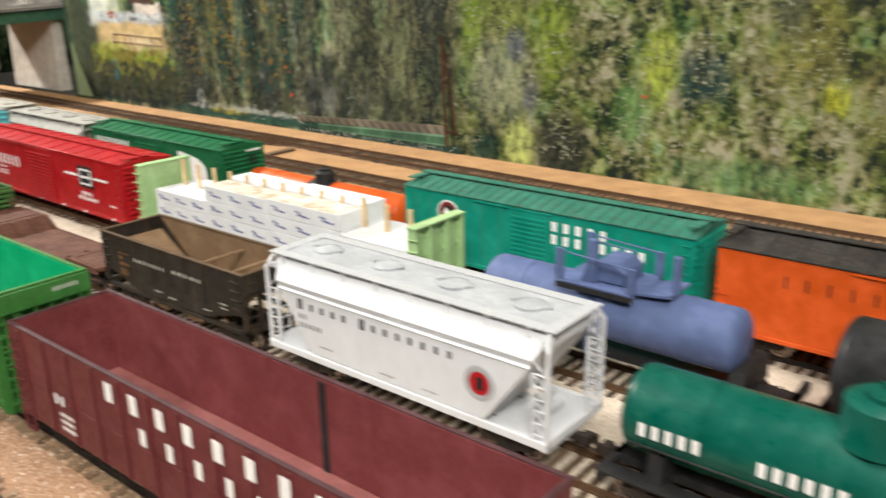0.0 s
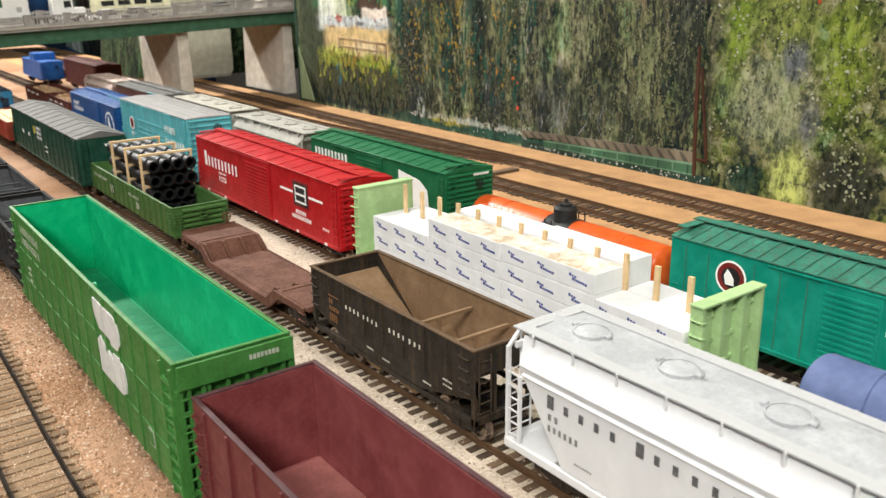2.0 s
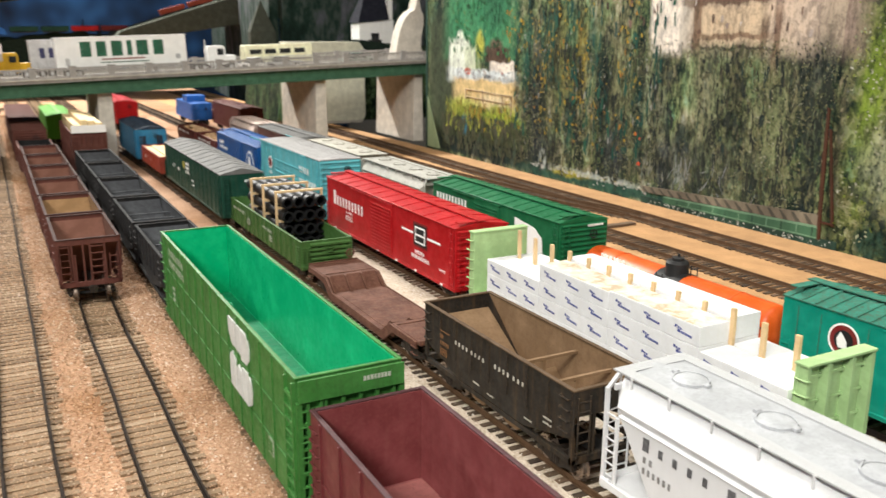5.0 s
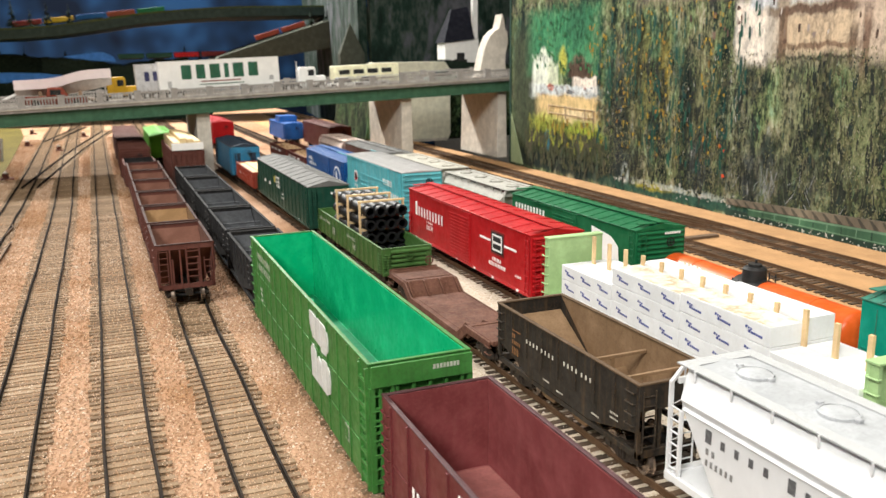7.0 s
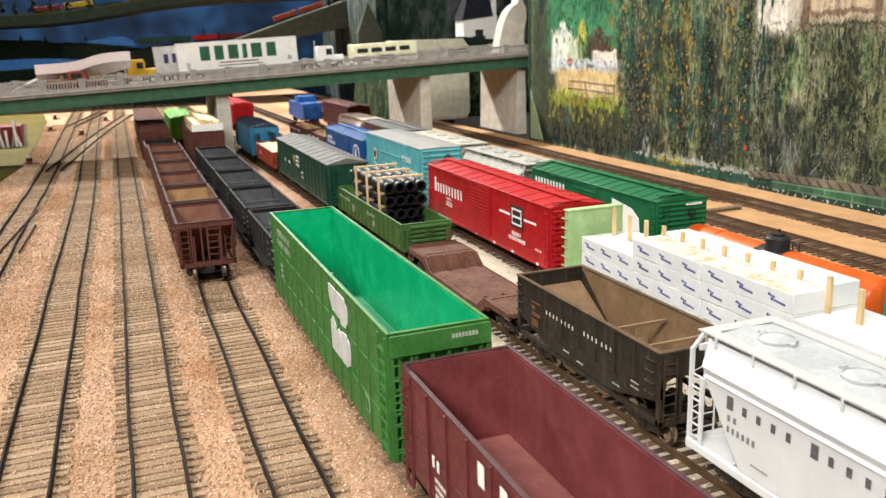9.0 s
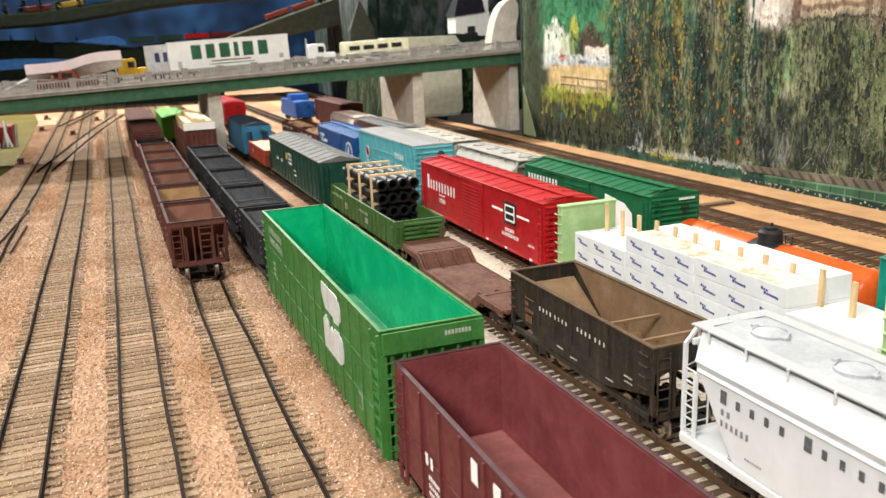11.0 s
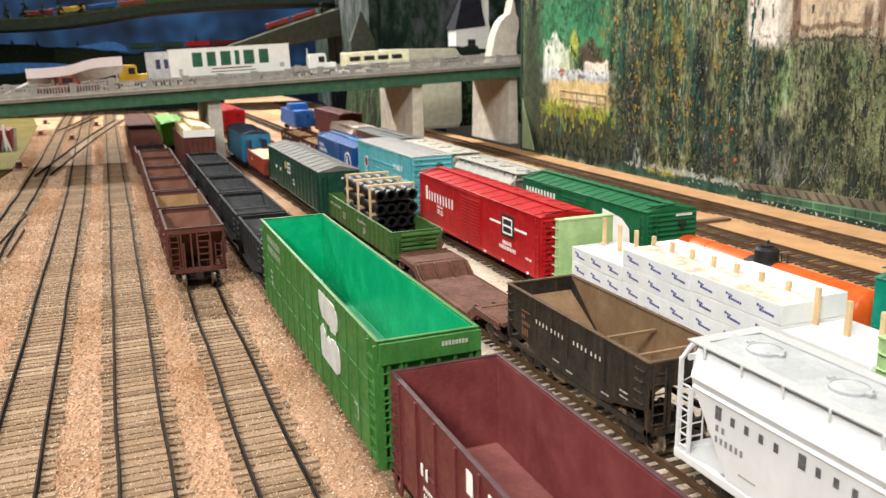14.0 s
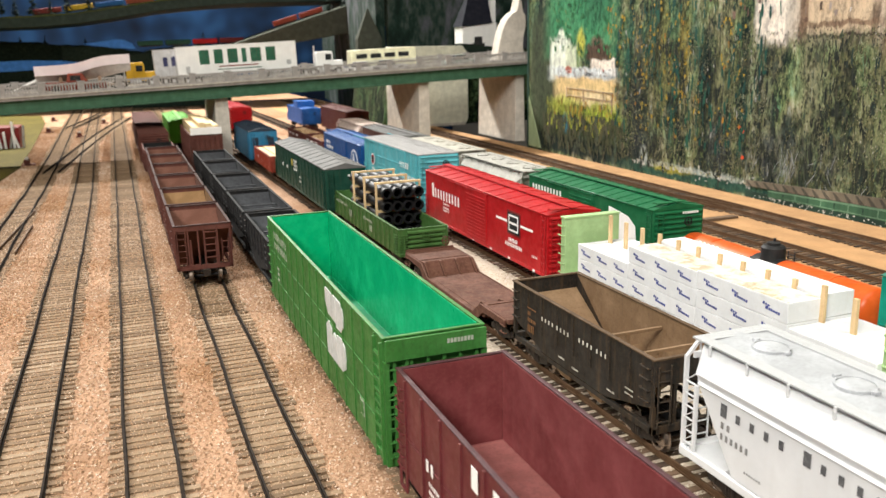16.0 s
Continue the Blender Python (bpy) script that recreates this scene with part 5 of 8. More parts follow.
# ---- tracks ----
def track(name, centre, y0, y1, dark, label, near=70.0, step=0.56, rail=M_RAIL, tie_z=-0.25):
    """centre(y): the middle of the track. The ties nearer than near are pieces of their own."""
    tr = tagged(thing(name, 0, 0, 0, label, "track"), kind="structure")
    rng = random.Random(len(name) * 7 + int(y0 * 3 + centre(0) * 11))
    ys = np.arange(y0, y1 + 0.01, 4.0)
    sway = [rng.uniform(-0.045, 0.045) for y in ys]
    for sx in (-1, 1):
        for nm, hw, za, zb in (("rail_head", 0.038, -0.06, 0.0), ("rail_web", 0.022, -0.19, -0.06), ("rail_foot", 0.068, tie_z, -0.19)):
            vs, fs = [], []
            for k, y in enumerate(ys):
                x = centre(y) + sway[k] + sx * 0.87
                vs += [(x - hw, y, za), (x + hw, y, za), (x + hw, y, zb), (x - hw, y, zb)]
                if k:
                    q = 4 * k
                    fs += [(q - 4 + i, q - 4 + (i + 1) % 4, q + (i + 1) % 4, q + i) for i in range(4)]
            part(nm, Geo().add(vs, fs), rail, tr)
    ties = []
    y = y0 + 0.2
    while y < y1:
        ties.append((centre(y) + rng.uniform(-0.07, 0.07), y + rng.uniform(-0.05, 0.05), rng.uniform(-1.5, 1.5), rng.uniform(0.94, 1.05)))
        y += step
    TRACKS.append((tr, ties, dark, near, tie_z))
    return tr


TRACKS = []


def straight(x):
    return lambda y: x


def bent(*pts):
    xs, ys = [p[0] for p in pts], [p[1] for p in pts]
    return lambda y: float(np.interp(y, ys, xs))


track("yard_track_a", bent((-8.95, 40), (-8.85, 80), (-8.6, 100), (-8.6, 130), (-9.1, 180), (-9.5, 240)), 20, 240, False, "weathered yard track in tan ballast", 90)
track("yard_track_b", bent((-3.73, 0), (-3.73, 96), (-4.5, 151), (-5.5, 300)), -10, 300, False, "weathered yard track in tan ballast", 90)
track("yard_track_c", bent((0.66, 0), (0.52, 80), (0.1, 180), (0.0, 300)), -10, 300, False, "weathered yard track in tan ballast", 90)
track("yard_track_d", straight(4.95), -10, 250, False, "weathered yard track under the ore cars", 90)
track("yard_track_e", straight(9.65), -20, 250, False, "yard track under the gondolas", 30)
track("yard_track_f", bent((18.4, 0), (18.4, 50), (17.4, 100), (15.5, 200)), -20, 250, True, "yard track with dark ties under the hoppers", 75, rail=M_RAIL_RUST)
track("yard_track_g", bent((24.8, 0), (24.8, 90), (22.5, 220)), -30, 250, True, "running track with dark ties under the long train", 75, rail=M_RAIL_RUST)
track("yard_track_h", bent((31.2, 0), (31.2, 90), (30.0, 220)), -30, 250, True, "yard track with dark ties under the green boxcar", 60)
track("siding_track", straight(43.4), -40, 84, True, "siding with dark ties and rusty rails", 70, rail=M_RAIL_RUST)
track("main_track", bent((49.2, 0), (49.6, 30), (50.0, 45), (50.3, 60), (50.4, 85), (51.0, 110), (51.4, 140), (50.0, 250)), -40, 250, True, "main track with dark ties and rusty rails by the mural", 90, rail=M_RAIL_RUST)
track("branch_track", bent((50.25, 56), (49.4, 61), (48.4, 66), (47.4, 74), (46.4, 87), (46.2, 110), (46.5, 250)), 58, 250, True, "branch that leaves the main track at a switch", 90, rail=M_RAIL_RUST)
track("ladder_track", bent((-8.0, 114), (-5.2, 144), (-2.3, 171), (2.2, 207)), 114, 207, False, "yard lead that crosses the other tracks", 95)
track("upper_lead_track", bent((-8.9, 182), (-6.0, 203), (-3.2, 224)), 182, 224, False, "short yard lead far down the yard", 95)

spur = tagged(thing("turnout_rails", 0, 0, 0, "loose closure rails of a turnout beside the yard track", "track"), kind="structure")
for (xa, ya), (xb, yb) in (((-8.95, 68.0), (-7.62, 86.2)), ((-7.5, 68.0), (-7.2, 78.5)), ((-7.62, 86.2), (-7.85, 87.6))):
    part("rail", Geo().hexa([(xa - 0.05, ya, -0.3), (xa + 0.05, ya, -0.3), (xb + 0.05, yb, -0.3), (xb - 0.05, yb, -0.3), (xa - 0.04, ya, -0.02), (xa + 0.04, ya, -0.02), (xb + 0.04, yb, -0.02), (xb - 0.04, yb, -0.02)]), M_RAIL_RUST, spur)


# ---- the cork-coloured bed beside the main line ----
M_CORK = grainy("orange_tan_bed", [(0.3, (0.33, 0.18, 0.08)), (0.55, (0.46, 0.27, 0.13)), (0.75, (0.56, 0.35, 0.19))], 1200, 0.9, 4, 0.3, 0.0002)
M_PALEB = grainy("pale_grey_ballast", [(0.3, (0.34, 0.27, 0.2)), (0.5, (0.55, 0.47, 0.38)), (0.7, (0.72, 0.65, 0.56))], 900, 0.95, 6, 0.7, 0.0006)
setting("main_line_bed", Geo().box(37.0, 55.45, -60, 250, -0.359, -0.33), M_CORK, "smooth orange tan bed under the main tracks", 0)
setting("pale_ballast_bed", Geo().prismz([(13.2, -60), (36.9, -60), (36.9, 80), (17.2, 80), (16.6, 52), (13.2, 45)], -0.359, -0.29), M_PALEB, "pale sandy ballast between the freight tracks", 0)
part("crossing_board", Geo().box(44.4, 48.0, 55.2, 55.9, -0.3, -0.12), M_TIE_DARK, ground, "dark wooden switch tie")
part("crossing_board", Geo().box(44.2, 47.2, 92, 92.7, -0.3, -0.12), M_TIE_DARK, ground)

# ---- the road bridge ----
BR = thing("road_bridge", 0, 116, 0, "concrete road bridge on green steel girders over the yard", "bridge")
BX0, BX1, BW = -40.0, 60.2, 15.0


def deck_z(x):
    return 8.65 + (x + 12.7) * 0.0375


def sloped(x0, x1, y0, y1, d0, d1):
    """A long block that follows the deck's slope, from d0 to d1 over it."""
    a, b = deck_z(x0), deck_z(x1)
    return Geo().hexa([(x0, y0, a + d0), (x1, y0, b + d0), (x1, y1, b + d0), (x0, y1, a + d0), (x0, y0, a + d1), (x1, y0, b + d1), (x1, y1, b + d1), (x0, y1, a + d1)])


for yy in (0.0, 5.0, 10.0, 14.4):
    part("girder", sloped(BX0, BX1, yy, yy + 0.3, -1.45, -0.02), M_GIRDER, BR, "dark green girder")
    part("girder_flange", sloped(BX0, BX1, yy - 0.3, yy + 0.6, -1.6, -1.452), M_GIRDER, BR)
part("deck", sloped(BX0, BX1, -0.5, BW, 0.0, 0.32), M_ROAD, BR)
part("kerb", sloped(BX0, BX1, -0.62, -0.05, 0.322, 0.5), M_CONC, BR, bevel=0.03)
part("kerb", sloped(BX0, BX1, BW - 0.5, BW, 0.322, 0.5), M_CONC, BR)
slope = math.atan(0.0375)
pan = Geo().box(0.45, 4.05, -0.12, 0.12, 1.0, 1.25).box(0.45, 4.05, -0.14, 0.14, 0.0, 0.3)
for k in range(10):
    pan.box(0.7 + 0.34 * k - 0.08, 0.7 + 0.34 * k + 0.08, -0.08, 0.08, 0.3, 1.0)
# Dusty concrete in a darker tone that holds the railing's shade.
M_RAILING = paint("shaded_dusty_railing", (0.37, 0.35, 0.33), 0.85, (0.18, 0.14, 0.13), 0.35, 0.3)
me_panel = pan.mesh("railing_panel", M_RAILING)
me_post = Geo().box(-0.42, 0.42, -0.2, 0.2, 0, 1.3).box(-0.47, 0.47, -0.25, 0.25, 1.3, 1.42).mesh("railing_post", M_RAILING)
for yy in (-0.35, BW - 0.25):
    x = BX0 + 0.6
    while x < BX1 - 4.4:
        part("railing_post", me_post, None, BR, at=(x, yy, deck_z(x) + 0.5))
        q = part("railing_panel", me_panel, None, BR, at=(x, yy, deck_z(x) + 0.5))
        q.rotation_euler = (0, -slope, 0)
        x += 4.5
    part("railing_post", me_post, None, BR, at=(x, yy, deck_z(x) + 0.5))


def pier(x0, x1, y0, y1, top):
    """A slab whose foot is wider than its head, with a cap."""
    g = Geo().hexa([(x0 - 0.3, y0 - 0.2, -0.36), (x1 + 0.1, y0 - 0.2, -0.36), (x1 + 0.1, y1, -0.36), (x0 - 0.3, y1, -0.36), (x0, y0, top), (x1, y0, top), (x1, y1, top), (x0, y1, top)])
    part("pier", g, M_PIER, BR, "buff concrete pier", bevel=0.06)


pier(57.4, 58.75, 0.6, 14.4, deck_z(58) - 1.6)
pier(41.8, 43.3, 0.6, 16.0, deck_z(43) - 1.6)
pier(12.8, 14.5, 0.6, 14.4, deck_z(13.5) - 1.6)
pier(-26, -24, 0.6, 14.4, deck_z(-25) - 1.6)
part("end_pylon", Geo().prism([(55.6, 11.0), (61.4, 11.0), (60.6, 12.4), (60.3, 13.8), (60.4, 15.4), (60.8, 17.0), (60.7, 18.5), (60.3, 19.1), (60.05, 20.6), (59.8, 21.3), (59.55, 20.3), (59.3, 19.2), (58.5, 18.8), (57.7, 18.0), (57.1, 16.9), (56.6, 15.5), (56.2, 13.8), (55.9, 12.2)], 4.0, 6.5), M_PIER, BR, "buff concrete end pylon", bevel=0.05)

# ---- what stands on the bridge ----
M_TYRE = paint("black_tyre", (0.02, 0.02, 0.02), 0.8)
M_CHROME = paint("dull_chrome", (0.55, 0.55, 0.55), 0.3)
M_GLASSY = paint("dark_car_glass", (0.02, 0.025, 0.03), 0.15)
P_SILVER = paint("silver_trailer", (0.55, 0.54, 0.54), 0.4)
P_DKGRN = paint("green_lettering", (0.02, 0.12, 0.07), 0.5)
P_NAVY = paint("navy_lettering", (0.03, 0.035, 0.1), 0.5)
P_BOAT = paint("pinkish_white_hull", (0.86, 0.75, 0.76), 0.4, (0.6, 0.5, 0.48), 0.1, 0.1, blotch=0.96)
# Lower hull greyed: the shade below the bright strake is in its colour.
P_HULL_SHADE = paint("shaded_beige_hull", (0.5, 0.44, 0.4), 0.5, (0.25, 0.2, 0.16), 0.3, 0.3)
P_BOATIN = paint("brown_hull_shade", (0.3, 0.2, 0.13), 0.6)
P_REDTRUCK = paint("dark_red_truck", (0.25, 0.04, 0.02), 0.45)
ME_TYRE = Geo().lathe([(-0.16, 0.2), (-0.16, 0.5), (-0.1, 0.56), (0.1, 0.56), (0.16, 0.5), (0.16, 0.2)], "y", 18).mesh("tyre", M_TYRE)
ME_RIM = Geo().cyl((0, -0.17, 0), (0, 0.17, 0), 0.26, 12).mesh("rim", M_CHROME)


def wheels(car, spots, w):
    for x in spots:
        for sy in (-1, 1):
            t = part("wheel", ME_TYRE, None, car, at=(x, sy * w, 0.56))
            part("rim", ME_RIM, None, t)


def on_deck(x):
    return deck_z(x) + 0.325


def trailer(x0, x1, y, h, mat, label, text_mat, letters, lh, text_x, text_z):
    t = thing("truck_trailer", (x0 + x1) / 2, y, on_deck((x0 + x1) / 2), label, "trailer")
    t.rotation_euler = (0, -slope, 0)
    hl = (x1 - x0) / 2
    part("box", Geo().box(-hl, hl, -1.4, 1.4, 1.2, h), mat, t, bevel=0.06)
    part("roof", Geo().box(-hl - 0.04, hl + 0.04, -1.43, 1.43, h, h + 0.08), mat, t)
    part("bottom_rail", Geo().box(-hl, hl, -1.43, 1.43, 1.05, 1.2), P_SILVER, t)
    part("landing_leg", Geo().box(hl - 4.0, hl - 3.7, -1.0, -0.7, 0.1, 1.1).box(hl - 4.0, hl - 3.7, 0.7, 1.0, 0.1, 1.1), M_CHROME, t)
    wheels(t, (-hl + 1.2, -hl + 2.4), 1.15)
    g = Geo()
    at = text_x
    for w in letters:
        g.box(at + 0.1 * w, at + 0.9 * w, -1.415, -1.398, text_z, text_z + lh)
        at += w + 0.32
    part("lettering", g, text_mat, t, "plain blocks in place of lettering")
    return t


tb = trailer(8.6, 24.45, 119.0, 4.9, M_WHITE, "long white box trailer with green blocks of lettering", P_DKGRN, (1.6, 1.45, 1.65, 0.75, 1.75, 1.6), 1.85, -5.2, 2.55)
part("small_lettering", Geo().box(-2.6, 2.6, -1.415, -1.398, 2.1, 2.26), P_REDTRUCK, tb)
part("small_lettering", Geo().box(-2.8, 3.1, -1.415, -1.398, 1.72, 1.84), P_DKGRN, tb)
part("data_panel", Geo().box(-6.9, -6.4, -1.415, -1.398, 1.5, 2.4), P_PALEGREY_CAR, tb)
part("data_panel", Geo().box(6.5, 7.1, -1.415, -1.398, 1.9, 2.5), P_PALEGREY_CAR, tb)
trailer(5.9, 15.5, 123.6, 4.7, P_SILVER, "silver box trailer with navy bars of lettering", P_NAVY, (0.75, 0.85), 1.25, -3.7, 2.5)



def tractor(x, y, mat, label):
    t = thing("truck_tractor", x, y, on_deck(x), label, "truck")
    t.rotation_euler = (0, -slope, 0)
    part("cab", Geo().prism([(-1.2, 0.8), (1.2, 0.8), (1.2, 3.0), (1.0, 3.3), (-1.0, 3.3), (-1.2, 3.0)], -1.0, 1.0), mat, t, bevel=0.05)
    part("hood", Geo().box(1.2, 2.6, -0.9, 0.9, 0.8, 2.0), mat, t, bevel=0.1)
    part("windshield", Geo().box(1.19, 1.23, -0.85, 0.85, 2.1, 2.95), M_GLASSY, t)
    part("side_window", Geo().box(0.1, 0.95, -1.03, -0.99, 2.1, 2.9), M_GLASSY, t)
    part("chassis", Geo().box(-3.4, 2.5, -0.5, 0.5, 0.5, 0.8), M_BLACK, t)
    part("exhaust_stack", Geo().cyl((-1.45, -0.9, 0.8), (-1.45, -0.9, 4.1), 0.1, 8), M_CHROME, t)
    part("fuel_tank", Geo().cyl((-0.9, -1.05, 0.75), (0.6, -1.05, 0.75), 0.3, 12), M_CHROME, t)
    wheels(t, (-2.8, -1.7, 1.9), 0.95)
    return t


tractor(28.5, 119.2, M_WHITE, "white truck tractor coupled before the white trailer")
tractor(3.4, 123.6, P_YELLOW, "yellow truck tractor on the bridge")


def bus(x, y):
    b = thing("bus", x, y, on_deck(x), "cream coach with a row of dark windows", "bus")
    b.rotation_euler = (0, -slope, 0)
    part("body", Geo().prismx([(-1.25, 0.5), (1.25, 0.5), (1.25, 2.2), (1.0, 2.75), (-1.0, 2.75), (-1.25, 2.2)], -5.0, 5.0), P_CREAM, b, bevel=0.12)
    for k in range(4):
        part("window", Geo().box(-4.2 + 2.15 * k, -2.6 + 2.15 * k, -1.275, -1.24, 1.65, 2.2), M_GLASSY, b)
    part("side_trim", Geo().box(-4.9, 4.9, -1.28, -1.245, 1.2, 1.3), M_CHROME, b)
    part("windshield", Geo().box(4.96, 5.03, -0.95, 0.95, 1.5, 2.3), M_GLASSY, b)
    wheels(b, (-3.2, 3.2), 1.0)
    b.scale = (1.0, 1.0, 1.15)


bus(38.0, 122.0)


def sedan(x, y, mat, label):
    c = thing("car", x, y, on_deck(x), label, "car", "cars on the bridge")
    c.rotation_euler = (0, -slope, 0)
    part("body", Geo().prismx([(-0.95, 0.25), (0.95, 0.25), (0.98, 0.85), (-0.98, 0.85)], -2.7, 2.7), mat, c, bevel=0.12)
    part("cabin", Geo().hexa([(-1.4, -0.85, 0.85), (1.1, -0.85, 0.85), (1.1, 0.85, 0.85), (-1.4, 0.85, 0.85), (-0.9, -0.7, 1.5), (0.6, -0.7, 1.5), (0.6, 0.7, 1.5), (-0.9, 0.7, 1.5)]), M_GLASSY, c)
    part("car_roof", Geo().box(-0.92, 0.62, -0.72, 0.72, 1.5, 1.57), mat, c, bevel=0.03)
    for sx in (-1.8, 1.8):
        for sy in (-1, 1):
            t = part("wheel", ME_TYRE, None, c, at=(sx, sy * 0.85, 0.38))
            t.scale = (0.68, 0.8, 0.68)


sedan(33.6, 118.0, M_WHITE, "white car by the bridge railing")
sedan(37.5, 118.0, P_PALEGREY_CAR, "pale grey car by the bridge railing")
sedan(49.0, 118.2, P_GREENCAR, "grey green car by the bridge railing")
sedan(30.8, 124.5, P_NAVY, "dark blue car on the bridge")

boat = thing("boat", -3.0, 119.5, on_deck(-3), "pinkish white boat hull carried on a trailer", "boat")
hull = Geo()
secs = []
for k in range(11):
    u = k / 10
    wv = 1.5 * (1 - (max(0, u - 0.35) / 0.65) ** 2.2) + 0.05
    zk = 1.45 + 2.5 * max(0, u - 0.35) ** 1.75
    zt = 3.35 + 0.35 * u + 0.95 / (1 + math.exp(-14 * (u - 0.55)))
    x = -5.7 + 11.4 * u
    zm = max(zt - 1.15, zk + 0.12)
    secs.append([(x, -wv, zt), (x, -wv * 0.9, zm), (x, 0, zk), (x, wv * 0.9, zm), (x, wv, zt)])
vs = [p for sec in secs for p in sec]
fs = [(5 * k + i, 5 * k + i + 1, 5 * k + i + 6, 5 * k + i + 5) for k in range(10) for i in range(4)] + [(0, 1, 2, 3, 4), (50, 54, 53, 52, 51)] + [(5 * k + 4, 5 * k, 5 * k + 5, 5 * k + 9) for k in range(10)]
part("hull", hull.add(vs, fs), P_HULL_SHADE, boat)
vs = [(q[0], q[1] - e, q[2] + d) for a in secs for q, e, d in ((a[1], 0.06, 0), (a[0], 0.06, 0.05), (a[0], 0.0, 0.05), (a[1], 0.0, 0))]
fs = [(4 * k + i, 4 * k + (i + 1) % 4, 4 * k + 4 + (i + 1) % 4, 4 * k + 4 + i) for k in range(10) for i in range(4)] + [(0, 1, 2, 3), (40, 41, 42, 43)]
part("top_strake", Geo().add(vs, fs), P_BOAT, boat, "pinkish white upper hull")
part("ramp_plank", Geo().hexa([(-8.6, -0.4, 0.3), (-5.2, -0.4, 1.75), (-5.2, 0.4, 1.75), (-8.6, 0.4, 0.3), (-8.6, -0.4, 0.42), (-5.2, -0.4, 2.1), (-5.2, 0.4, 2.1), (-8.6, 0.4, 0.42)]), M_WHITE, boat)
part("cradle", Geo().box(-4, 3.5, -1.1, 1.1, 0.75, 1.05).box(-3, -2.6, -1.2, 1.2, 1.05, 2.0).box(1.6, 2.0, -1.0, 1.0, 1.05, 2.0), P_BOATIN, boat)
wheels(boat, (-1.5, -0.3), 1.0)
pick = thing("pickup_truck", -4.0, 117.4, on_deck(-4.0), "dark red pickup truck by the railing", "truck")
part("body", Geo().prismx([(-1.0, 0.3), (1.0, 0.3), (1.0, 1.0), (-1.0, 1.0)], -2.9, 2.9), P_REDTRUCK, pick, bevel=0.1)
part("cabin", Geo().hexa([(-0.9, -0.9, 1.0), (1.2, -0.9, 1.0), (1.2, 0.9, 1.0), (-0.9, 0.9, 1.0), (-0.7, -0.75, 1.8), (0.7, -0.75, 1.8), (0.7, 0.75, 1.8), (-0.7, 0.75, 1.8)]), P_REDTRUCK, pick, bevel=0.08)
part("side_window", Geo().box(-0.5, 0.5, -0.88, -0.8, 1.15, 1.6), M_GLASSY, pick)
for sx in (-1.9, 1.9):
    for sy in (-1, 1):
        part("wheel", ME_TYRE, None, pick, at=(sx, sy * 0.9, 0.4)).scale = (0.7, 0.8, 0.7)

pick.scale = (1.22, 1.1, 1.4)

# ---- beyond the bridge ----
M_DUSK = grainy("dusky_blue_backdrop", [(0.36, (0.004, 0.012, 0.035)), (0.5, (0.01, 0.038, 0.11)), (0.64, (0.022, 0.09, 0.25))], 5, 0.9, 2, 0.05, 0.0002)
M_LAKE = paint("bright_blue_patch", (0.05, 0.2, 0.62), 0.8, (0.03, 0.14, 0.5), 0.1, 0.0)
M_FASCIA = paint("grey_green_fascia", (0.03, 0.05, 0.045), 0.8, (0.05, 0.06, 0.04), 0.3, 0.2)
M_HILL = grainy("dark_green_hill", [(0.3, (0.006, 0.012, 0.01)), (0.6, (0.02, 0.035, 0.025)), (0.8, (0.04, 0.06, 0.03))], 150, 0.95)
M_EMBANK = paint("grey_brown_embankment", (0.06, 0.065, 0.05), 0.9, (0.06, 0.06, 0.04), 0.4, 0.2)
M_FARWOOD = mural_paint("far_painted_wood", [], (0.34, 0.5, 0.46))
M_FARSKY = grainy("grey_dusk_woodland", [(0.38, (0.006, 0.016, 0.012)), (0.46, (0.014, 0.035, 0.026)), (0.53, (0.05, 0.07, 0.06)), (0.6, (0.1, 0.105, 0.125)), (0.74, (0.16, 0.16, 0.185))], 22, 0.85, 5, 0.1, 0.0002, (1, 1, 0.45))
M_SHELFGRASS = grainy("olive_flock", [(0.3, (0.03, 0.05, 0.02)), (0.6, (0.09, 0.11, 0.04)), (0.8, (0.16, 0.17, 0.07))], 150, 0.95)
setting("wall_far", Geo().box(-259.9, 119.9, 300, 301.9, -100, 170), M_DUSK, "dusky blue painted backdrop at the far end")
setting("backdrop_side", Geo().hexa([(54, 178, -3), (56, 178, -3), (72.2, 299, -3), (70.2, 299, -3), (54, 178, 80), (56, 178, 80), (72.2, 299, 80), (70.2, 299, 80)]), M_FARSKY, "dark painted woodland beyond the bridge")
setting("backdrop_corner", Geo().box(56.2, 119, 176, 178, -3, 80), M_FARSKY, "dark painted woodland beyond the bridge")
setting("lake_patch", Geo().prism([(-6.5, 16.6), (1, 15.6), (6.2, 15.2), (5.6, 16.6), (3.5, 17.6), (1.5, 17.7), (-1.5, 17.3)], 239.0, 239.3), M_LAKE, "bright blue painted water")
setting("lake_patch", Geo().prism([(-32, 10.0), (-20, 10.4), (-8, 11.2), (-7, 12.0), (-12, 12.6), (-20, 12.9), (-32, 12.5)], 239.0, 239.3), M_LAKE, "bright blue painted water")
hill = Geo()
for x0, x1, y, h0, h1, dip in ((-60, -4, 250, 19.5, 16.0, 0.6), (-12, 8, 246, 16.6, 14.4, 0.5), (4, 30, 240, 13.6, 15.4, 1.2)):
    crest = [(x0 + (x1 - x0) * k / 12, h0 + (h1 - h0) * k / 12 + dip * math.sin(math.pi * k / 12) + 0.25 * math.sin(2.3 * k)) for k in range(13)]
    hill.prism([(x0, -3), (x1, -3)] + crest[::-1], y, y + 18)
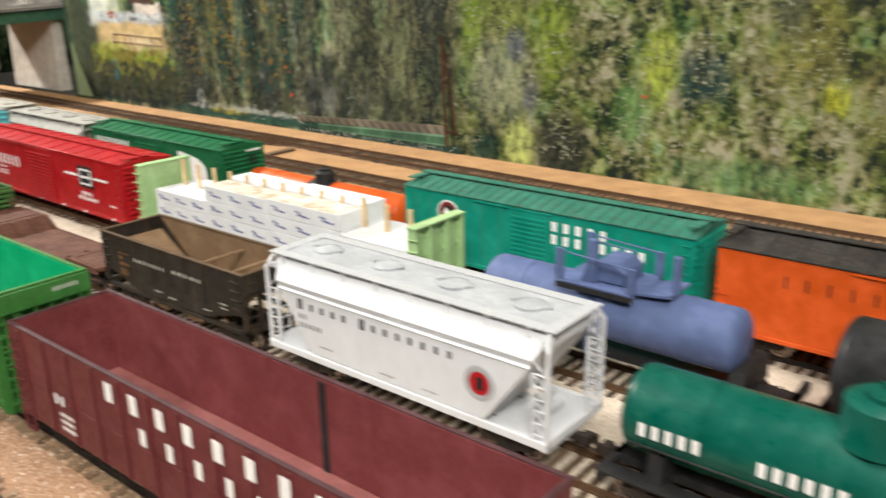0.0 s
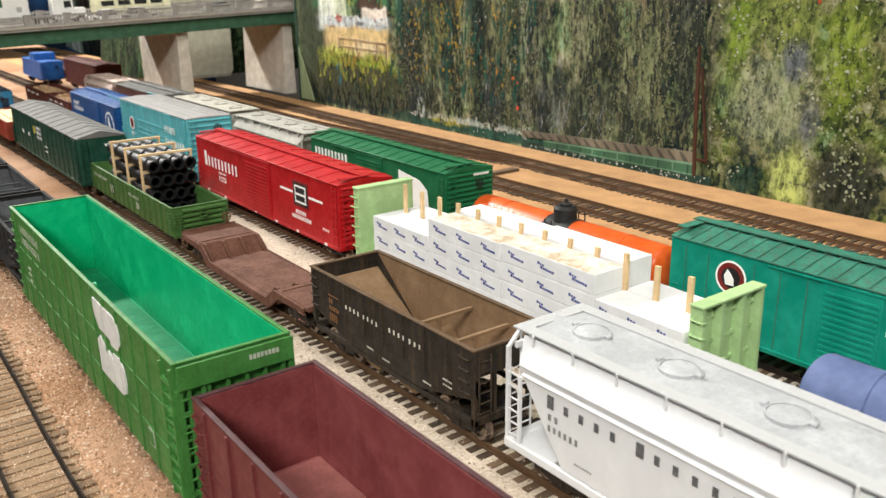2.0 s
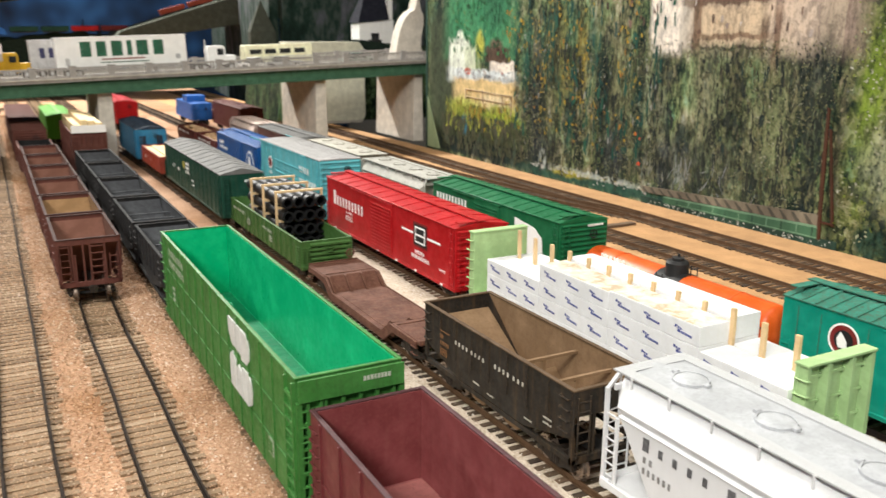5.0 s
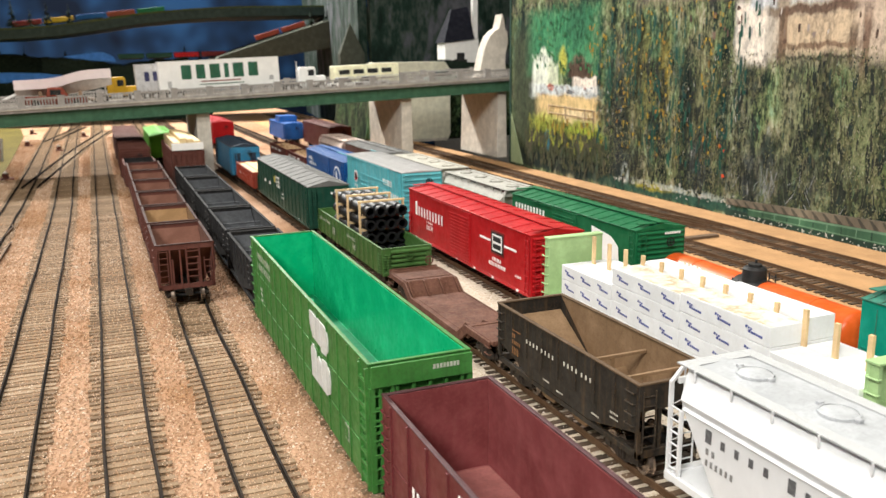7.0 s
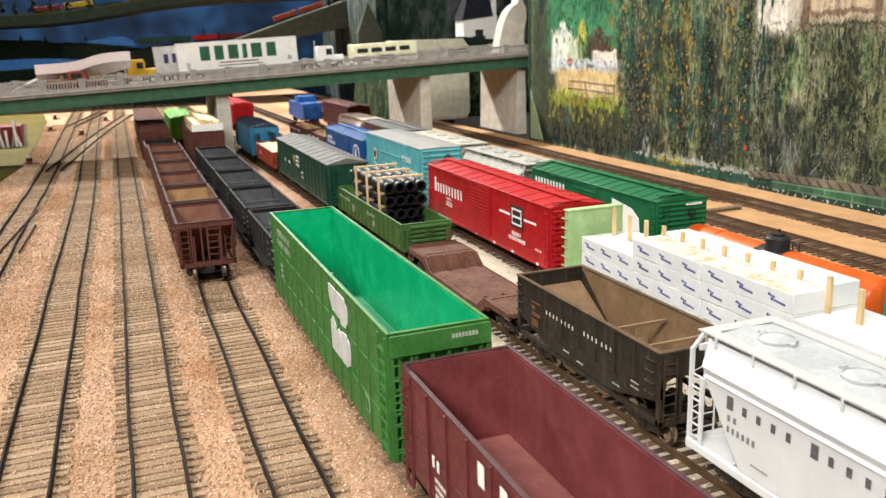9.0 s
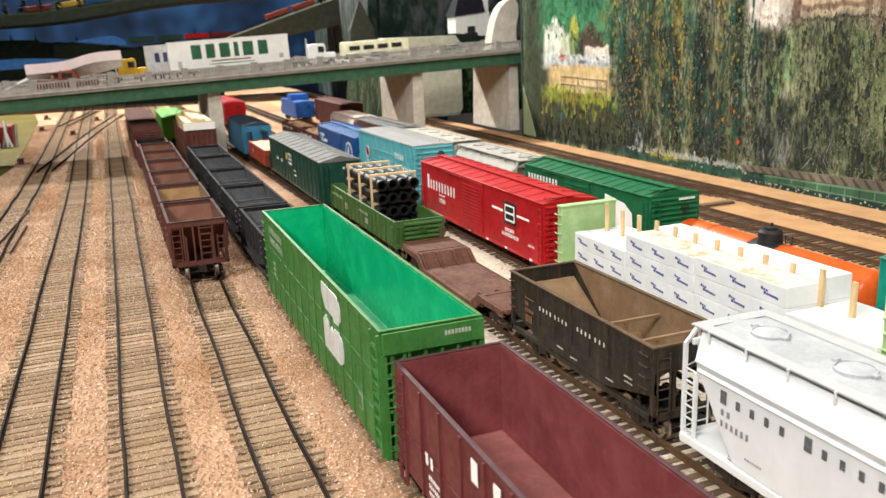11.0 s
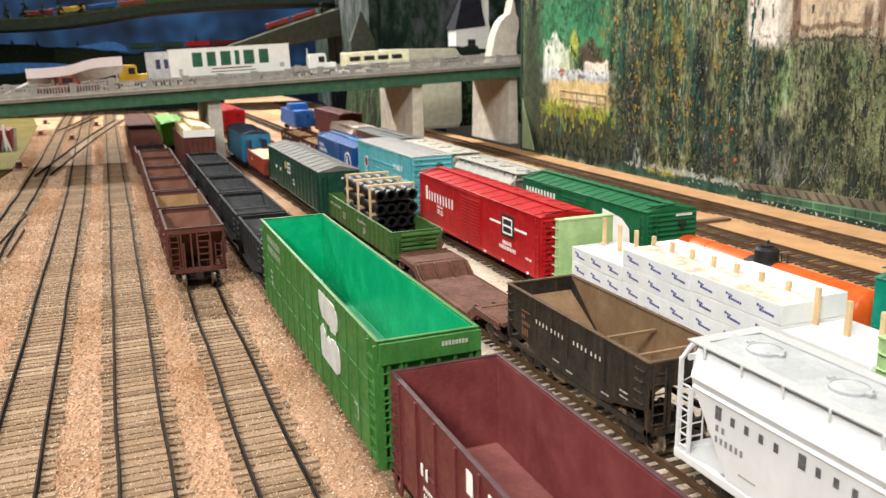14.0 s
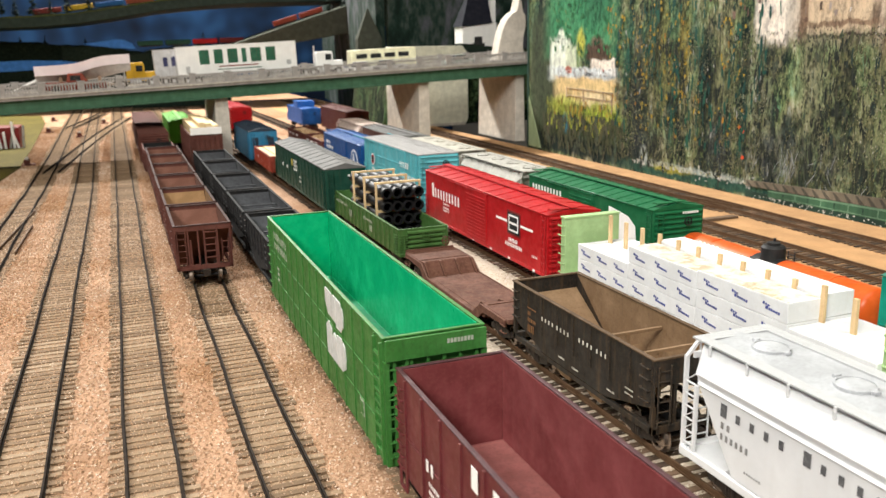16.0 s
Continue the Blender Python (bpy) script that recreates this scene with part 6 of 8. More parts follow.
setting("far_hill", hill, M_HILL, "dark green wooded hill", 0.3)
SHELF = ((-60, 19.6), (-40, 20.3), (-25, 20.9), (-16, 21.2), (-7, 21.9), (3, 23.3), (13, 24.9), (24, 26.0), (36, 26.8), (72, 27.6))


setting("upper_shelf", Geo().prism([(x, z - 0.2) for x, z in SHELF] + [(x, z + 2.1) for x, z in SHELF[::-1]], 236, 262), M_FASCIA, "dark green fascia of an upper layout deck", 0.1)
setting("shelf_grass", Geo().prism([(x, z + 2.1) for x, z in SHELF] + [(x, z + 2.5) for x, z in SHELF[::-1]], 235.9, 262), M_SHELFGRASS, "olive flock along the upper deck")
setting("far_embankment", Geo().hexa([(28, 226, 13), (72, 226, 20), (72, 246, 20), (28, 246, 13), (31, 226, 16.2), (72, 226, 29), (72, 246, 29), (31, 246, 16.2)]), M_EMBANK, "grey brown sloping embankment", 0.2)


def conifer(x, y, z, h, seed):
    rng = random.Random(seed)
    t = thing("conifer", x, y, z, "dark green model conifer on the far hill", "tree", "far conifers")
    part("trunk", Geo().cyl((0, 0, 0), (0, 0, h * 0.95), 0.14, 7, 0.03), M_TRUCK, t)
    g = Geo()
    for k in range(70):
        u = rng.random()
        r = (1 - u) * h * 0.28 + 0.1
        a = rng.uniform(0, 6.28)
        zz = h * (0.12 + 0.88 * u)
        p = Vector((math.cos(a), math.sin(a), 0))
        q = Vector((-p.y, p.x, 0)) * r * 0.3
        tip = p * r + Vector((0, 0, zz - r * 0.35))
        n = len(g.v)
        g.add([(0, 0, zz + 0.12), tuple(p * r * 0.6 + q + Vector((0, 0, zz - r * 0.2))), tuple(tip), tuple(p * r * 0.6 - q + Vector((0, 0, zz - r * 0.2)))], [(0, 1, 2, 3)])
    part("crown", g, M_HILL, t)


for k, (x, y, z, h) in enumerate(((-24, 238, 23.4, 6.5), (-21, 239, 23.5, 5), (-17, 238, 23.7, 7), (-13, 240, 23.9, 4.5), (-9, 238, 24.1, 6), (-4, 239, 24.7, 5), (24, 242, 14.5, 5), (28, 243, 14.5, 4), (-16, 252, 15.5, 4), (-22, 252, 15.0, 4.5), (-6, 248, 15.5, 3.0), (56, 228, 24, 5), (61, 229, 25, 6), (66, 228, 26, 5))):
    conifer(x, y, z, h, k)


def far_train(x0, y, z, mats, dx, dz, label):
    for k, m in enumerate(mats):
        c = thing("far_freight_car", x0 + dx * k, y, z + dz * k, label, "freight car", "far cars")
        c.rotation_euler = (0, -math.atan2(dz, dx), 0)
        part("body", Geo().box(-dx * 0.46, dx * 0.46, -0.8, 0.8, 0.3, 1.5), m, c, bevel=0.1)
        part("running_gear", Geo().box(-dx * 0.4, dx * 0.4, -0.6, 0.6, 0.0, 0.3), M_BLACK, c)


far_train(-14, 244, 24.3, (P_DKRED, P_YELLOW, P_BLUE, P_REDTRUCK, P_GREENBOX), 7.6, 0.85, "small bright freight car on the upper deck")
far_train(10, 238, 15.7, (P_DKGREEN, P_DKGREEN, P_RED, P_DKRED), 7.0, 0.15, "small freight car on the far hill")
far_train(44, 227, 20.8, (P_REDTRUCK, P_REDTRUCK), 7.0, 2.0, "small red freight car on the embankment")
cream = thing("mill_building", 57.0, 147, -0.36, "plain cream building wall beyond the bridge", "building")
part("wall", Geo().prism([(-9.5, 0), (4.6, 0), (5.3, 1.2), (5.3, 13.2), (4.3, 14.6), (-9.5, 14.6)], 0, 4.0), paint("cream_building", (0.66, 0.65, 0.52), 0.85, (0.55, 0.5, 0.38), 0.3, 0.25), cream, bevel=0.1)
part("plinth", Geo().box(-9.6, 4.5, -0.15, 0, 0, 0.5), M_CONC, cream)
house = thing("house", 66.2, 150, 12.4, "white house with a dark roof on the hillside", "building")
part("wall", Geo().prism([(-3.6, 2.2), (3.4, 1.4), (3.4, 6.0), (-3.6, 5.2)], 0, 4.0), M_WHITE, house)
part("footing", Geo().prism([(-3.7, 0), (3.5, 0), (3.5, 1.39), (-3.7, 2.19)], -0.1, 4.0), M_HILL, house, "dark hedge before the foot of the wall")
part("chimney", Geo().box(2.3, 3.3, 0.2, 1.2, 6.0, 13.5), M_WHITE, house)
part("roof", Geo().hexa([(-3.9, -0.3, 5.25), (2.4, -0.3, 5.9), (2.4, 4.3, 5.9), (-3.9, 4.3, 5.25), (-1.6, 1.5, 11.4), (1.8, 1.5, 12.0), (1.8, 2.5, 12.0), (-1.6, 2.5, 11.4)]), P_ROOFDARK, house)
for a, b, c, d in ((-1.8, 0.9, 0.2, 2.2), (-1.2, 0.4, 2.2, 3.4), (2.0, 2.6, 0.4, 1.6)):
    part("window", Geo().box(a, b, -0.05, 0.02, c, d), M_GLASSY, house)
tower = thing("tower", 50.5, 172, 9.0, "grey church tower with a pointed roof", "building")
part("wall", Geo().box(-2.6, 2.6, -1, 1, 0, 7.0), M_EMBANK, tower)
part("roof", Geo().hexa([(-2.6, -1, 7), (2.6, -1, 7), (2.6, 1, 7), (-2.6, 1, 7), (-0.1, -0.1, 13), (0.1, -0.1, 13), (0.1, 0.1, 13), (-0.1, 0.1, 13)]), M_EMBANK, tower)
setting("hillside_base", Geo().hexa([(47, 152, -0.4), (100, 152, -0.4), (100, 175.9, -0.4), (47, 175.9, -0.4), (49, 153, 12.0), (100, 149, 12.39), (100, 175.9, 13.4), (49, 175.9, 13.0)]), M_FARWOOD, "dark green hillside", 0.2)

# ---- the left edge of the layout ----
setting("grass_strip", Geo().prismz([(-60, 100), (-13.8, 104), (-12.3, 122), (-12.9, 150), (-14.6, 200), (-17, 225), (-60, 260)], -0.358, -0.2), M_GRASS, "yellow green flock grass along the edge", 0)
stub = thing("switch_stand", -12.1, 176, -0.36, "small brown switch stand in the ballast", "switch stand", "switch stands")
part("base", Geo().box(-0.8, 0.8, -0.4, 0.4, 0, 0.25), P_RUST, stub, bevel=0.05)
part("stand", Geo().cyl((-0.2, 0, 0.3), (-0.2, 0, 0.85), 0.4, 10), P_RUST, stub)
part("lamp", Geo().box(-0.45, 0.05, -0.25, 0.25, 0.85, 1.1), P_DIMWHITE, stub, "pale lamp", bevel=0.05)
for x, y in ((-11.4, 125), (-13.2, 207), (-6.2, 163), (-2.5, 193)):
    copy_thing(stub, pose(x * S, y * S, -0.0036))
# Made-up box and rods in place of an unclear pale and dark object.
unclear_heap = thing("crate", -18.2, 152, -0.36, "dark red box heaped with white and grey rods, a stand-in", "crate")
part("box", Geo().box(-6, 3.6, -3, 3, 0, 3.4), P_DKRED, unclear_heap, bevel=0.1)
for k in range(16):
    a, b = 0.63 * k - 5.4, 0.9 * math.sin(2.1 * k)
    part("rod", Geo().cyl((a, -3.4 - 0.1 * (k % 3), 0.05), (a + 0.8 * math.sin(1.7 * k), -3.15, 3.6 + b), 0.2, 8), M_WHITE if k % 3 else P_PALEGREY, unclear_heap)

def round_mark(car, mat, x, y, z, r, name="emblem", ring=None, mat_ring=None, label="round painted emblem"):
    part(name, Geo().cyl((x - 0.014, y, z), (x + 0.004, y, z), r, 28), mat, car, label)
    if ring:
        part("emblem_ring", Geo().lathe([(x - 0.02, ring), (x - 0.02, r + 0.002), (x + 0.004, r + 0.002), (x + 0.004, ring)], "x", 28, (0, y, z), True), mat_ring, car)


def plate(car, mat, x, y0, y1, z0, z1, name="painted_panel", out=0.012):
    return part(name, Geo().box(x - out, x + 0.004, y0, y1, z0, z1), mat, car)


# ---- row of open gondolas ----
ROW_A = "gondolas on the yard track"
mar = high_gondola("gondola", 9.98, 4.4, 24.12, 3.74, 1.0, 4.33, P_MAROON, P_MAROON_IN, "maroon high-side gondola, empty, with white bars of lettering", 13, (0.42,), ROW_A, floor_z=1.3, rib=0.035)
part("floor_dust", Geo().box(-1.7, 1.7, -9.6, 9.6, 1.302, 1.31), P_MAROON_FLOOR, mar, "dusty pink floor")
bars_side(mar, M_WHITE, -1.95, 3.65, 3.5, 8, 0.62, 0.6, 0.7)
bars_side(mar, M_WHITE, -1.95, 2.0, 2.6, 7, 0.55, 0.46, 0.86)
bars_side(mar, M_WHITE, -1.95, 7.0, 2.3, 2, 0.36, 0.26)
for z in (1.9, 1.65, 1.4):
    bars_side(mar, M_WHITE, -1.95, 6.8, z, 6, 0.13, 0.1)
for yy in (-9.4, 9.4):
    part("stirrup", Geo().rod([(-1.86, yy - 0.3, 1.1), (-1.86, yy - 0.28, 0.45), (-1.86, yy + 0.28, 0.45), (-1.86, yy + 0.3, 1.1)], 0.06, 6), P_MAROON, mar)
P_SCUFF = paint("scuffed_maroon_rail", (0.075, 0.03, 0.034), 0.6, (0.03, 0.02, 0.022), 0.6, 0.3, worn=(0.17, 0.1, 0.09), worn_amount=0.5)
for o in mar.children:
    if o.name.startswith(("top_rail", "end_rail")):
        o.data.materials[0] = P_SCUFF
part("inner_seam", Geo().box(1.66, 1.7, -1.85, -1.6, 1.3, 4.28), P_COAL, mar, "dark scuffed seam down the inner wall")
bn = high_gondola("gondola", 9.66, 24.8, 46.55, 3.55, 0.7, 5.1, P_BN, P_BN_IN, "long green woodchip gondola with bright green inside and a white emblem", 15, (0.3, 0.62), ROW_A, floor_z=1.4, rib=0.02)
for prof in (
    [(3.1, 4.3), (3.55, 3.85), (3.9, 3.85), (3.9, 4.85), (3.1, 4.85)],
    [(3.97, 3.85), (4.75, 3.8), (4.75, 4.85), (3.97, 4.85)],
    [(4.82, 3.65), (5.6, 3.7), (5.85, 3.95), (5.9, 4.4), (5.75, 4.7), (5.4, 4.85), (4.82, 4.85)],
    [(3.1, 2.1), (3.9, 2.1), (3.9, 3.3), (3.5, 3.55), (3.1, 3.3)],
    [(3.97, 2.1), (4.75, 2.1), (4.75, 3.1), (4.35, 3.3), (3.97, 3.0)],
    [(4.82, 2.1), (5.55, 2.1), (5.95, 2.3), (6.05, 2.75), (5.95, 3.2), (5.6, 3.42), (4.82, 3.35)],
):
    part("emblem_block", Geo().prismx([(-u, z - 0.05) for u, z in prof], -1.83, -1.78), P_EMBLEM, bn, "white emblem in plain blocks")
for z in (4.35, 3.8):
    bars_side(bn, P_FADED, -1.785, 8.9, z, 10, 0.34, 0.22, 0.14)
for z in (2.7, 2.4, 2.1):
    bars_side(bn, P_FADED, -1.785, 8.6, z, 5, 0.14, 0.1)
plate(bn, P_FADED, -1.785, -8.35, -7.85, 1.35, 1.95, "data_panel")
plate(bn, P_BN, -1.8, -8.28, -7.92, 1.42, 1.88, "data_panel_face")
bars_end(bn, P_FADED, 0.35, -11.13, 4.76, 8, 0.15, 0.085)
part("end_band", Geo().box(-1.75, 1.75, -11.13, -11.055, 4.4, 5.12), P_BN, bn, bevel=0.015)
part("ladder_post", Geo().box(-1.06, -0.96, -11.07, -10.88, 0.75, 4.38), P_BN, bn)
for xx in (-1.74, 1.66):
    part("corner_post", Geo().box(xx - 0.06, xx + 0.12, -11.07, -10.88, 0.75, 4.38), P_BN, bn)
rep("ladder_step", Geo().box(-0.31, 0.31, -0.09, 0.09, -0.04, 0.04), P_BN, bn, [(-1.37, -10.97, 1.15 + 0.42 * k) for k in range(8)])
rep("side_ladder_step", Geo().box(-0.06, 0.06, -0.36, 0.36, -0.035, 0.035), P_BN, bn, [(-1.83, -10.45, 1.15 + 0.42 * k) for k in range(9)])
rep("side_ladder_post", Geo().box(-0.06, 0.06, -0.045, 0.045, 0.75, 5.0), P_BN, bn, [(-1.83, yy, 0) for yy in (-10.83, -10.07)])
# Sheet over the floor whose darker green stands in for shade.
part("floor_shade", Geo().box(-1.58, 1.58, -10.85, 10.85, 1.402, 1.41), P_BN_FLOOR, bn, "green floor sheet darkened for the walls' shade")
part("inside_knob", Geo().cyl((-1.5, -1.5, 4.6), (-1.25, -1.5, 4.6), 0.16, 10), P_BN_IN, bn)
coal = open_hopper("hopper_car", 9.55, 47.0, 56.0, 3.3, 3.55, P_COAL, P_COAL_IN, "empty black hopper car, grimy inside", "black hopper cars", 8, 2, 3.4, drop=0.2)
for k in range(1, 5):
    copy_thing(coal, pose(9.5 * S, (51.5 + 9.7 * k) * S, 0))
load = high_gondola("gondola", 9.75, 99.6, 115.0, 3.6, 1.0, 4.9, P_RUST, P_RUST, "brown car with a white-ended load of cream lumber", 12, (), ROW_A)
for k in range(4):
    part("lumber_pack", Geo().box(-1.5 + 0.75 * k + 0.02, -0.75 + 0.75 * k - 0.02, -7.4, 7.4, 1.4, 5.75 + 0.12 * (k % 2) + (0.35 if k in (1, 2) else 0)), P_PALEWOOD, load, bevel=0.03)
part("white_end_board", Geo().box(-1.74, 1.74, -7.88, -7.78, 4.9, 5.7), M_WHITE, load)
P_LIME = paint("lime_green_car", (0.13, 0.45, 0.04), 0.45)
boxcar("boxcar", 9.1, 131, 150, 3.5, 1.0, 4.1, P_LIME, P_LIME, "lime green boxcar in the shade of the bridge", ROW_A, 0.3, 10, None)

# ---- row of ore cars ----
ore = open_hopper("ore_car", 4.83, 52.75, 60.0, 3.4, 3.75, P_RUST, P_RUST_IN, "brown ore car, empty, with ladders on its end", "brown ore cars", 6, 1, 2.9, braces=0, inset=1.3, drop=0.25, end_h=0.32, rim=P_RUST_RIM)
rep("end_post", Geo().box(-0.05, 0.05, -0.06, 0.04, 1.05, 3.72), P_RUST, ore, [(xx, -3.6, 0) for xx in (-0.9, -0.3, 0.07, 0.85)])
rep("end_rung", Geo().box(-0.38, 0.38, -0.04, 0.02, -0.035, 0.035), P_RUST, ore, [(0.46, -3.64, zz) for zz in (1.7, 2.1, 2.5, 2.9, 3.3)])
for k in (2, 3, 4, 5):
    copy_thing(ore, pose(4.75 * S, (56.375 + 7.95 * k) * S, 0))
open_hopper("ore_car", 4.8, 60.7, 67.95, 3.4, 3.75, P_RUST, P_TAN_IN, "brown ore car with a tan dusty inside", "brown ore cars", 6, 1, 2.9, braces=0, inset=1.3, drop=0.25, end_h=0.32, rim=P_RUST_RIM)
high_gondola("gondola", 4.6, 100.4, 108.9, 3.5, 1.0, 3.4, P_RUST, P_COAL, "dark brown low gondola in the shade of the bridge", 12, (), "far brown cars")
boxcar("boxcar", 4.3, 131.5, 154, 3.5, 1.0, 4.2, P_RUST, P_RUST, "brown boxcar with a flat brown roof", "far brown cars", 0.12, 12, None, board=False)
boxcar("boxcar", 4.4, 109.7, 130.5, 3.5, 1.0, 4.3, P_RUST, P_RUST, "brown boxcar with a flat brown roof", "far brown cars", 0.12, 12, None, board=False)

# ---- row of hoppers ----
ROW_B = "cars on the track with dark ties"
nph = open_hopper("hopper_car", 18.45, 22.75, 33.6, 3.35, 3.66, P_HOP, P_HOP_IN, "sooty black hopper car with brown dusty inside", ROW_B, 9, 2, 3.0, rib=0.016, brace_at=(-1.3, -3.4), rim=P_RIM)
bars_side(nph, P_DIMWHITE, -1.71, 2.6, 2.66, 8, 0.17, 0.13, 0.17, (4,))
bars_side(nph, P_DIMWHITE, -1.71, -0.5, 2.72, 7, 0.17, 0.13, 0.17, (4,))
for z, n in ((2.55, 2), (2.25, 5), (1.95, 4), (1.78, 4)):
    bars_side(nph, P_RUSTMARK, -1.71, 3.9, z, n, 0.17, 0.11, 0.05)
plate(nph, P_RUSTMARK, -1.708, 3.15, 3.95, 2.86, 2.9)
for y, z in ((1.1, 1.55), (0.0, 1.45), (-2.6, 1.55), (-3.8, 2.1), (-3.8, 1.9)):
    bars_side(nph, P_DIMWHITE, -1.71, y, z, 6, 0.06, 0.06)


def covered_hopper(name, x, y0, y1, W, zr, mat, label, row, hatches=4, mat_top=None):
    """Slope-sided covered hopper with open ladder frames at the ends and round hatches."""
    half, w = (y1 - y0) / 2, W / 2
    mt = mat_top or mat
    car = thing(name, x, (y0 + y1) / 2, 0, label, "covered hopper", row)
    h = half - 0.25
    k = zr / 5.0
    # body: straight lower side, ledge, inward upper side, flat roof; both ends cut back towards the foot
    rings = []
    for hx, z, cut in ((w * 0.72, 0.95, 2.6), (w - 0.04, 1.35, 2.2), (w - 0.04, 3.68 * k, 0.5), (w + 0.03, 3.74 * k, 0.48), (w - 0.1, 3.8 * k, 0.45), (w - 0.0, 4.02 * k, 0.36), (w - 0.46, 4.74 * k, 0.06), (w - 0.6, 4.88 * k, 0.0), (0.0, 5.0 * k, 0.0)):
        rings.append((hx, z, h - cut))
    vs, fs = [], []
    for hx, z, hy in rings[:-1]:
        vs += [(-hx, -hy, z), (hx, -hy, z), (hx, hy, z), (-hx, hy, z)]
    n = len(rings) - 1
    for j in range(n - 1):
        fs += [(4 * j + i, 4 * j + (i + 1) % 4, 4 * j + 4 + (i + 1) % 4, 4 * j + 4 + i) for i in range(4)]
    vs += [(0, -h, zr), (0, h, zr)]
    q = 4 * (n - 1)
    fs += [(0, 3, 2, 1), (q, q + 1, 4 * n), (q + 2, q + 3, 4 * n + 1), (q + 1, q + 2, 4 * n + 1, 4 * n), (q + 3, q, 4 * n, 4 * n + 1)]
    part("body", Geo().add(vs, fs), mat, car, bevel=0.02)
    part("roof_sheet", Geo().prism([(-w + 0.58, zr - 0.12), (w - 0.58, zr - 0.12), (w - 0.58, zr - 0.05), (0, zr + 0.03), (-w + 0.58, zr - 0.05)], -h, h), mt, car)
    for sx in (-1, 1):
        part("side_sill", Geo().box(*sorted((sx * (w + 0.02), sx * (w - 0.16))), -half, half, 1.05, 1.32), mat, car, bevel=0.02)
        part("running_board", Geo().box(*sorted((sx * (w - 0.74), sx * (w - 0.3))), -half, half, zr - 0.03, zr + 0.02), M_GRATING if mat_top else mt, car)
        g = Geo().box(-0.03, 0.03, -0.03, 0.03, -0.34, 0.02).box(*sorted((0.03, -sx * 0.3)), -0.03, 0.03, -0.04, 0.02)
        rep("board_bracket", g, mat, car, [(sx * (w - 0.27), -half + 0.9 + (2 * half - 1.8) * j / 7, zr - 0.01) for j in range(8)])
    for sy in (-1, 1):
        part("end_walk", Geo().box(-w + 0.742, w - 0.742, *sorted((sy * half, sy * (half - 0.5))), zr - 0.028, zr + 0.018), M_GRATING if mat_top else mt, car)
        part("end_sill", Geo().box(-w, w, *sorted((sy * half, sy * (half - 0.3))), 1.0, 1.36), mat, car, bevel=0.02)
        part("end_platform", Geo().box(-w + 0.18, w - 0.18, *sorted((sy * (half - 0.3), sy * (half - 2.0))), 1.22, 1.3), mat, car)
        for sx in (-1, 1):
            post = Geo().box(*sorted((sx * (w - 0.02), sx * (w - 0.14))), *sorted((sy * half, sy * (half - 0.12))), 1.3, 4.45 * k)
            post.hexa([(sx * (w - 0.14), sy * (half - 0.12), 4.4 * k), (sx * (w - 0.02), sy * (half - 0.12), 4.4 * k), (sx * (w - 0.02), sy * half, 4.4 * k), (sx * (w - 0.14), sy * half, 4.4 * k), (sx * (w - 0.44), sy * (half - 0.3), zr - 0.03), (sx * (w - 0.32), sy * (half - 0.3), zr - 0.03), (sx * (w - 0.32), sy * (half - 0.18), zr - 0.03), (sx * (w - 0.44), sy * (half - 0.18), zr - 0.03)])
            part("corner_post", post, mat, car)
            part("inner_post", Geo().box(*sorted((sx * (w - 0.02), sx * (w - 0.12))), *sorted((sy * (half - 0.55), sy * (half - 0.65))), 1.3, 3.6 * k), mat, car)
            lad = Geo()
            for j in range(6):
                zz = 1.5 + j * 0.42 * k
                lad.rod([(0, 0, zz), (0, sy * -0.5, zz + 0.0)], 0.035, 5)
                lad.rod([(0, 0, zz), (0, sy * -0.5, zz + 0.38 * k)], 0.022, 4)
            part("ladder", lad, mat, car, at=(sx * (w - 0.07), sy * (half - 0.07), 0))
        lad = ladder_geo(1.3, zr, 0.45, 8, axis="x")
        part("ladder", lad, mat, car, at=(0.9 * -sy, sy * (half + 0.02), 0))
        brace = Geo().hexa([(-w + 0.2, sy * (half - 0.2), 4.4 * k), (w - 0.2, sy * (half - 0.2), 4.4 * k), (w - 0.2, sy * (half - 0.3), 4.4 * k), (-w + 0.2, sy * (half - 0.3), 4.4 * k), (-w + 0.2, sy * (half - 0.2), 4.6 * k), (w - 0.2, sy * (half - 0.2), 4.6 * k), (w - 0.2, sy * (half - 0.3), 4.6 * k), (-w + 0.2, sy * (half - 0.3), 4.6 * k)])
        part("end_brace", brace, mat, car)
        part("air_tank", Geo().cyl((-0.6, sy * (half - 1.0), 1.6), (0.5, sy * (half - 1.0), 1.6), 0.28, 12), mat, car)
    for j in range(hatches):
        yy = -h + 2 * h * (j + 0.5) / hatches
        ht = part("hatch", Geo().lathe([(zr - 0.02, 0.5), (zr + 0.06, 0.5), (zr + 0.09, 0.44), (zr + 0.1, 0.05)], "z", 24, (0, yy, 0)), mt, car, "round roof hatch")
        part("hatch_ring", Geo().lathe([(zr, 0.57), (zr + 0.09, 0.57), (zr + 0.09, 0.51), (zr, 0.51)], "z", 24, (0, yy, 0), True), mt, ht)
        for e in (-1, 1):
            part("hatch_handle", Geo().box(-0.1, 0.1, *sorted((yy + e * 0.74, yy + e * 0.57)), zr + 0.02, zr + 0.13), mt, ht, bevel=0.02)
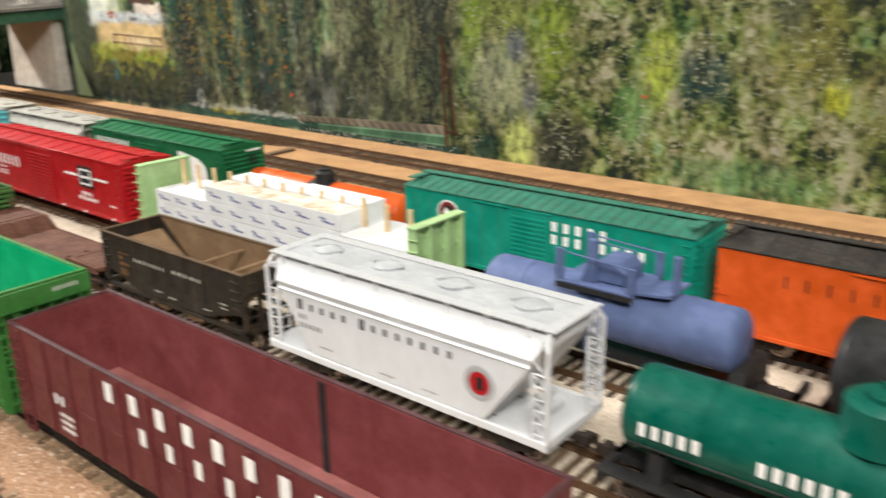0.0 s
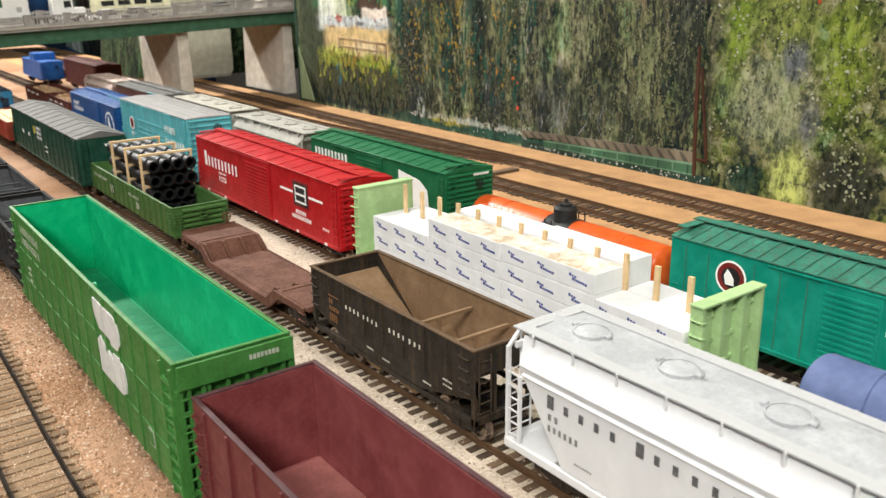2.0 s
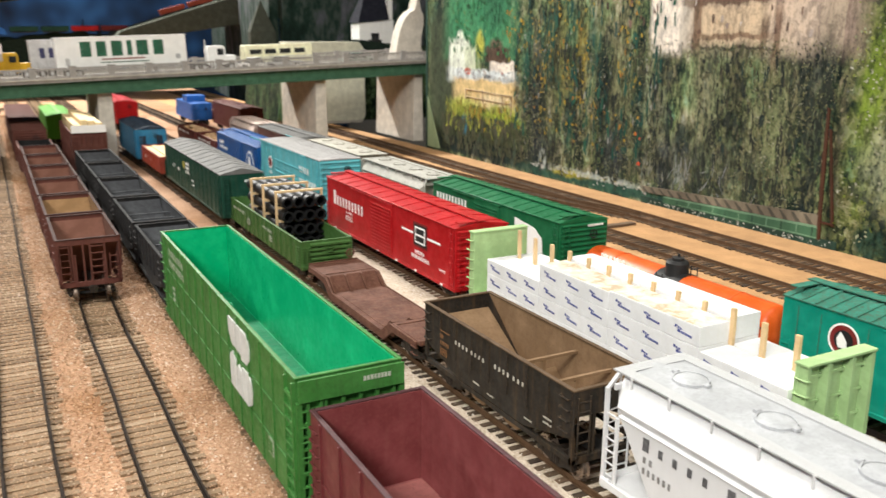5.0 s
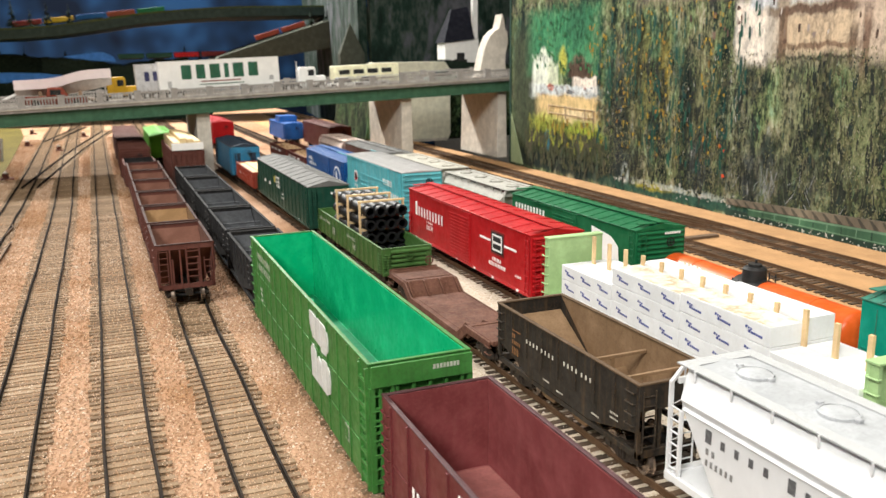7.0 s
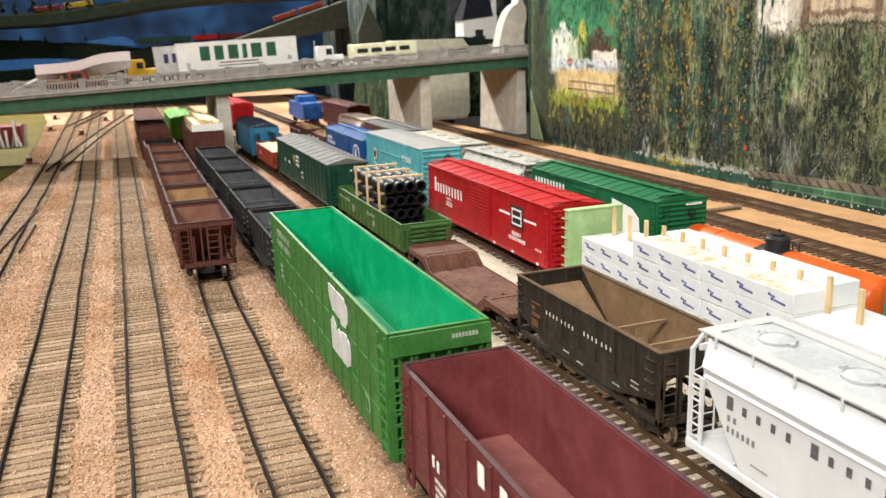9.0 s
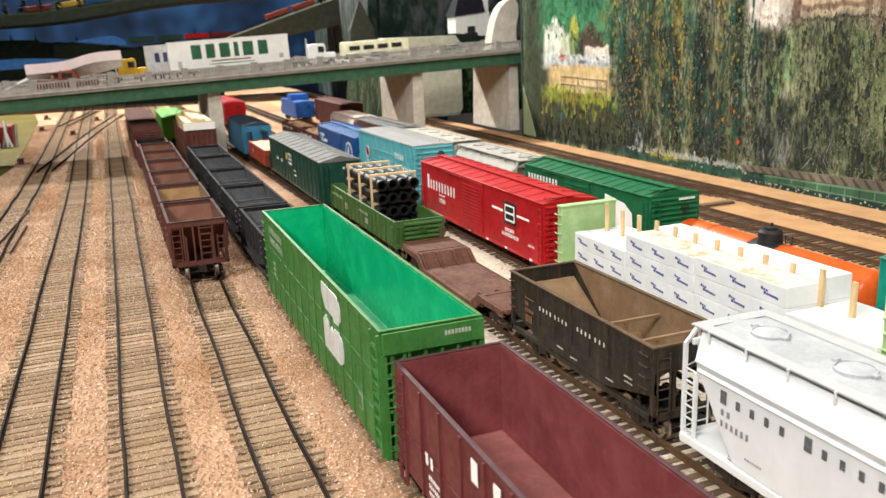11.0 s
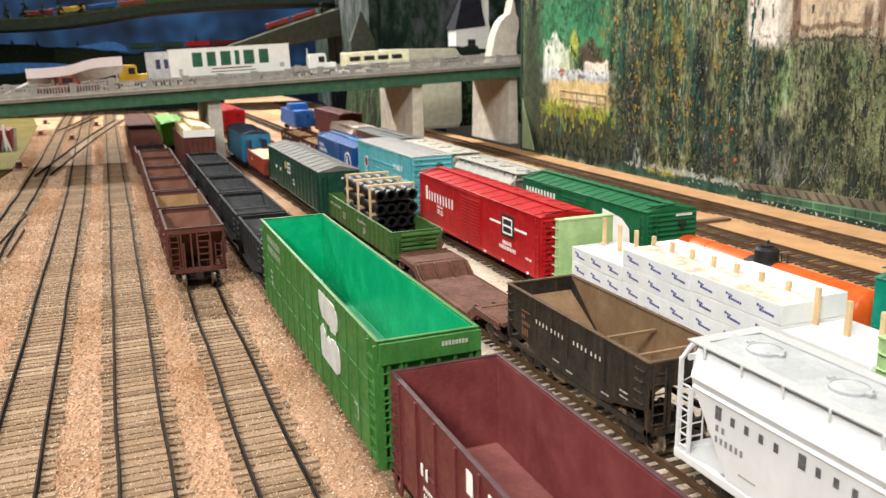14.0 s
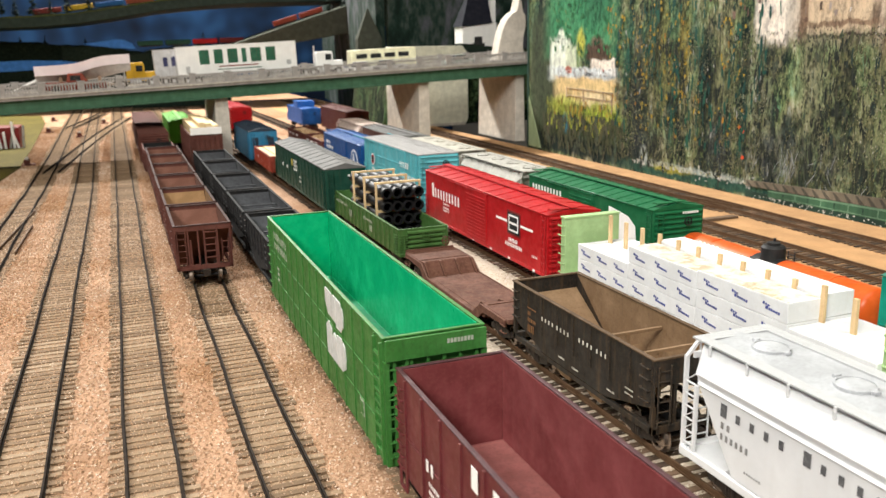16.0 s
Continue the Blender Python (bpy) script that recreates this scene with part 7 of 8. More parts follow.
        part("chute", Geo().hexa([(-0.5, yy - 0.4, 0.6), (0.5, yy - 0.4, 0.6), (0.5, yy + 0.4, 0.6), (-0.5, yy + 0.4, 0.6), (-w * 0.7, yy - 1.2, 1.0), (w * 0.7, yy - 1.2, 1.0), (w * 0.7, yy + 1.2, 1.0), (-w * 0.7, yy + 1.2, 1.0)]), mat, car)
    running_gear(car, half, 1.9)
    return car


P_INK = paint("grey_black_lettering", (0.085, 0.085, 0.09), 0.6, (0.4, 0.4, 0.4), 0.25, 0.1)
wh = covered_hopper("covered_hopper", 18.6, 8.15, 21.3, 3.55, 4.98, P_WHITECAR, "white covered hopper with grey running boards and black bars of lettering", ROW_B, 4, P_GREY_TOP)
bars_side(wh, P_INK, -1.745, 4.75, 3.1, 1, 0.42, 0.42)
bars_side(wh, P_INK, -1.745, 4.08, 3.14, 4, 0.27, 0.27, 0.31)
bars_side(wh, P_INK, -1.745, 1.45, 3.1, 1, 0.42, 0.42)
bars_side(wh, P_INK, -1.745, 0.85, 3.14, 7, 0.27, 0.27, 0.31)
bars_side(wh, P_GREYMARK, -1.745, 4.7, 2.72, 2, 0.2, 0.18)
bars_side(wh, P_GREYMARK, -1.745, 4.7, 2.36, 6, 0.2, 0.15)
for y, z in ((3.6, 1.75), (0.5, 1.6), (-1.5, 1.6)):
    bars_side(wh, P_GREYMARK, -1.745, y, z, 7, 0.06, 0.07)
round_mark(wh, P_RED, -1.75, -3.95, 2.62, 0.42, ring=0.62, mat_ring=P_RINGGREY, label="red round emblem in a grey ring")
plate(wh, M_BLACK, -1.775, -4.1, -3.85, 2.4, 2.85, "emblem_figure")

gt = tank_car("tank_car", 18.5, -7.7, 6.5, 1.35, 2.8, P_GREENTANK, "deep green tank car with white bars and a wide dome", ROW_B, dome_r=1.0, dome_h=1.0, walkway=False)
for z, n, y in ((2.6, 5, 5.9), (2.6, 6, 2.5)):
    bars_side(gt, M_WHITE, -1.37, y, z, n, 0.42, 0.3, 0.1)
part("side_handrail", Geo().rod([(-1.45, -6.2, 2.35), (-1.45, 6.2, 2.35)], 0.035), M_BLACK, gt)
part("side_step", Geo().box(-1.7, -1.1, -7.0, 7.0, 1.12, 1.2), M_BLACK, gt)


def depressed_flat(name, x, y0, y1, mat, label, row):
    half, w = (y1 - y0) / 2, 1.62
    car = thing(name, x, (y0 + y1) / 2, 0, label, "flat car", row)
    top, low = 1.55, 0.82
    for sy in (-1, 1):
        part("end_platform", Geo().box(-w, w, *sorted((sy * half, sy * (half - 3.1))), top - 0.2, top), mat, car, bevel=0.05)
        part("edge_lip", Geo().box(-w, w, *sorted((sy * half, sy * (half - 0.12))), top, top + 0.06), mat, car, bevel=0.02)
        part("platform_seam", Geo().box(-w + 0.1, w - 0.1, *sorted((sy * (half - 2.72), sy * (half - 2.66))), top, top + 0.04), mat, car)
        a, b = half - 3.1, half - 4.0
        part("ramp", Geo().hexa([(-w, sy * a, top - 0.2), (w, sy * a, top - 0.2), (w, sy * b, low - 0.2), (-w, sy * b, low - 0.2), (-w, sy * a, top - 0.01), (w, sy * a, top - 0.01), (w, sy * b, low), (-w, sy * b, low)]), mat, car)
        g = Geo().prismx([(0, 0), (sy * 1.15, 0.0), (sy * 1.15, top - low + 0.02), (sy * 0.85, top - low + 0.02)], -0.06, 0.06)
        rep("gusset", g, mat, car, [(xx, sy * (half - 4.25), low) for xx in (-1.5, -0.5, 0.5, 1.5)])
    part("well_deck", Geo().box(-w - 0.05, w + 0.05, -half + 3.98, half - 3.98, low - 0.25, low), mat, car, bevel=0.03)
    part("well_plate", Geo().box(-w + 0.25, w - 0.25, -half + 4.7, half - 4.7, low, low + 0.03), mat, car, bevel=0.01)
    for sx in (-1, 1):
        part("side_girder", Geo().prismx([(-half + 0.3, top - 0.3), (-half + 2.9, top - 0.42), (-half + 3.9, 0.42), (half - 3.9, 0.42), (half - 2.9, top - 0.42), (half - 0.3, top - 0.3), (half - 0.3, top - 0.04), (half - 3.2, top - 0.04), (half - 4.2, low + 0.04), (-half + 4.2, low + 0.04), (-half + 3.2, top - 0.04), (-half + 0.3, top - 0.04)], *sorted((sx * w, sx * (w + 0.1)))), mat, car, bevel=0.02)
        for sy in (-1, 1):
            part("grab_iron", grabs_geo(0.7, 1.4, 0.5, 2, 0.12 * sx), mat, car, at=(sx * w, sy * (half - 0.5), 0))
    running_gear(car, half, 1.7)
    part("brake_wheel", ME_BRAKE.mesh("brake_wheel", P_RUST), None, car, at=(1.1, half - 0.1, 1.98))
    part("brake_staff", Geo().rod([(1.1, half - 0.1, 1.5), (1.1, half - 0.1, 1.98)], 0.035), mat, car)
    return car


depressed_flat("depressed_flat_car", 18.45, 34.2, 49.4, P_FLATBROWN, "rusty brown flat car with a sunken middle, empty", ROW_B)

pipes = high_gondola("gondola", 18.35, 50.2, 66.9, 3.4, 1.0, 2.72, P_PIPEGREEN, P_PIPEGREEN, "dull green low gondola that carries black pipes", 15, (), ROW_B, rib=0.03, end_ribs=2)
bars_side(pipes, P_FADED, -1.78, 7.4, 2.15, 12, 0.2, 0.16, 0.1, (4, 8))
bars_side(pipes, P_FADED, -1.78, 3.5, 1.6, 2, 0.5, 0.3)
bars_side(pipes, P_FADED, -1.78, -0.5, 2.1, 8, 0.2, 0.16, 0.1, (3,))
bars_side(pipes, P_FADED, -1.78, -2.0, 1.5, 2, 0.4, 0.25)
for z in (1.3, 1.6, 1.9, 2.2, 2.5):
    part("end_corrugation", Geo().prismx([(-8.35, z - 0.13), (-8.5, z - 0.05), (-8.5, z + 0.05), (-8.35, z + 0.13)], -1.1, 1.5), P_PIPEGREEN, pipes)
part("brake_wheel", ME_BRAKE.mesh("brake_wheel", P_PIPEGREEN), None, pipes, at=(0.1, -8.62, 2.3))
stack = thing("pipe_stack", 18.5, 59.6, 1.12, "stack of black pipes held by pale wooden frames", "pipe load")
M_PIPE = paint("black_pipe", (0.004, 0.004, 0.005), 0.5, (0.012, 0.012, 0.012), 0.2, 0.1)
tube = Geo().lathe([(-4.75, 0.27), (-4.75, 0.385), (3.9, 0.385), (3.9, 0.27)], "y", 22, ring=True)
me_tube = tube.mesh("pipe", M_PIPE)
for i in range(4):
    for j in range(4):
        part("pipe", me_tube, None, stack, at=(-1.07 + 0.77 * i, 0, 0.4 + 0.93 * j))
for yy in (-3.6, -0.6, 2.4):
    part("frame_post", Geo().box(-1.58, -1.46, yy - 0.12, yy + 0.12, 0, 3.72), P_WOOD, stack, bevel=0.01)
    part("frame_post", Geo().box(1.64, 1.76, yy - 0.12, yy + 0.12, 0, 3.72), P_WOOD, stack, bevel=0.01)
    part("frame_beam", Geo().box(-1.62, 1.8, yy - 0.12, yy + 0.12, 3.722, 3.86), P_WOOD, stack, bevel=0.01)
    for j in range(1, 4):
        part("frame_batten", Geo().box(-1.457, 1.638, yy - 0.1, yy + 0.1, 0.93 * j - 0.155, 0.93 * j + 0.02), P_WOOD, stack)

dkg = boxcar("boxcar", 17.9, 68.0, 91.6, 3.5, 0.95, 4.35, P_DKGREEN, P_ROOFGREY, "dark green boxcar with a dusty grey roof and white bars", ROW_B, 0.5, 12, None, board=False, ribs=16, end="flat")
round_mark(dkg, P_YELLOWMARK, -1.8, 2.2, 3.35, 0.36)
for z in (3.5, 3.1, 2.7):
    bars_side(dkg, M_WHITE, -1.8, 1.4, z, 5, 0.26, 0.24, 0.1)
for y in (7.5, 5.2):
    bars_side(dkg, M_WHITE, -1.8, y, 2.5, 3, 0.3, 0.2, 0.1)
bars_end(dkg, M_WHITE, 0.2, -11.82, 3.7, 5, 0.16, 0.14)
for z in (2.3, 1.9):
    bars_side(dkg, M_WHITE, -1.8, -1.0, z, 6, 0.12, 0.1, 0.05)
rg = high_gondola("gondola", 17.4, 92.6, 104.0, 3.4, 1.0, 2.7, P_REDGON, P_REDGON, "red low gondola loaded with cream lumber", 10, (), ROW_B)
for k in range(4):
    part("lumber_pack", Geo().box(-1.5 + 0.75 * k + 0.02, -0.75 + 0.75 * k - 0.02, -5.4, 5.4, 1.2, 2.62 + 0.07 * (k % 2)), P_PALEWOOD, rg, bevel=0.03)
bars_side(rg, M_WHITE, -1.76, 2.5, 1.7, 2, 0.4, 0.4, 2.4)
cab = boxcar("caboose", 17.1, 105.6, 120, 3.4, 1.0, 4.3, P_CABOOSE, P_DKBLUE, "blue caboose with an end platform", ROW_B, 0.45, 8, None, board=False, end="flat")
for sx in (-0.95, 0.95):
    part("end_window", Geo().box(sx - 0.35, sx + 0.35, -7.26, -7.18, 2.4, 3.6), P_DKBLUE, cab)
part("end_door", Geo().box(-0.4, 0.4, -7.26, -7.18, 1.1, 3.7), P_CABOOSE, cab)
part("platform_rail", Geo().rod([(-1.6, -7.85, 1.0), (-1.6, -7.85, 2.2), (1.6, -7.85, 2.2), (1.6, -7.85, 1.0)], 0.05).rod([(-1.6, -7.85, 1.6), (1.6, -7.85, 1.6)], 0.04), P_CABOOSE, cab)

# ---- the long train ----
ROW_C = "cars of the long train"
TRAIN = 62.5
red = boxcar("boxcar", 24.8, TRAIN - 20.4, TRAIN, 3.5, 0.95, 4.55, P_RED, P_RED, "bright red boxcar with ribbed doors and white bars of lettering", ROW_C, 0.3, 13, (-1.7, 1.8), ribs=0)
bars_side(red, M_WHITE, -1.76, 8.75, 2.75, 1, 1.05, 0.6)
bars_side(red, M_WHITE, -1.76, 8.1, 2.75, 9, 0.72, 0.34, 0.24)
for z in (2.7, 2.4, 2.2):
    bars_side(red, M_WHITE, -1.76, 6.4, z - 0.25, 6, 0.15, 0.12, 0.1)
plate(red, P_DKRED, -1.755, -6.75, -4.85, 2.5, 4.05)
plate(red, M_BLACK, -1.762, -6.62, -4.98, 2.62, 3.92, "emblem_frame", 0.018)
plate(red, M_WHITE, -1.775, -6.48, -5.12, 2.75, 3.8, "emblem_field")
plate(red, M_BLACK, -1.785, -6.35, -5.25, 2.88, 3.2, "emblem_block")
plate(red, M_BLACK, -1.785, -6.35, -5.25, 3.35, 3.68, "emblem_block")
plate(red, M_WHITE, -1.758, -4.85, -3.2, 3.22, 3.36, "stripe")
plate(red, M_WHITE, -1.758, -8.4, -6.75, 3.22, 3.36, "stripe")
for z, n, y in ((2.05, 6, -5.1), (1.72, 11, -4.6)):
    bars_side(red, M_WHITE, -1.76, y, z, n, 0.24, 0.16, 0.06)
for y in (8.5, 5.5, 0.6, -2.4, -5.2, -8.6):
    plate(red, M_WHITE, -1.79, y - 0.14, y + 0.14, 0.88, 1.02, "poling_mark", 0.02)
bars_side(red, M_WHITE, -1.76, -8.3, 1.7, 4, 0.14, 0.12, 0.08)

ltb = boxcar("boxcar", 24.8, TRAIN + 1.7, TRAIN + 17.8, 3.5, 0.9, 5.55, P_LTBLUE, P_ROOFSILVER, "weathered sky blue boxcar with a streaked grey roof", ROW_C, 0.14, 22, (-4.6, 3.4), "panel", 12, board=False)
bars_side(ltb, M_WHITE, -1.84, -3.4, 4.1, 5, 0.5, 0.36, 0.14)
bars_side(ltb, M_WHITE, -1.84, -3.4, 3.1, 8, 0.5, 0.36, 0.16)
bars_side(ltb, M_WHITE, -1.84, -4.9, 2.2, 3, 0.3, 0.3, 0.15)
bars_side(ltb, M_WHITE, -1.84, 5.2, 2.8, 2, 0.26, 0.26, 0.2)
round_mark(ltb, P_RED, -1.82, 4.9, 3.8, 0.44, ring=0.56, mat_ring=M_WHITE)
round_mark(ltb, M_BLACK, -1.834, 4.9, 3.8, 0.26, "emblem_centre")
for z in (2.7, 3.6):
    plate(ltb, P_LTBLUE, -1.82, -4.5, 3.3, z, z + 0.07, "door_bar", 0.03)

blu = boxcar("boxcar", 24.8, TRAIN + 19.2, TRAIN + 35.4, 3.5, 0.95, 4.5, P_BLUE, P_BLUE, "deep blue boxcar with a white ring emblem", ROW_C, 0.3, 14, (-2.4, 0.4))
round_mark(blu, M_WHITE, -1.755, -5.4, 2.6, 1.32, ring=1.2, mat_ring=M_WHITE)
round_mark(blu, P_BLUE, -1.77, -5.4, 2.6, 1.14, "emblem_field")
part("emblem_figure", Geo().prismx([(-5.75, 1.75), (-4.95, 1.75), (-5.1, 2.5), (-4.95, 2.9), (-5.15, 3.4), (-5.45, 3.5), (-5.5, 3.0), (-5.85, 2.3)], -1.79, -1.772), M_WHITE, blu, "plain white shape in the ring")
bars_side(blu, M_WHITE, -1.76, 6.9, 3.5, 5, 0.36, 0.3, 0.14)
bars_side(blu, M_WHITE, -1.76, 6.9, 2.95, 8, 0.36, 0.3, 0.14)
for z in (2.3, 2.1, 1.9, 1.7):
    bars_side(blu, M_WHITE, -1.76, 6.7, z, 6, 0.12, 0.1, 0.08)


def gravel_hopper(y0, y1, label):
    car = open_hopper("hopper_car", 24.7, y0, y1, 3.4, 3.3, P_OXIDE, P_OXIDE, label, ROW_C, 8, 2, 2.4)
    rng = random.Random(int(y0))
    g = Geo()
    half = (y1 - y0) / 2
    for k in range(420):
        x, y = rng.uniform(-1.5, 1.5), rng.uniform(-half + 0.3, half - 0.3)
        z = 2.75 + 0.5 * math.cos(x) * (0.6 + 0.4 * math.cos(y * 1.4))
        r = rng.uniform(0.08, 0.17)
        g.lathe([(z - r, 0.05), (z - r * 0.3, r), (z + r * 0.6, r * 0.7), (z + r * 0.7, 0.02)], "z", 5, (x, y, 0))
    g.box(-1.6, 1.6, -half + 0.3, half - 0.3, 2.2, 2.9)
    tagged(part("gravel_load", g, P_GRAVEL, car, "tan gravel heaped in the car"), kind="stuff")
    for n, y in ((4, half - 1.2), (5, half - 3.4), (4, half - 6.0)):
        bars_side(car, M_WHITE, -1.78, y, 2.75, n, 0.24, 0.24, 0.1)
    return car


gravel_hopper(TRAIN + 36.2, TRAIN + 46.0, "oxide red hopper car heaped with tan gravel")
gravel_hopper(TRAIN + 46.8, TRAIN + 57.6, "oxide red hopper car heaped with tan gravel")

# bulkhead flat with wrapped lumber
LUM0, LUM1 = 18.75, 40.6
bulk = thing("bulkhead_flat_car", 24.8, (LUM0 + LUM1) / 2, 0, "pale green bulkhead flat car", "flat car", ROW_C)
hb = (LUM1 - LUM0) / 2
part("deck", Geo().box(-1.7, 1.7, -hb, hb, 1.0, 1.3), P_PALEGREEN, bulk, bevel=0.03)
part("side_sill", Geo().box(-1.74, 1.74, -hb + 1, hb - 1, 0.75, 1.02), P_PALEGREEN, bulk, bevel=0.03)
for sy in (-1, 1):
    bh = part("bulkhead", Geo().box(-1.72, 1.72, *sorted((sy * (hb - 0.55), sy * (hb - 0.42))), 1.3, 4.75), P_PALEGREEN, bulk, bevel=0.02)
    g = Geo().prismx([(0, 0), (sy * 0.42, 0.0), (sy * 0.36, 3.5), (0, 3.5)], -0.08, 0.08)
    rep("bulkhead_post", g, P_PALEGREEN, bh, [(xx, sy * (hb - 0.42), 1.3) for xx in (-1.62, -0.6, 0.6, 1.62)])
    rep("bulkhead_stile", Geo().box(-0.28, 0.28, *sorted((0.002 * sy, 0.1 * sy)), 0, 3.5), P_PALEGREEN, bh, [(xx, sy * (hb - 0.42), 1.3) for xx in (-1.1, 0.0, 1.1)])
    for zz in (1.5, 2.4, 3.3, 4.2):
        part("bulkhead_rail", Geo().box(-1.54, 1.54, *sorted((sy * (hb - 0.418), sy * (hb - 0.3))), zz, zz + 0.1), P_PALEGREEN, bh)
    part("bulkhead_cap", Geo().box(-1.76, 1.76, *sorted((sy * (hb - 0.58), sy * (hb - 0.02))), 4.752, 4.85), P_PALEGREEN, bh, bevel=0.02)
    part("ladder", grabs_geo(1.4, 4.6, 0.5, 6, -0.12), P_PALEGREEN, bh, at=(-1.72, sy * (hb - 0.2), 0))
running_gear(bulk, hb)
lumber = thing("lumber_load", 24.8, (LUM0 + LUM1) / 2, 1.302, "white-wrapped lumber packs with blue marks, held by pine stakes", "lumber load")
packs = [(-10.1, -6.1, 3, 0.8), (-6.06, -0.8, 4, 0.83), (-0.76, 4.4, 4, 0.81), (4.44, 9.2, 3, 0.78)]
for ya, yb, n, h in packs:
    for side in (-1, 1):
        for j in range(n):
            a, b = (-1.6, -0.02) if side < 0 else (0.02, 1.6)
            top = h * (j + 1) - 0.015
            if j == n - 1 and n == 4 and side > 0:
                top += 0.14
            pk = part("lumber_pack", Geo().box(a, b, ya, yb, h * j, top), P_LUMBER, lumber, bevel=0.025)
            if side < 0:
                for k in range(3):
                    yy, zz = yb - (yb - ya) * (k + 0.5) / 3, h * j + h * 0.42
                    mk = Geo()
                    for c, u, w2, z2, h2 in ((0, 0.44, 0.1, 0.1, 0.11), (0, 0.3, 0.08, 0.09, 0.08), (0, 0.18, 0.1, 0.07, 0.08), (1, 0.28, 0.12, -0.06, 0.12), (1, 0.12, 0.09, -0.07, 0.09), (1, 0.0, 0.1, -0.08, 0.09), (1, -0.13, 0.09, -0.09, 0.09), (1, -0.25, 0.1, -0.1, 0.09), (1, -0.38, 0.09, -0.12, 0.1)):
                        mk.hexa([(-1.612, yy + u - w2, zz + z2), (-1.598, yy + u - w2, zz + z2), (-1.598, yy + u, zz + z2 + 0.02), (-1.612, yy + u, zz + z2 + 0.02), (-1.612, yy + u - w2 - 0.03, zz + z2 + h2), (-1.598, yy + u - w2 - 0.03, zz + z2 + h2), (-1.598, yy + u - 0.03, zz + z2 + h2 + 0.02), (-1.612, yy + u - 0.03, zz + z2 + h2 + 0.02)])
                    tagged(part("wrap_mark", mk, P_BLUEMARK, pk), kind="stuff")
P_DUSTTOP = grainy("dusty_wrap_top", [(0.36, (0.72, 0.7, 0.66)), (0.5, (0.62, 0.56, 0.47)), (0.62, (0.42, 0.33, 0.22)), (0.75, (0.6, 0.54, 0.45))], 95, 0.8, 5, 0.1, 0.0001)
for ya, yb, n, h in packs[1:3]:
    part("dusty_top_sheet", Geo().box(-1.58, -0.05, ya + 0.03, yb - 0.03, h * n - 0.016, h * n - 0.008), P_DUSTTOP, lumber, "brown dust on the white wrap")
for k in range(13):
    yy = 8.55 - 1.47 * k
    part("stake", Geo().box(-0.07, 0.07, yy - 0.1, yy + 0.1, 2.0, 3.72 + (0.12 if k in (0, 10) else 0.0)), P_WOOD, lumber)

sl = tank_car("tank_car", 24.8, 3.0, 17.8, 1.2, 2.72, P_SLATE, "slate blue tank car with a railed dome platform", ROW_C, dome_r=0.6, dome_h=0.45, walkway=False, short=1.9)
part("dome_platform", Geo().box(-1.3, 1.3, -1.6, 1.6, 3.9, 4.0), P_SLATE, sl, bevel=0.02)
rep("platform_skirt", Geo().box(-0.04, 0.04, -1.6, 1.6, 3.7, 3.9), M_BLACK, sl, [(-1.3, 0, 0), (1.3, 0, 0)], "dark edge under the platform")
part("dome_housing", Geo().prismx([(-1.0, 4.0), (0.5, 4.0), (0.5, 4.55), (0.2, 4.85), (-0.6, 4.85), (-1.0, 4.55)], -0.7, 0.9), P_SLATE, sl, bevel=0.08)
for sx in (-1.22, 1.22):
    for yy, zt in ((-1.5, 5.0), (1.5, 5.25)):
        part("platform_post", Geo().box(sx - 0.06, sx + 0.06, yy - 0.16, yy + 0.16, 4.0, zt), P_SLATE, sl, bevel=0.02)
    part("platform_rail", Geo().rod([(sx, -1.5, 4.95), (sx, 1.5, 5.15)], 0.035), P_SLATE, sl)
part("vent_post", Geo().prismx([(0.1, 4.0), (0.75, 4.0), (0.5, 4.6), (0.45, 5.7), (0.15, 5.7), (0.1, 4.6)], -0.95, -0.65), P_SLATE, sl, bevel=0.03)
part("ladder_bracket", Geo().hexa([(-0.9, -2.9, 4.05), (0.9, -2.9, 4.05), (0.9, -1.6, 3.9), (-0.9, -1.6, 3.9), (-0.9, -2.9, 4.15), (0.9, -2.9, 4.15), (0.9, -1.6, 4.0), (-0.9, -1.6, 4.0)]), P_SLATE, sl)
part("bent_arm", Geo().box(-0.5, -0.2, -3.0, -2.75, 4.1, 5.5), P_SLATE, sl, bevel=0.03)
part("platform_rail", Geo().rod([(-0.8, 0.3, 5.65), (-0.8, -1.5, 5.55), (-0.8, -1.5, 4.0)], 0.03), P_SLATE, sl)
part("ladder", ladder_geo(1.2, 3.6, 0.5, 6), P_SLATE, sl, at=(-1.3, 0, 0))
bt = tank_car("tank_car", 24.8, -15.2, 2.3, 1.68, 2.9, P_BLACKTANK, "long plain black tank car with a low dome", ROW_C, dome_r=0.5, dome_h=0.3, walkway=False)
part("dome_platform", Geo().box(-1.1, 1.1, -1.3, 1.3, 4.62, 4.7), P_BLACKTANK, bt)
part("platform_rail", Geo().rod([(-1.1, -1.3, 4.5), (-1.1, -1.3, 5.0), (-1.1, 1.3, 5.0), (-1.1, 1.3, 4.5)], 0.04).rod([(1.1, -1.3, 4.5), (1.1, -1.3, 5.0), (1.1, 1.3, 5.0), (1.1, 1.3, 4.5)], 0.04), P_BLACKTANK, bt)

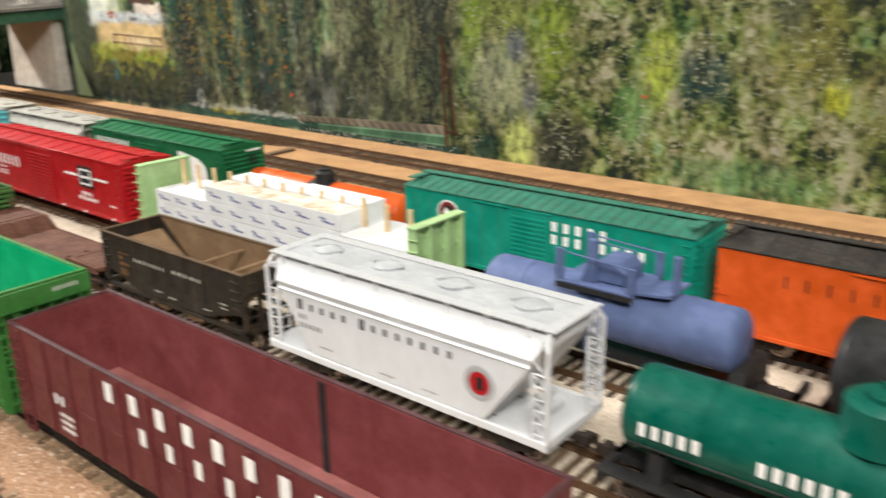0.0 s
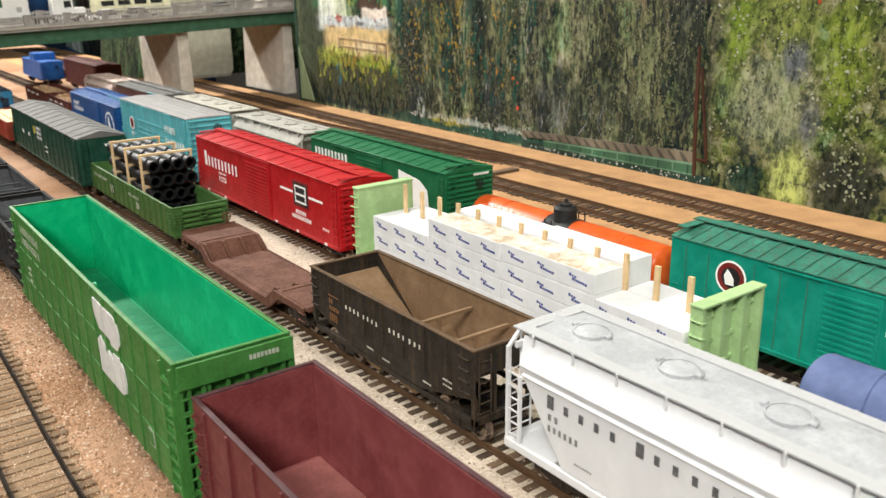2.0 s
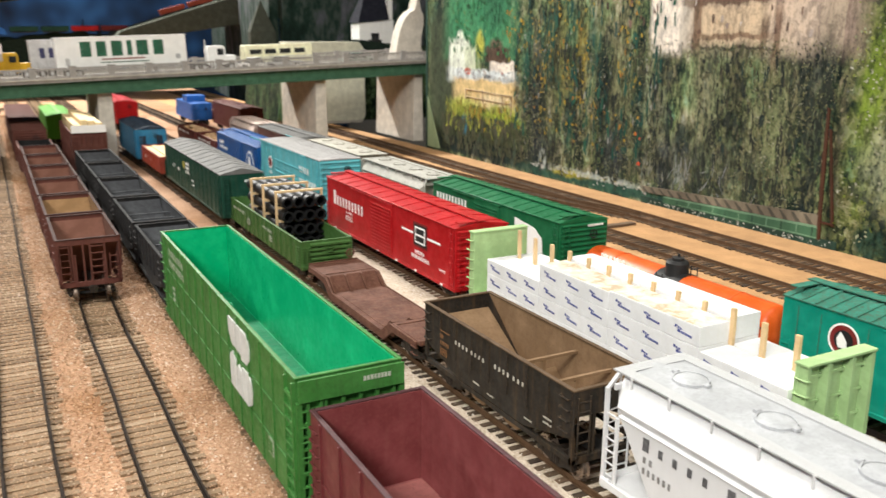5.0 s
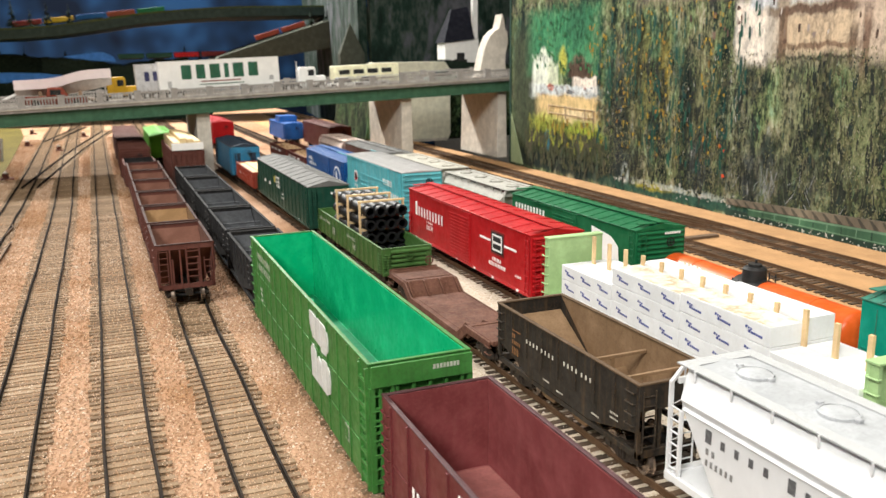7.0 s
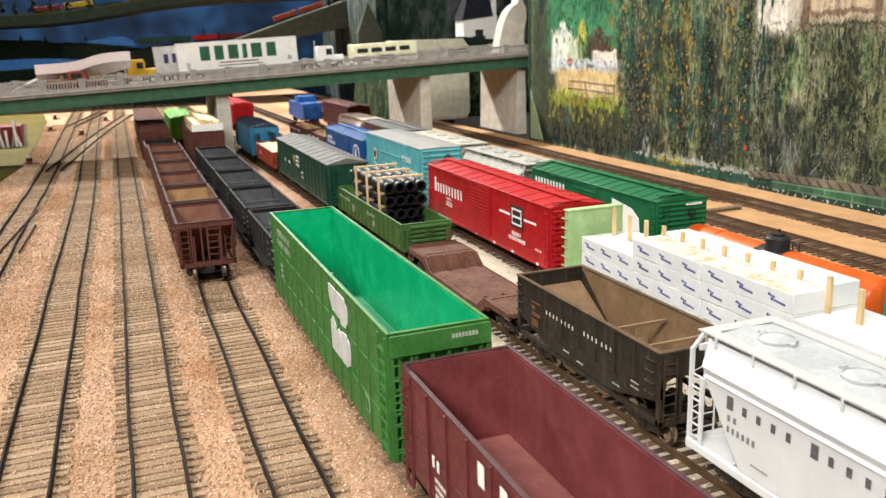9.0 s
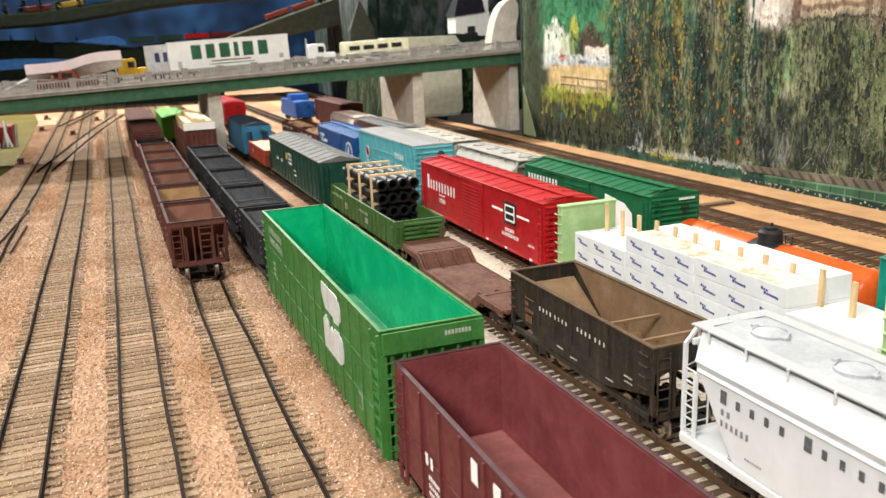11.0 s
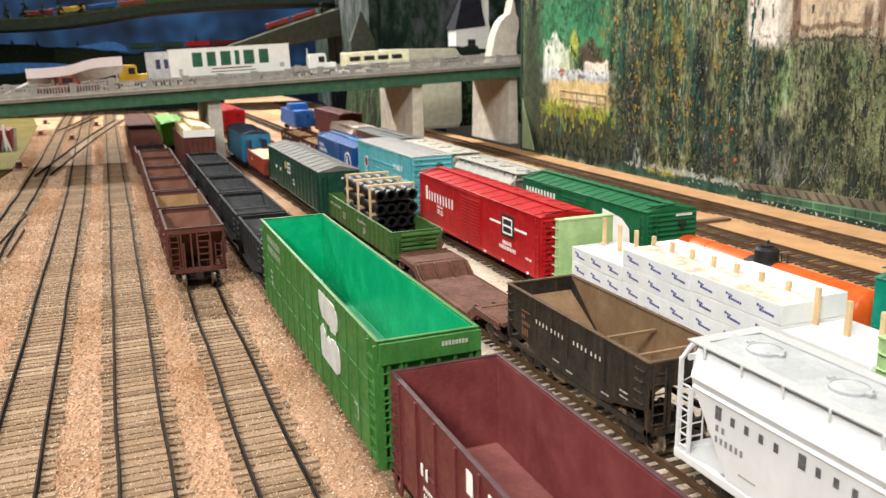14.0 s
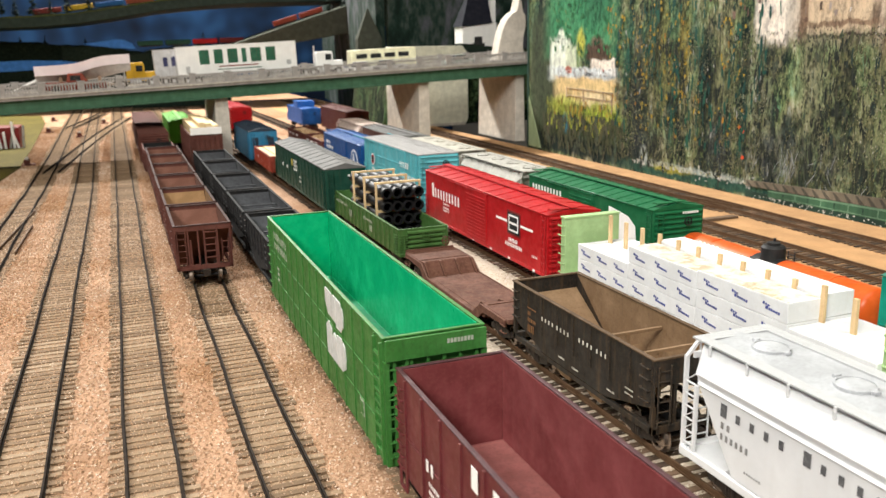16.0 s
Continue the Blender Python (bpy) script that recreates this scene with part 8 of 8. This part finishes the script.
# ---- row of boxcars and tanks ----
ROW_D = "cars on the track by the siding"
reef = boxcar("boxcar", 31.2, -9.5, 7.9, 3.5, 1.0, 4.5, P_ORANGE, P_BLACKROOF, "orange boxcar with a black roof and black bars", ROW_D, 0.55, 14, (-1.2, 1.2))
bars_side(reef, M_BLACK, -1.76, 6.0, 3.3, 6, 0.5, 0.12, 0.7)
teal = boxcar("boxcar", 31.2, 8.9, 25.05, 3.5, 1.0, 4.55, P_TEAL, P_TEALROOF, "jade green boxcar with a weathered ribbed roof", ROW_D, 0.42, 26, (-0.9, 1.3))
bars_side(teal, M_WHITE, -1.76, -1.1, 3.7, 5, 0.46, 0.4, 0.24)
bars_side(teal, M_WHITE, -1.76, -1.1, 3.08, 8, 0.46, 0.4, 0.24)
rep("side_seam", Geo().box(-0.012, 0.012, -0.02, 0.02, 1.08, 4.3), P_TEALROOF, teal, [(-1.755, yy, 0) for yy in (-7.2, -6.1, -5.0, -3.9, -2.8, -1.7, 1.9, 3.0, 4.1, 6.2, 7.3)])
round_mark(teal, P_DKRED, -1.76, 5.1, 3.52, 0.62, ring=0.7, mat_ring=M_WHITE, label="dark red round emblem with a black centre")
round_mark(teal, M_BLACK, -1.774, 5.1, 3.52, 0.42, "emblem_centre")
part("emblem_figure", Geo().prismx([(4.92, 3.2), (5.3, 3.2), (5.4, 3.55), (5.25, 3.85), (5.1, 3.7), (4.95, 3.5)], -1.8, -1.786), M_WHITE, teal, "plain white shape in the emblem")
bars_side(teal, M_WHITE, -1.76, 5.35, 2.55, 2, 0.24, 0.22)
bars_side(teal, M_WHITE, -1.76, 5.45, 2.15, 5, 0.17, 0.14)
for z in (1.9, 1.72, 1.54):
    bars_side(teal, M_WHITE, -1.765, 5.5, z, 6, 0.08, 0.07)
tank = tank_car("tank_car", 31.2, 26.0, 40.2, 1.1, 2.25, P_ORANGE, "orange tank car with a black dome and band", ROW_D, M_BLACK, M_BLACK, 0.6, 0.6)
bars_side(tank, M_WHITE, -0.75, 5.2, 2.92, 6, 0.3, 0.26, 0.1)
plate(tank, M_WHITE, -1.12, -2.9, -1.3, 2.2, 2.75, "data_panel", 0.03)
grn = boxcar("boxcar", 31.2, 40.95, 57.0, 3.5, 1.0, 4.45, P_GREENBOX, P_GREENBOX, "leaf green boxcar with a white panel and white bars", ROW_D, 0.38, 14, (-1.3, 1.9))
bars_side(grn, M_WHITE, -1.76, 7.4, 3.45, 10, 0.5, 0.36, 0.1)
part("white_panel", Geo().prismx([(-6.4, 1.6), (-3.2, 1.6), (-3.2, 4.0), (-5.4, 3.7), (-6.2, 3.2)], -1.77, -1.752), M_WHITE, grn, "white rounded panel")
bars_end(grn, M_WHITE, 0.2, -8.15, 4.15, 7, 0.14, 0.12)
covered_hopper("covered_hopper", 31.2, 58.6, 71.4, 3.5, 4.45, P_PALEGREY, "pale grey covered hopper, dusty", ROW_D, 4)
covered_hopper("covered_hopper", 31.2, 72.2, 86.0, 3.5, 4.6, P_PALECREAM, "cream covered hopper, dusty", ROW_D, 4)
boxcar("boxcar", 31.0, 87.2, 103.0, 3.5, 1.0, 4.4, P_BROWNBOX, P_ROOFGREY, "brown boxcar with a dusty grey roof", ROW_D, 0.25, 12, (-1.2, 1.2))
covered_hopper("covered_hopper", 30.8, 104.2, 116.0, 3.5, 4.5, P_PINK, "pinkish white covered hopper, faded", ROW_D, 4)
boxcar("boxcar", 35.5, 128, 146, 3.5, 1.0, 4.4, P_OXIDE, P_OXIDE, "dark red boxcar beyond the bridge", "cars beyond the bridge", 0.25, 10, None)
eng = boxcar("switch_engine", 32.5, 148, 162, 3.3, 1.2, 3.8, P_ENGINE, P_ENGINE, "bright blue switch engine", "cars beyond the bridge", 0.2, 6, None, board=False, end="flat")
part("cab", Geo().box(-1.6, 1.6, -2.5, 1.0, 3.8, 5.0), P_ENGINE, eng, bevel=0.05)
boxcar("boxcar", 20.5, 150, 168, 3.5, 1.0, 4.4, P_RED, P_RED, "red boxcar beyond the bridge", "cars beyond the bridge", 0.25, 10, None)

# ---- ties of all tracks, last ----
ME_TIES = {}
M_BALLAST_GREY = grainy("dusty_packed_ballast", [(0.3, (0.171, 0.108, 0.063)), (0.5, (0.297, 0.198, 0.119)), (0.68, (0.432, 0.315, 0.216))], 900, 0.95, 6, 0.7, 0.0006)
for tr, ties, dark, near, tie_z in TRACKS:
    key = (dark, tie_z)
    if key not in ME_TIES:
        ME_TIES[key] = Geo().box(-1.45, 1.45, -0.14, 0.14, tie_z - 0.16, tie_z).mesh("tie", M_TIE_DARK if dark else M_TIE_TAN, False)
    far = Geo()
    if not dark:
        ys = np.arange(max(6.0, ties[0][1]), ties[-1][1], 4.0)
        mid = [float(np.interp(v, [q[1] for q in ties], [q[0] for q in ties])) for v in ys]
        bed = Geo()
        for k in range(len(ys) - 1):
            bed.add([(mid[k] - 0.95, ys[k], -0.292), (mid[k] + 0.95, ys[k], -0.292), (mid[k + 1] + 0.95, ys[k + 1], -0.292), (mid[k + 1] - 0.95, ys[k + 1], -0.292)], [(0, 1, 2, 3)])
            for e in (-1, 1):
                bed.add([(mid[k] + e * 0.95, ys[k], -0.292), (mid[k + 1] + e * 0.95, ys[k + 1], -0.292), (mid[k + 1] + e * 1.2, ys[k + 1], -0.365), (mid[k] + e * 1.2, ys[k], -0.365)], [(0, 1, 2, 3)])
        part("packed_ballast", bed, M_BALLAST_GREY, tr, "ballast packed between the ties")
    for x, y, a, k in ties:
        if 3 < y < near:
            o = part("tie", ME_TIES[key], None, tr, at=(x, y, 0))
            o.rotation_euler, o.scale = (0, 0, radians(a)), (k, 1, 1)
        else:
            far.box(x - 1.45 * k, x + 1.45 * k, y - 0.13, y + 0.13, tie_z - 0.16, tie_z)
    tagged(part("far_ties", far, M_TIE_DARK_ROW if dark else M_TIE_TAN_ROW, tr), kind="stuff")

# ---- loose grains on the ballast, nearest part ----


def scatter(name, count, region, zz, mat, r0, r1, seed, skip):
    rng = np.random.default_rng(seed)
    x0, x1, y0, y1 = region
    y = y0 + (y1 - y0) * rng.random(count) ** 1.25
    x = rng.uniform(x0, x1, count)
    keep = np.ones(count, bool)
    for c in skip:
        inside = np.abs(x - c) < 1.45
        keep &= ~(inside & (rng.random(count) < 0.72))
    x, y = x[keep], y[keep]
    n = len(x)
    r = rng.uniform(r0, r1, n) * (1 + y / 200.0)
    base = np.array([(1, 0, 0), (-0.4, 0.9, 0), (-0.6, -0.8, 0), (0.1, 0.0, 0.9), (0.0, 0.1, -0.5)])
    pts = base[None] * rng.uniform(0.6, 1.3, (n, 5, 3))
    a = rng.uniform(0, 6.28, n)
    c, s = np.cos(a)[:, None], np.sin(a)[:, None]
    rot = np.stack([pts[..., 0] * c - pts[..., 1] * s, pts[..., 0] * s + pts[..., 1] * c, pts[..., 2]], -1) * r[:, None, None]
    rot += np.stack([x, y, zz + r * 0.3], -1)[:, None]
    tri = np.array([(0, 1, 3), (1, 2, 3), (2, 0, 3), (1, 0, 4), (2, 1, 4), (0, 2, 4)])
    faces = (tri[None] + 5 * np.arange(n)[:, None, None]).reshape(-1, 3)
    me = bpy.data.meshes.new(name)
    me.from_pydata((rot.reshape(-1, 3) * S).tolist(), [], faces.tolist())
    me.materials.append(mat)
    ob = new(name, me)
    ob.parent = ground
    return tagged(ob, kind="stuff")


scatter("ballast_grains", 230000, (-14, 13.5, 8, 190), -0.36, M_GRAIN, 0.03, 0.07, 5, (-3.73, 0.69, 4.95, 9.65))
for cx, sd in ((-3.73, 11), (0.65, 12), (4.95, 13), (9.65, 14), (-8.0, 15)):
    scatter("packed_grains", 9000, (cx - 1.5, cx + 1.5, 8, 90), -0.285, M_GRAIN, 0.025, 0.05, sd, ())
    scatter("tie_grains", 3800, (cx - 1.4, cx + 1.4, 8, 75), -0.252, M_GRAIN, 0.02, 0.042, sd + 20, ())
scatter("ballast_grains", 14000, (13.5, 37, 2, 48), -0.29, M_GRAIN_PALE, 0.03, 0.06, 6, ())
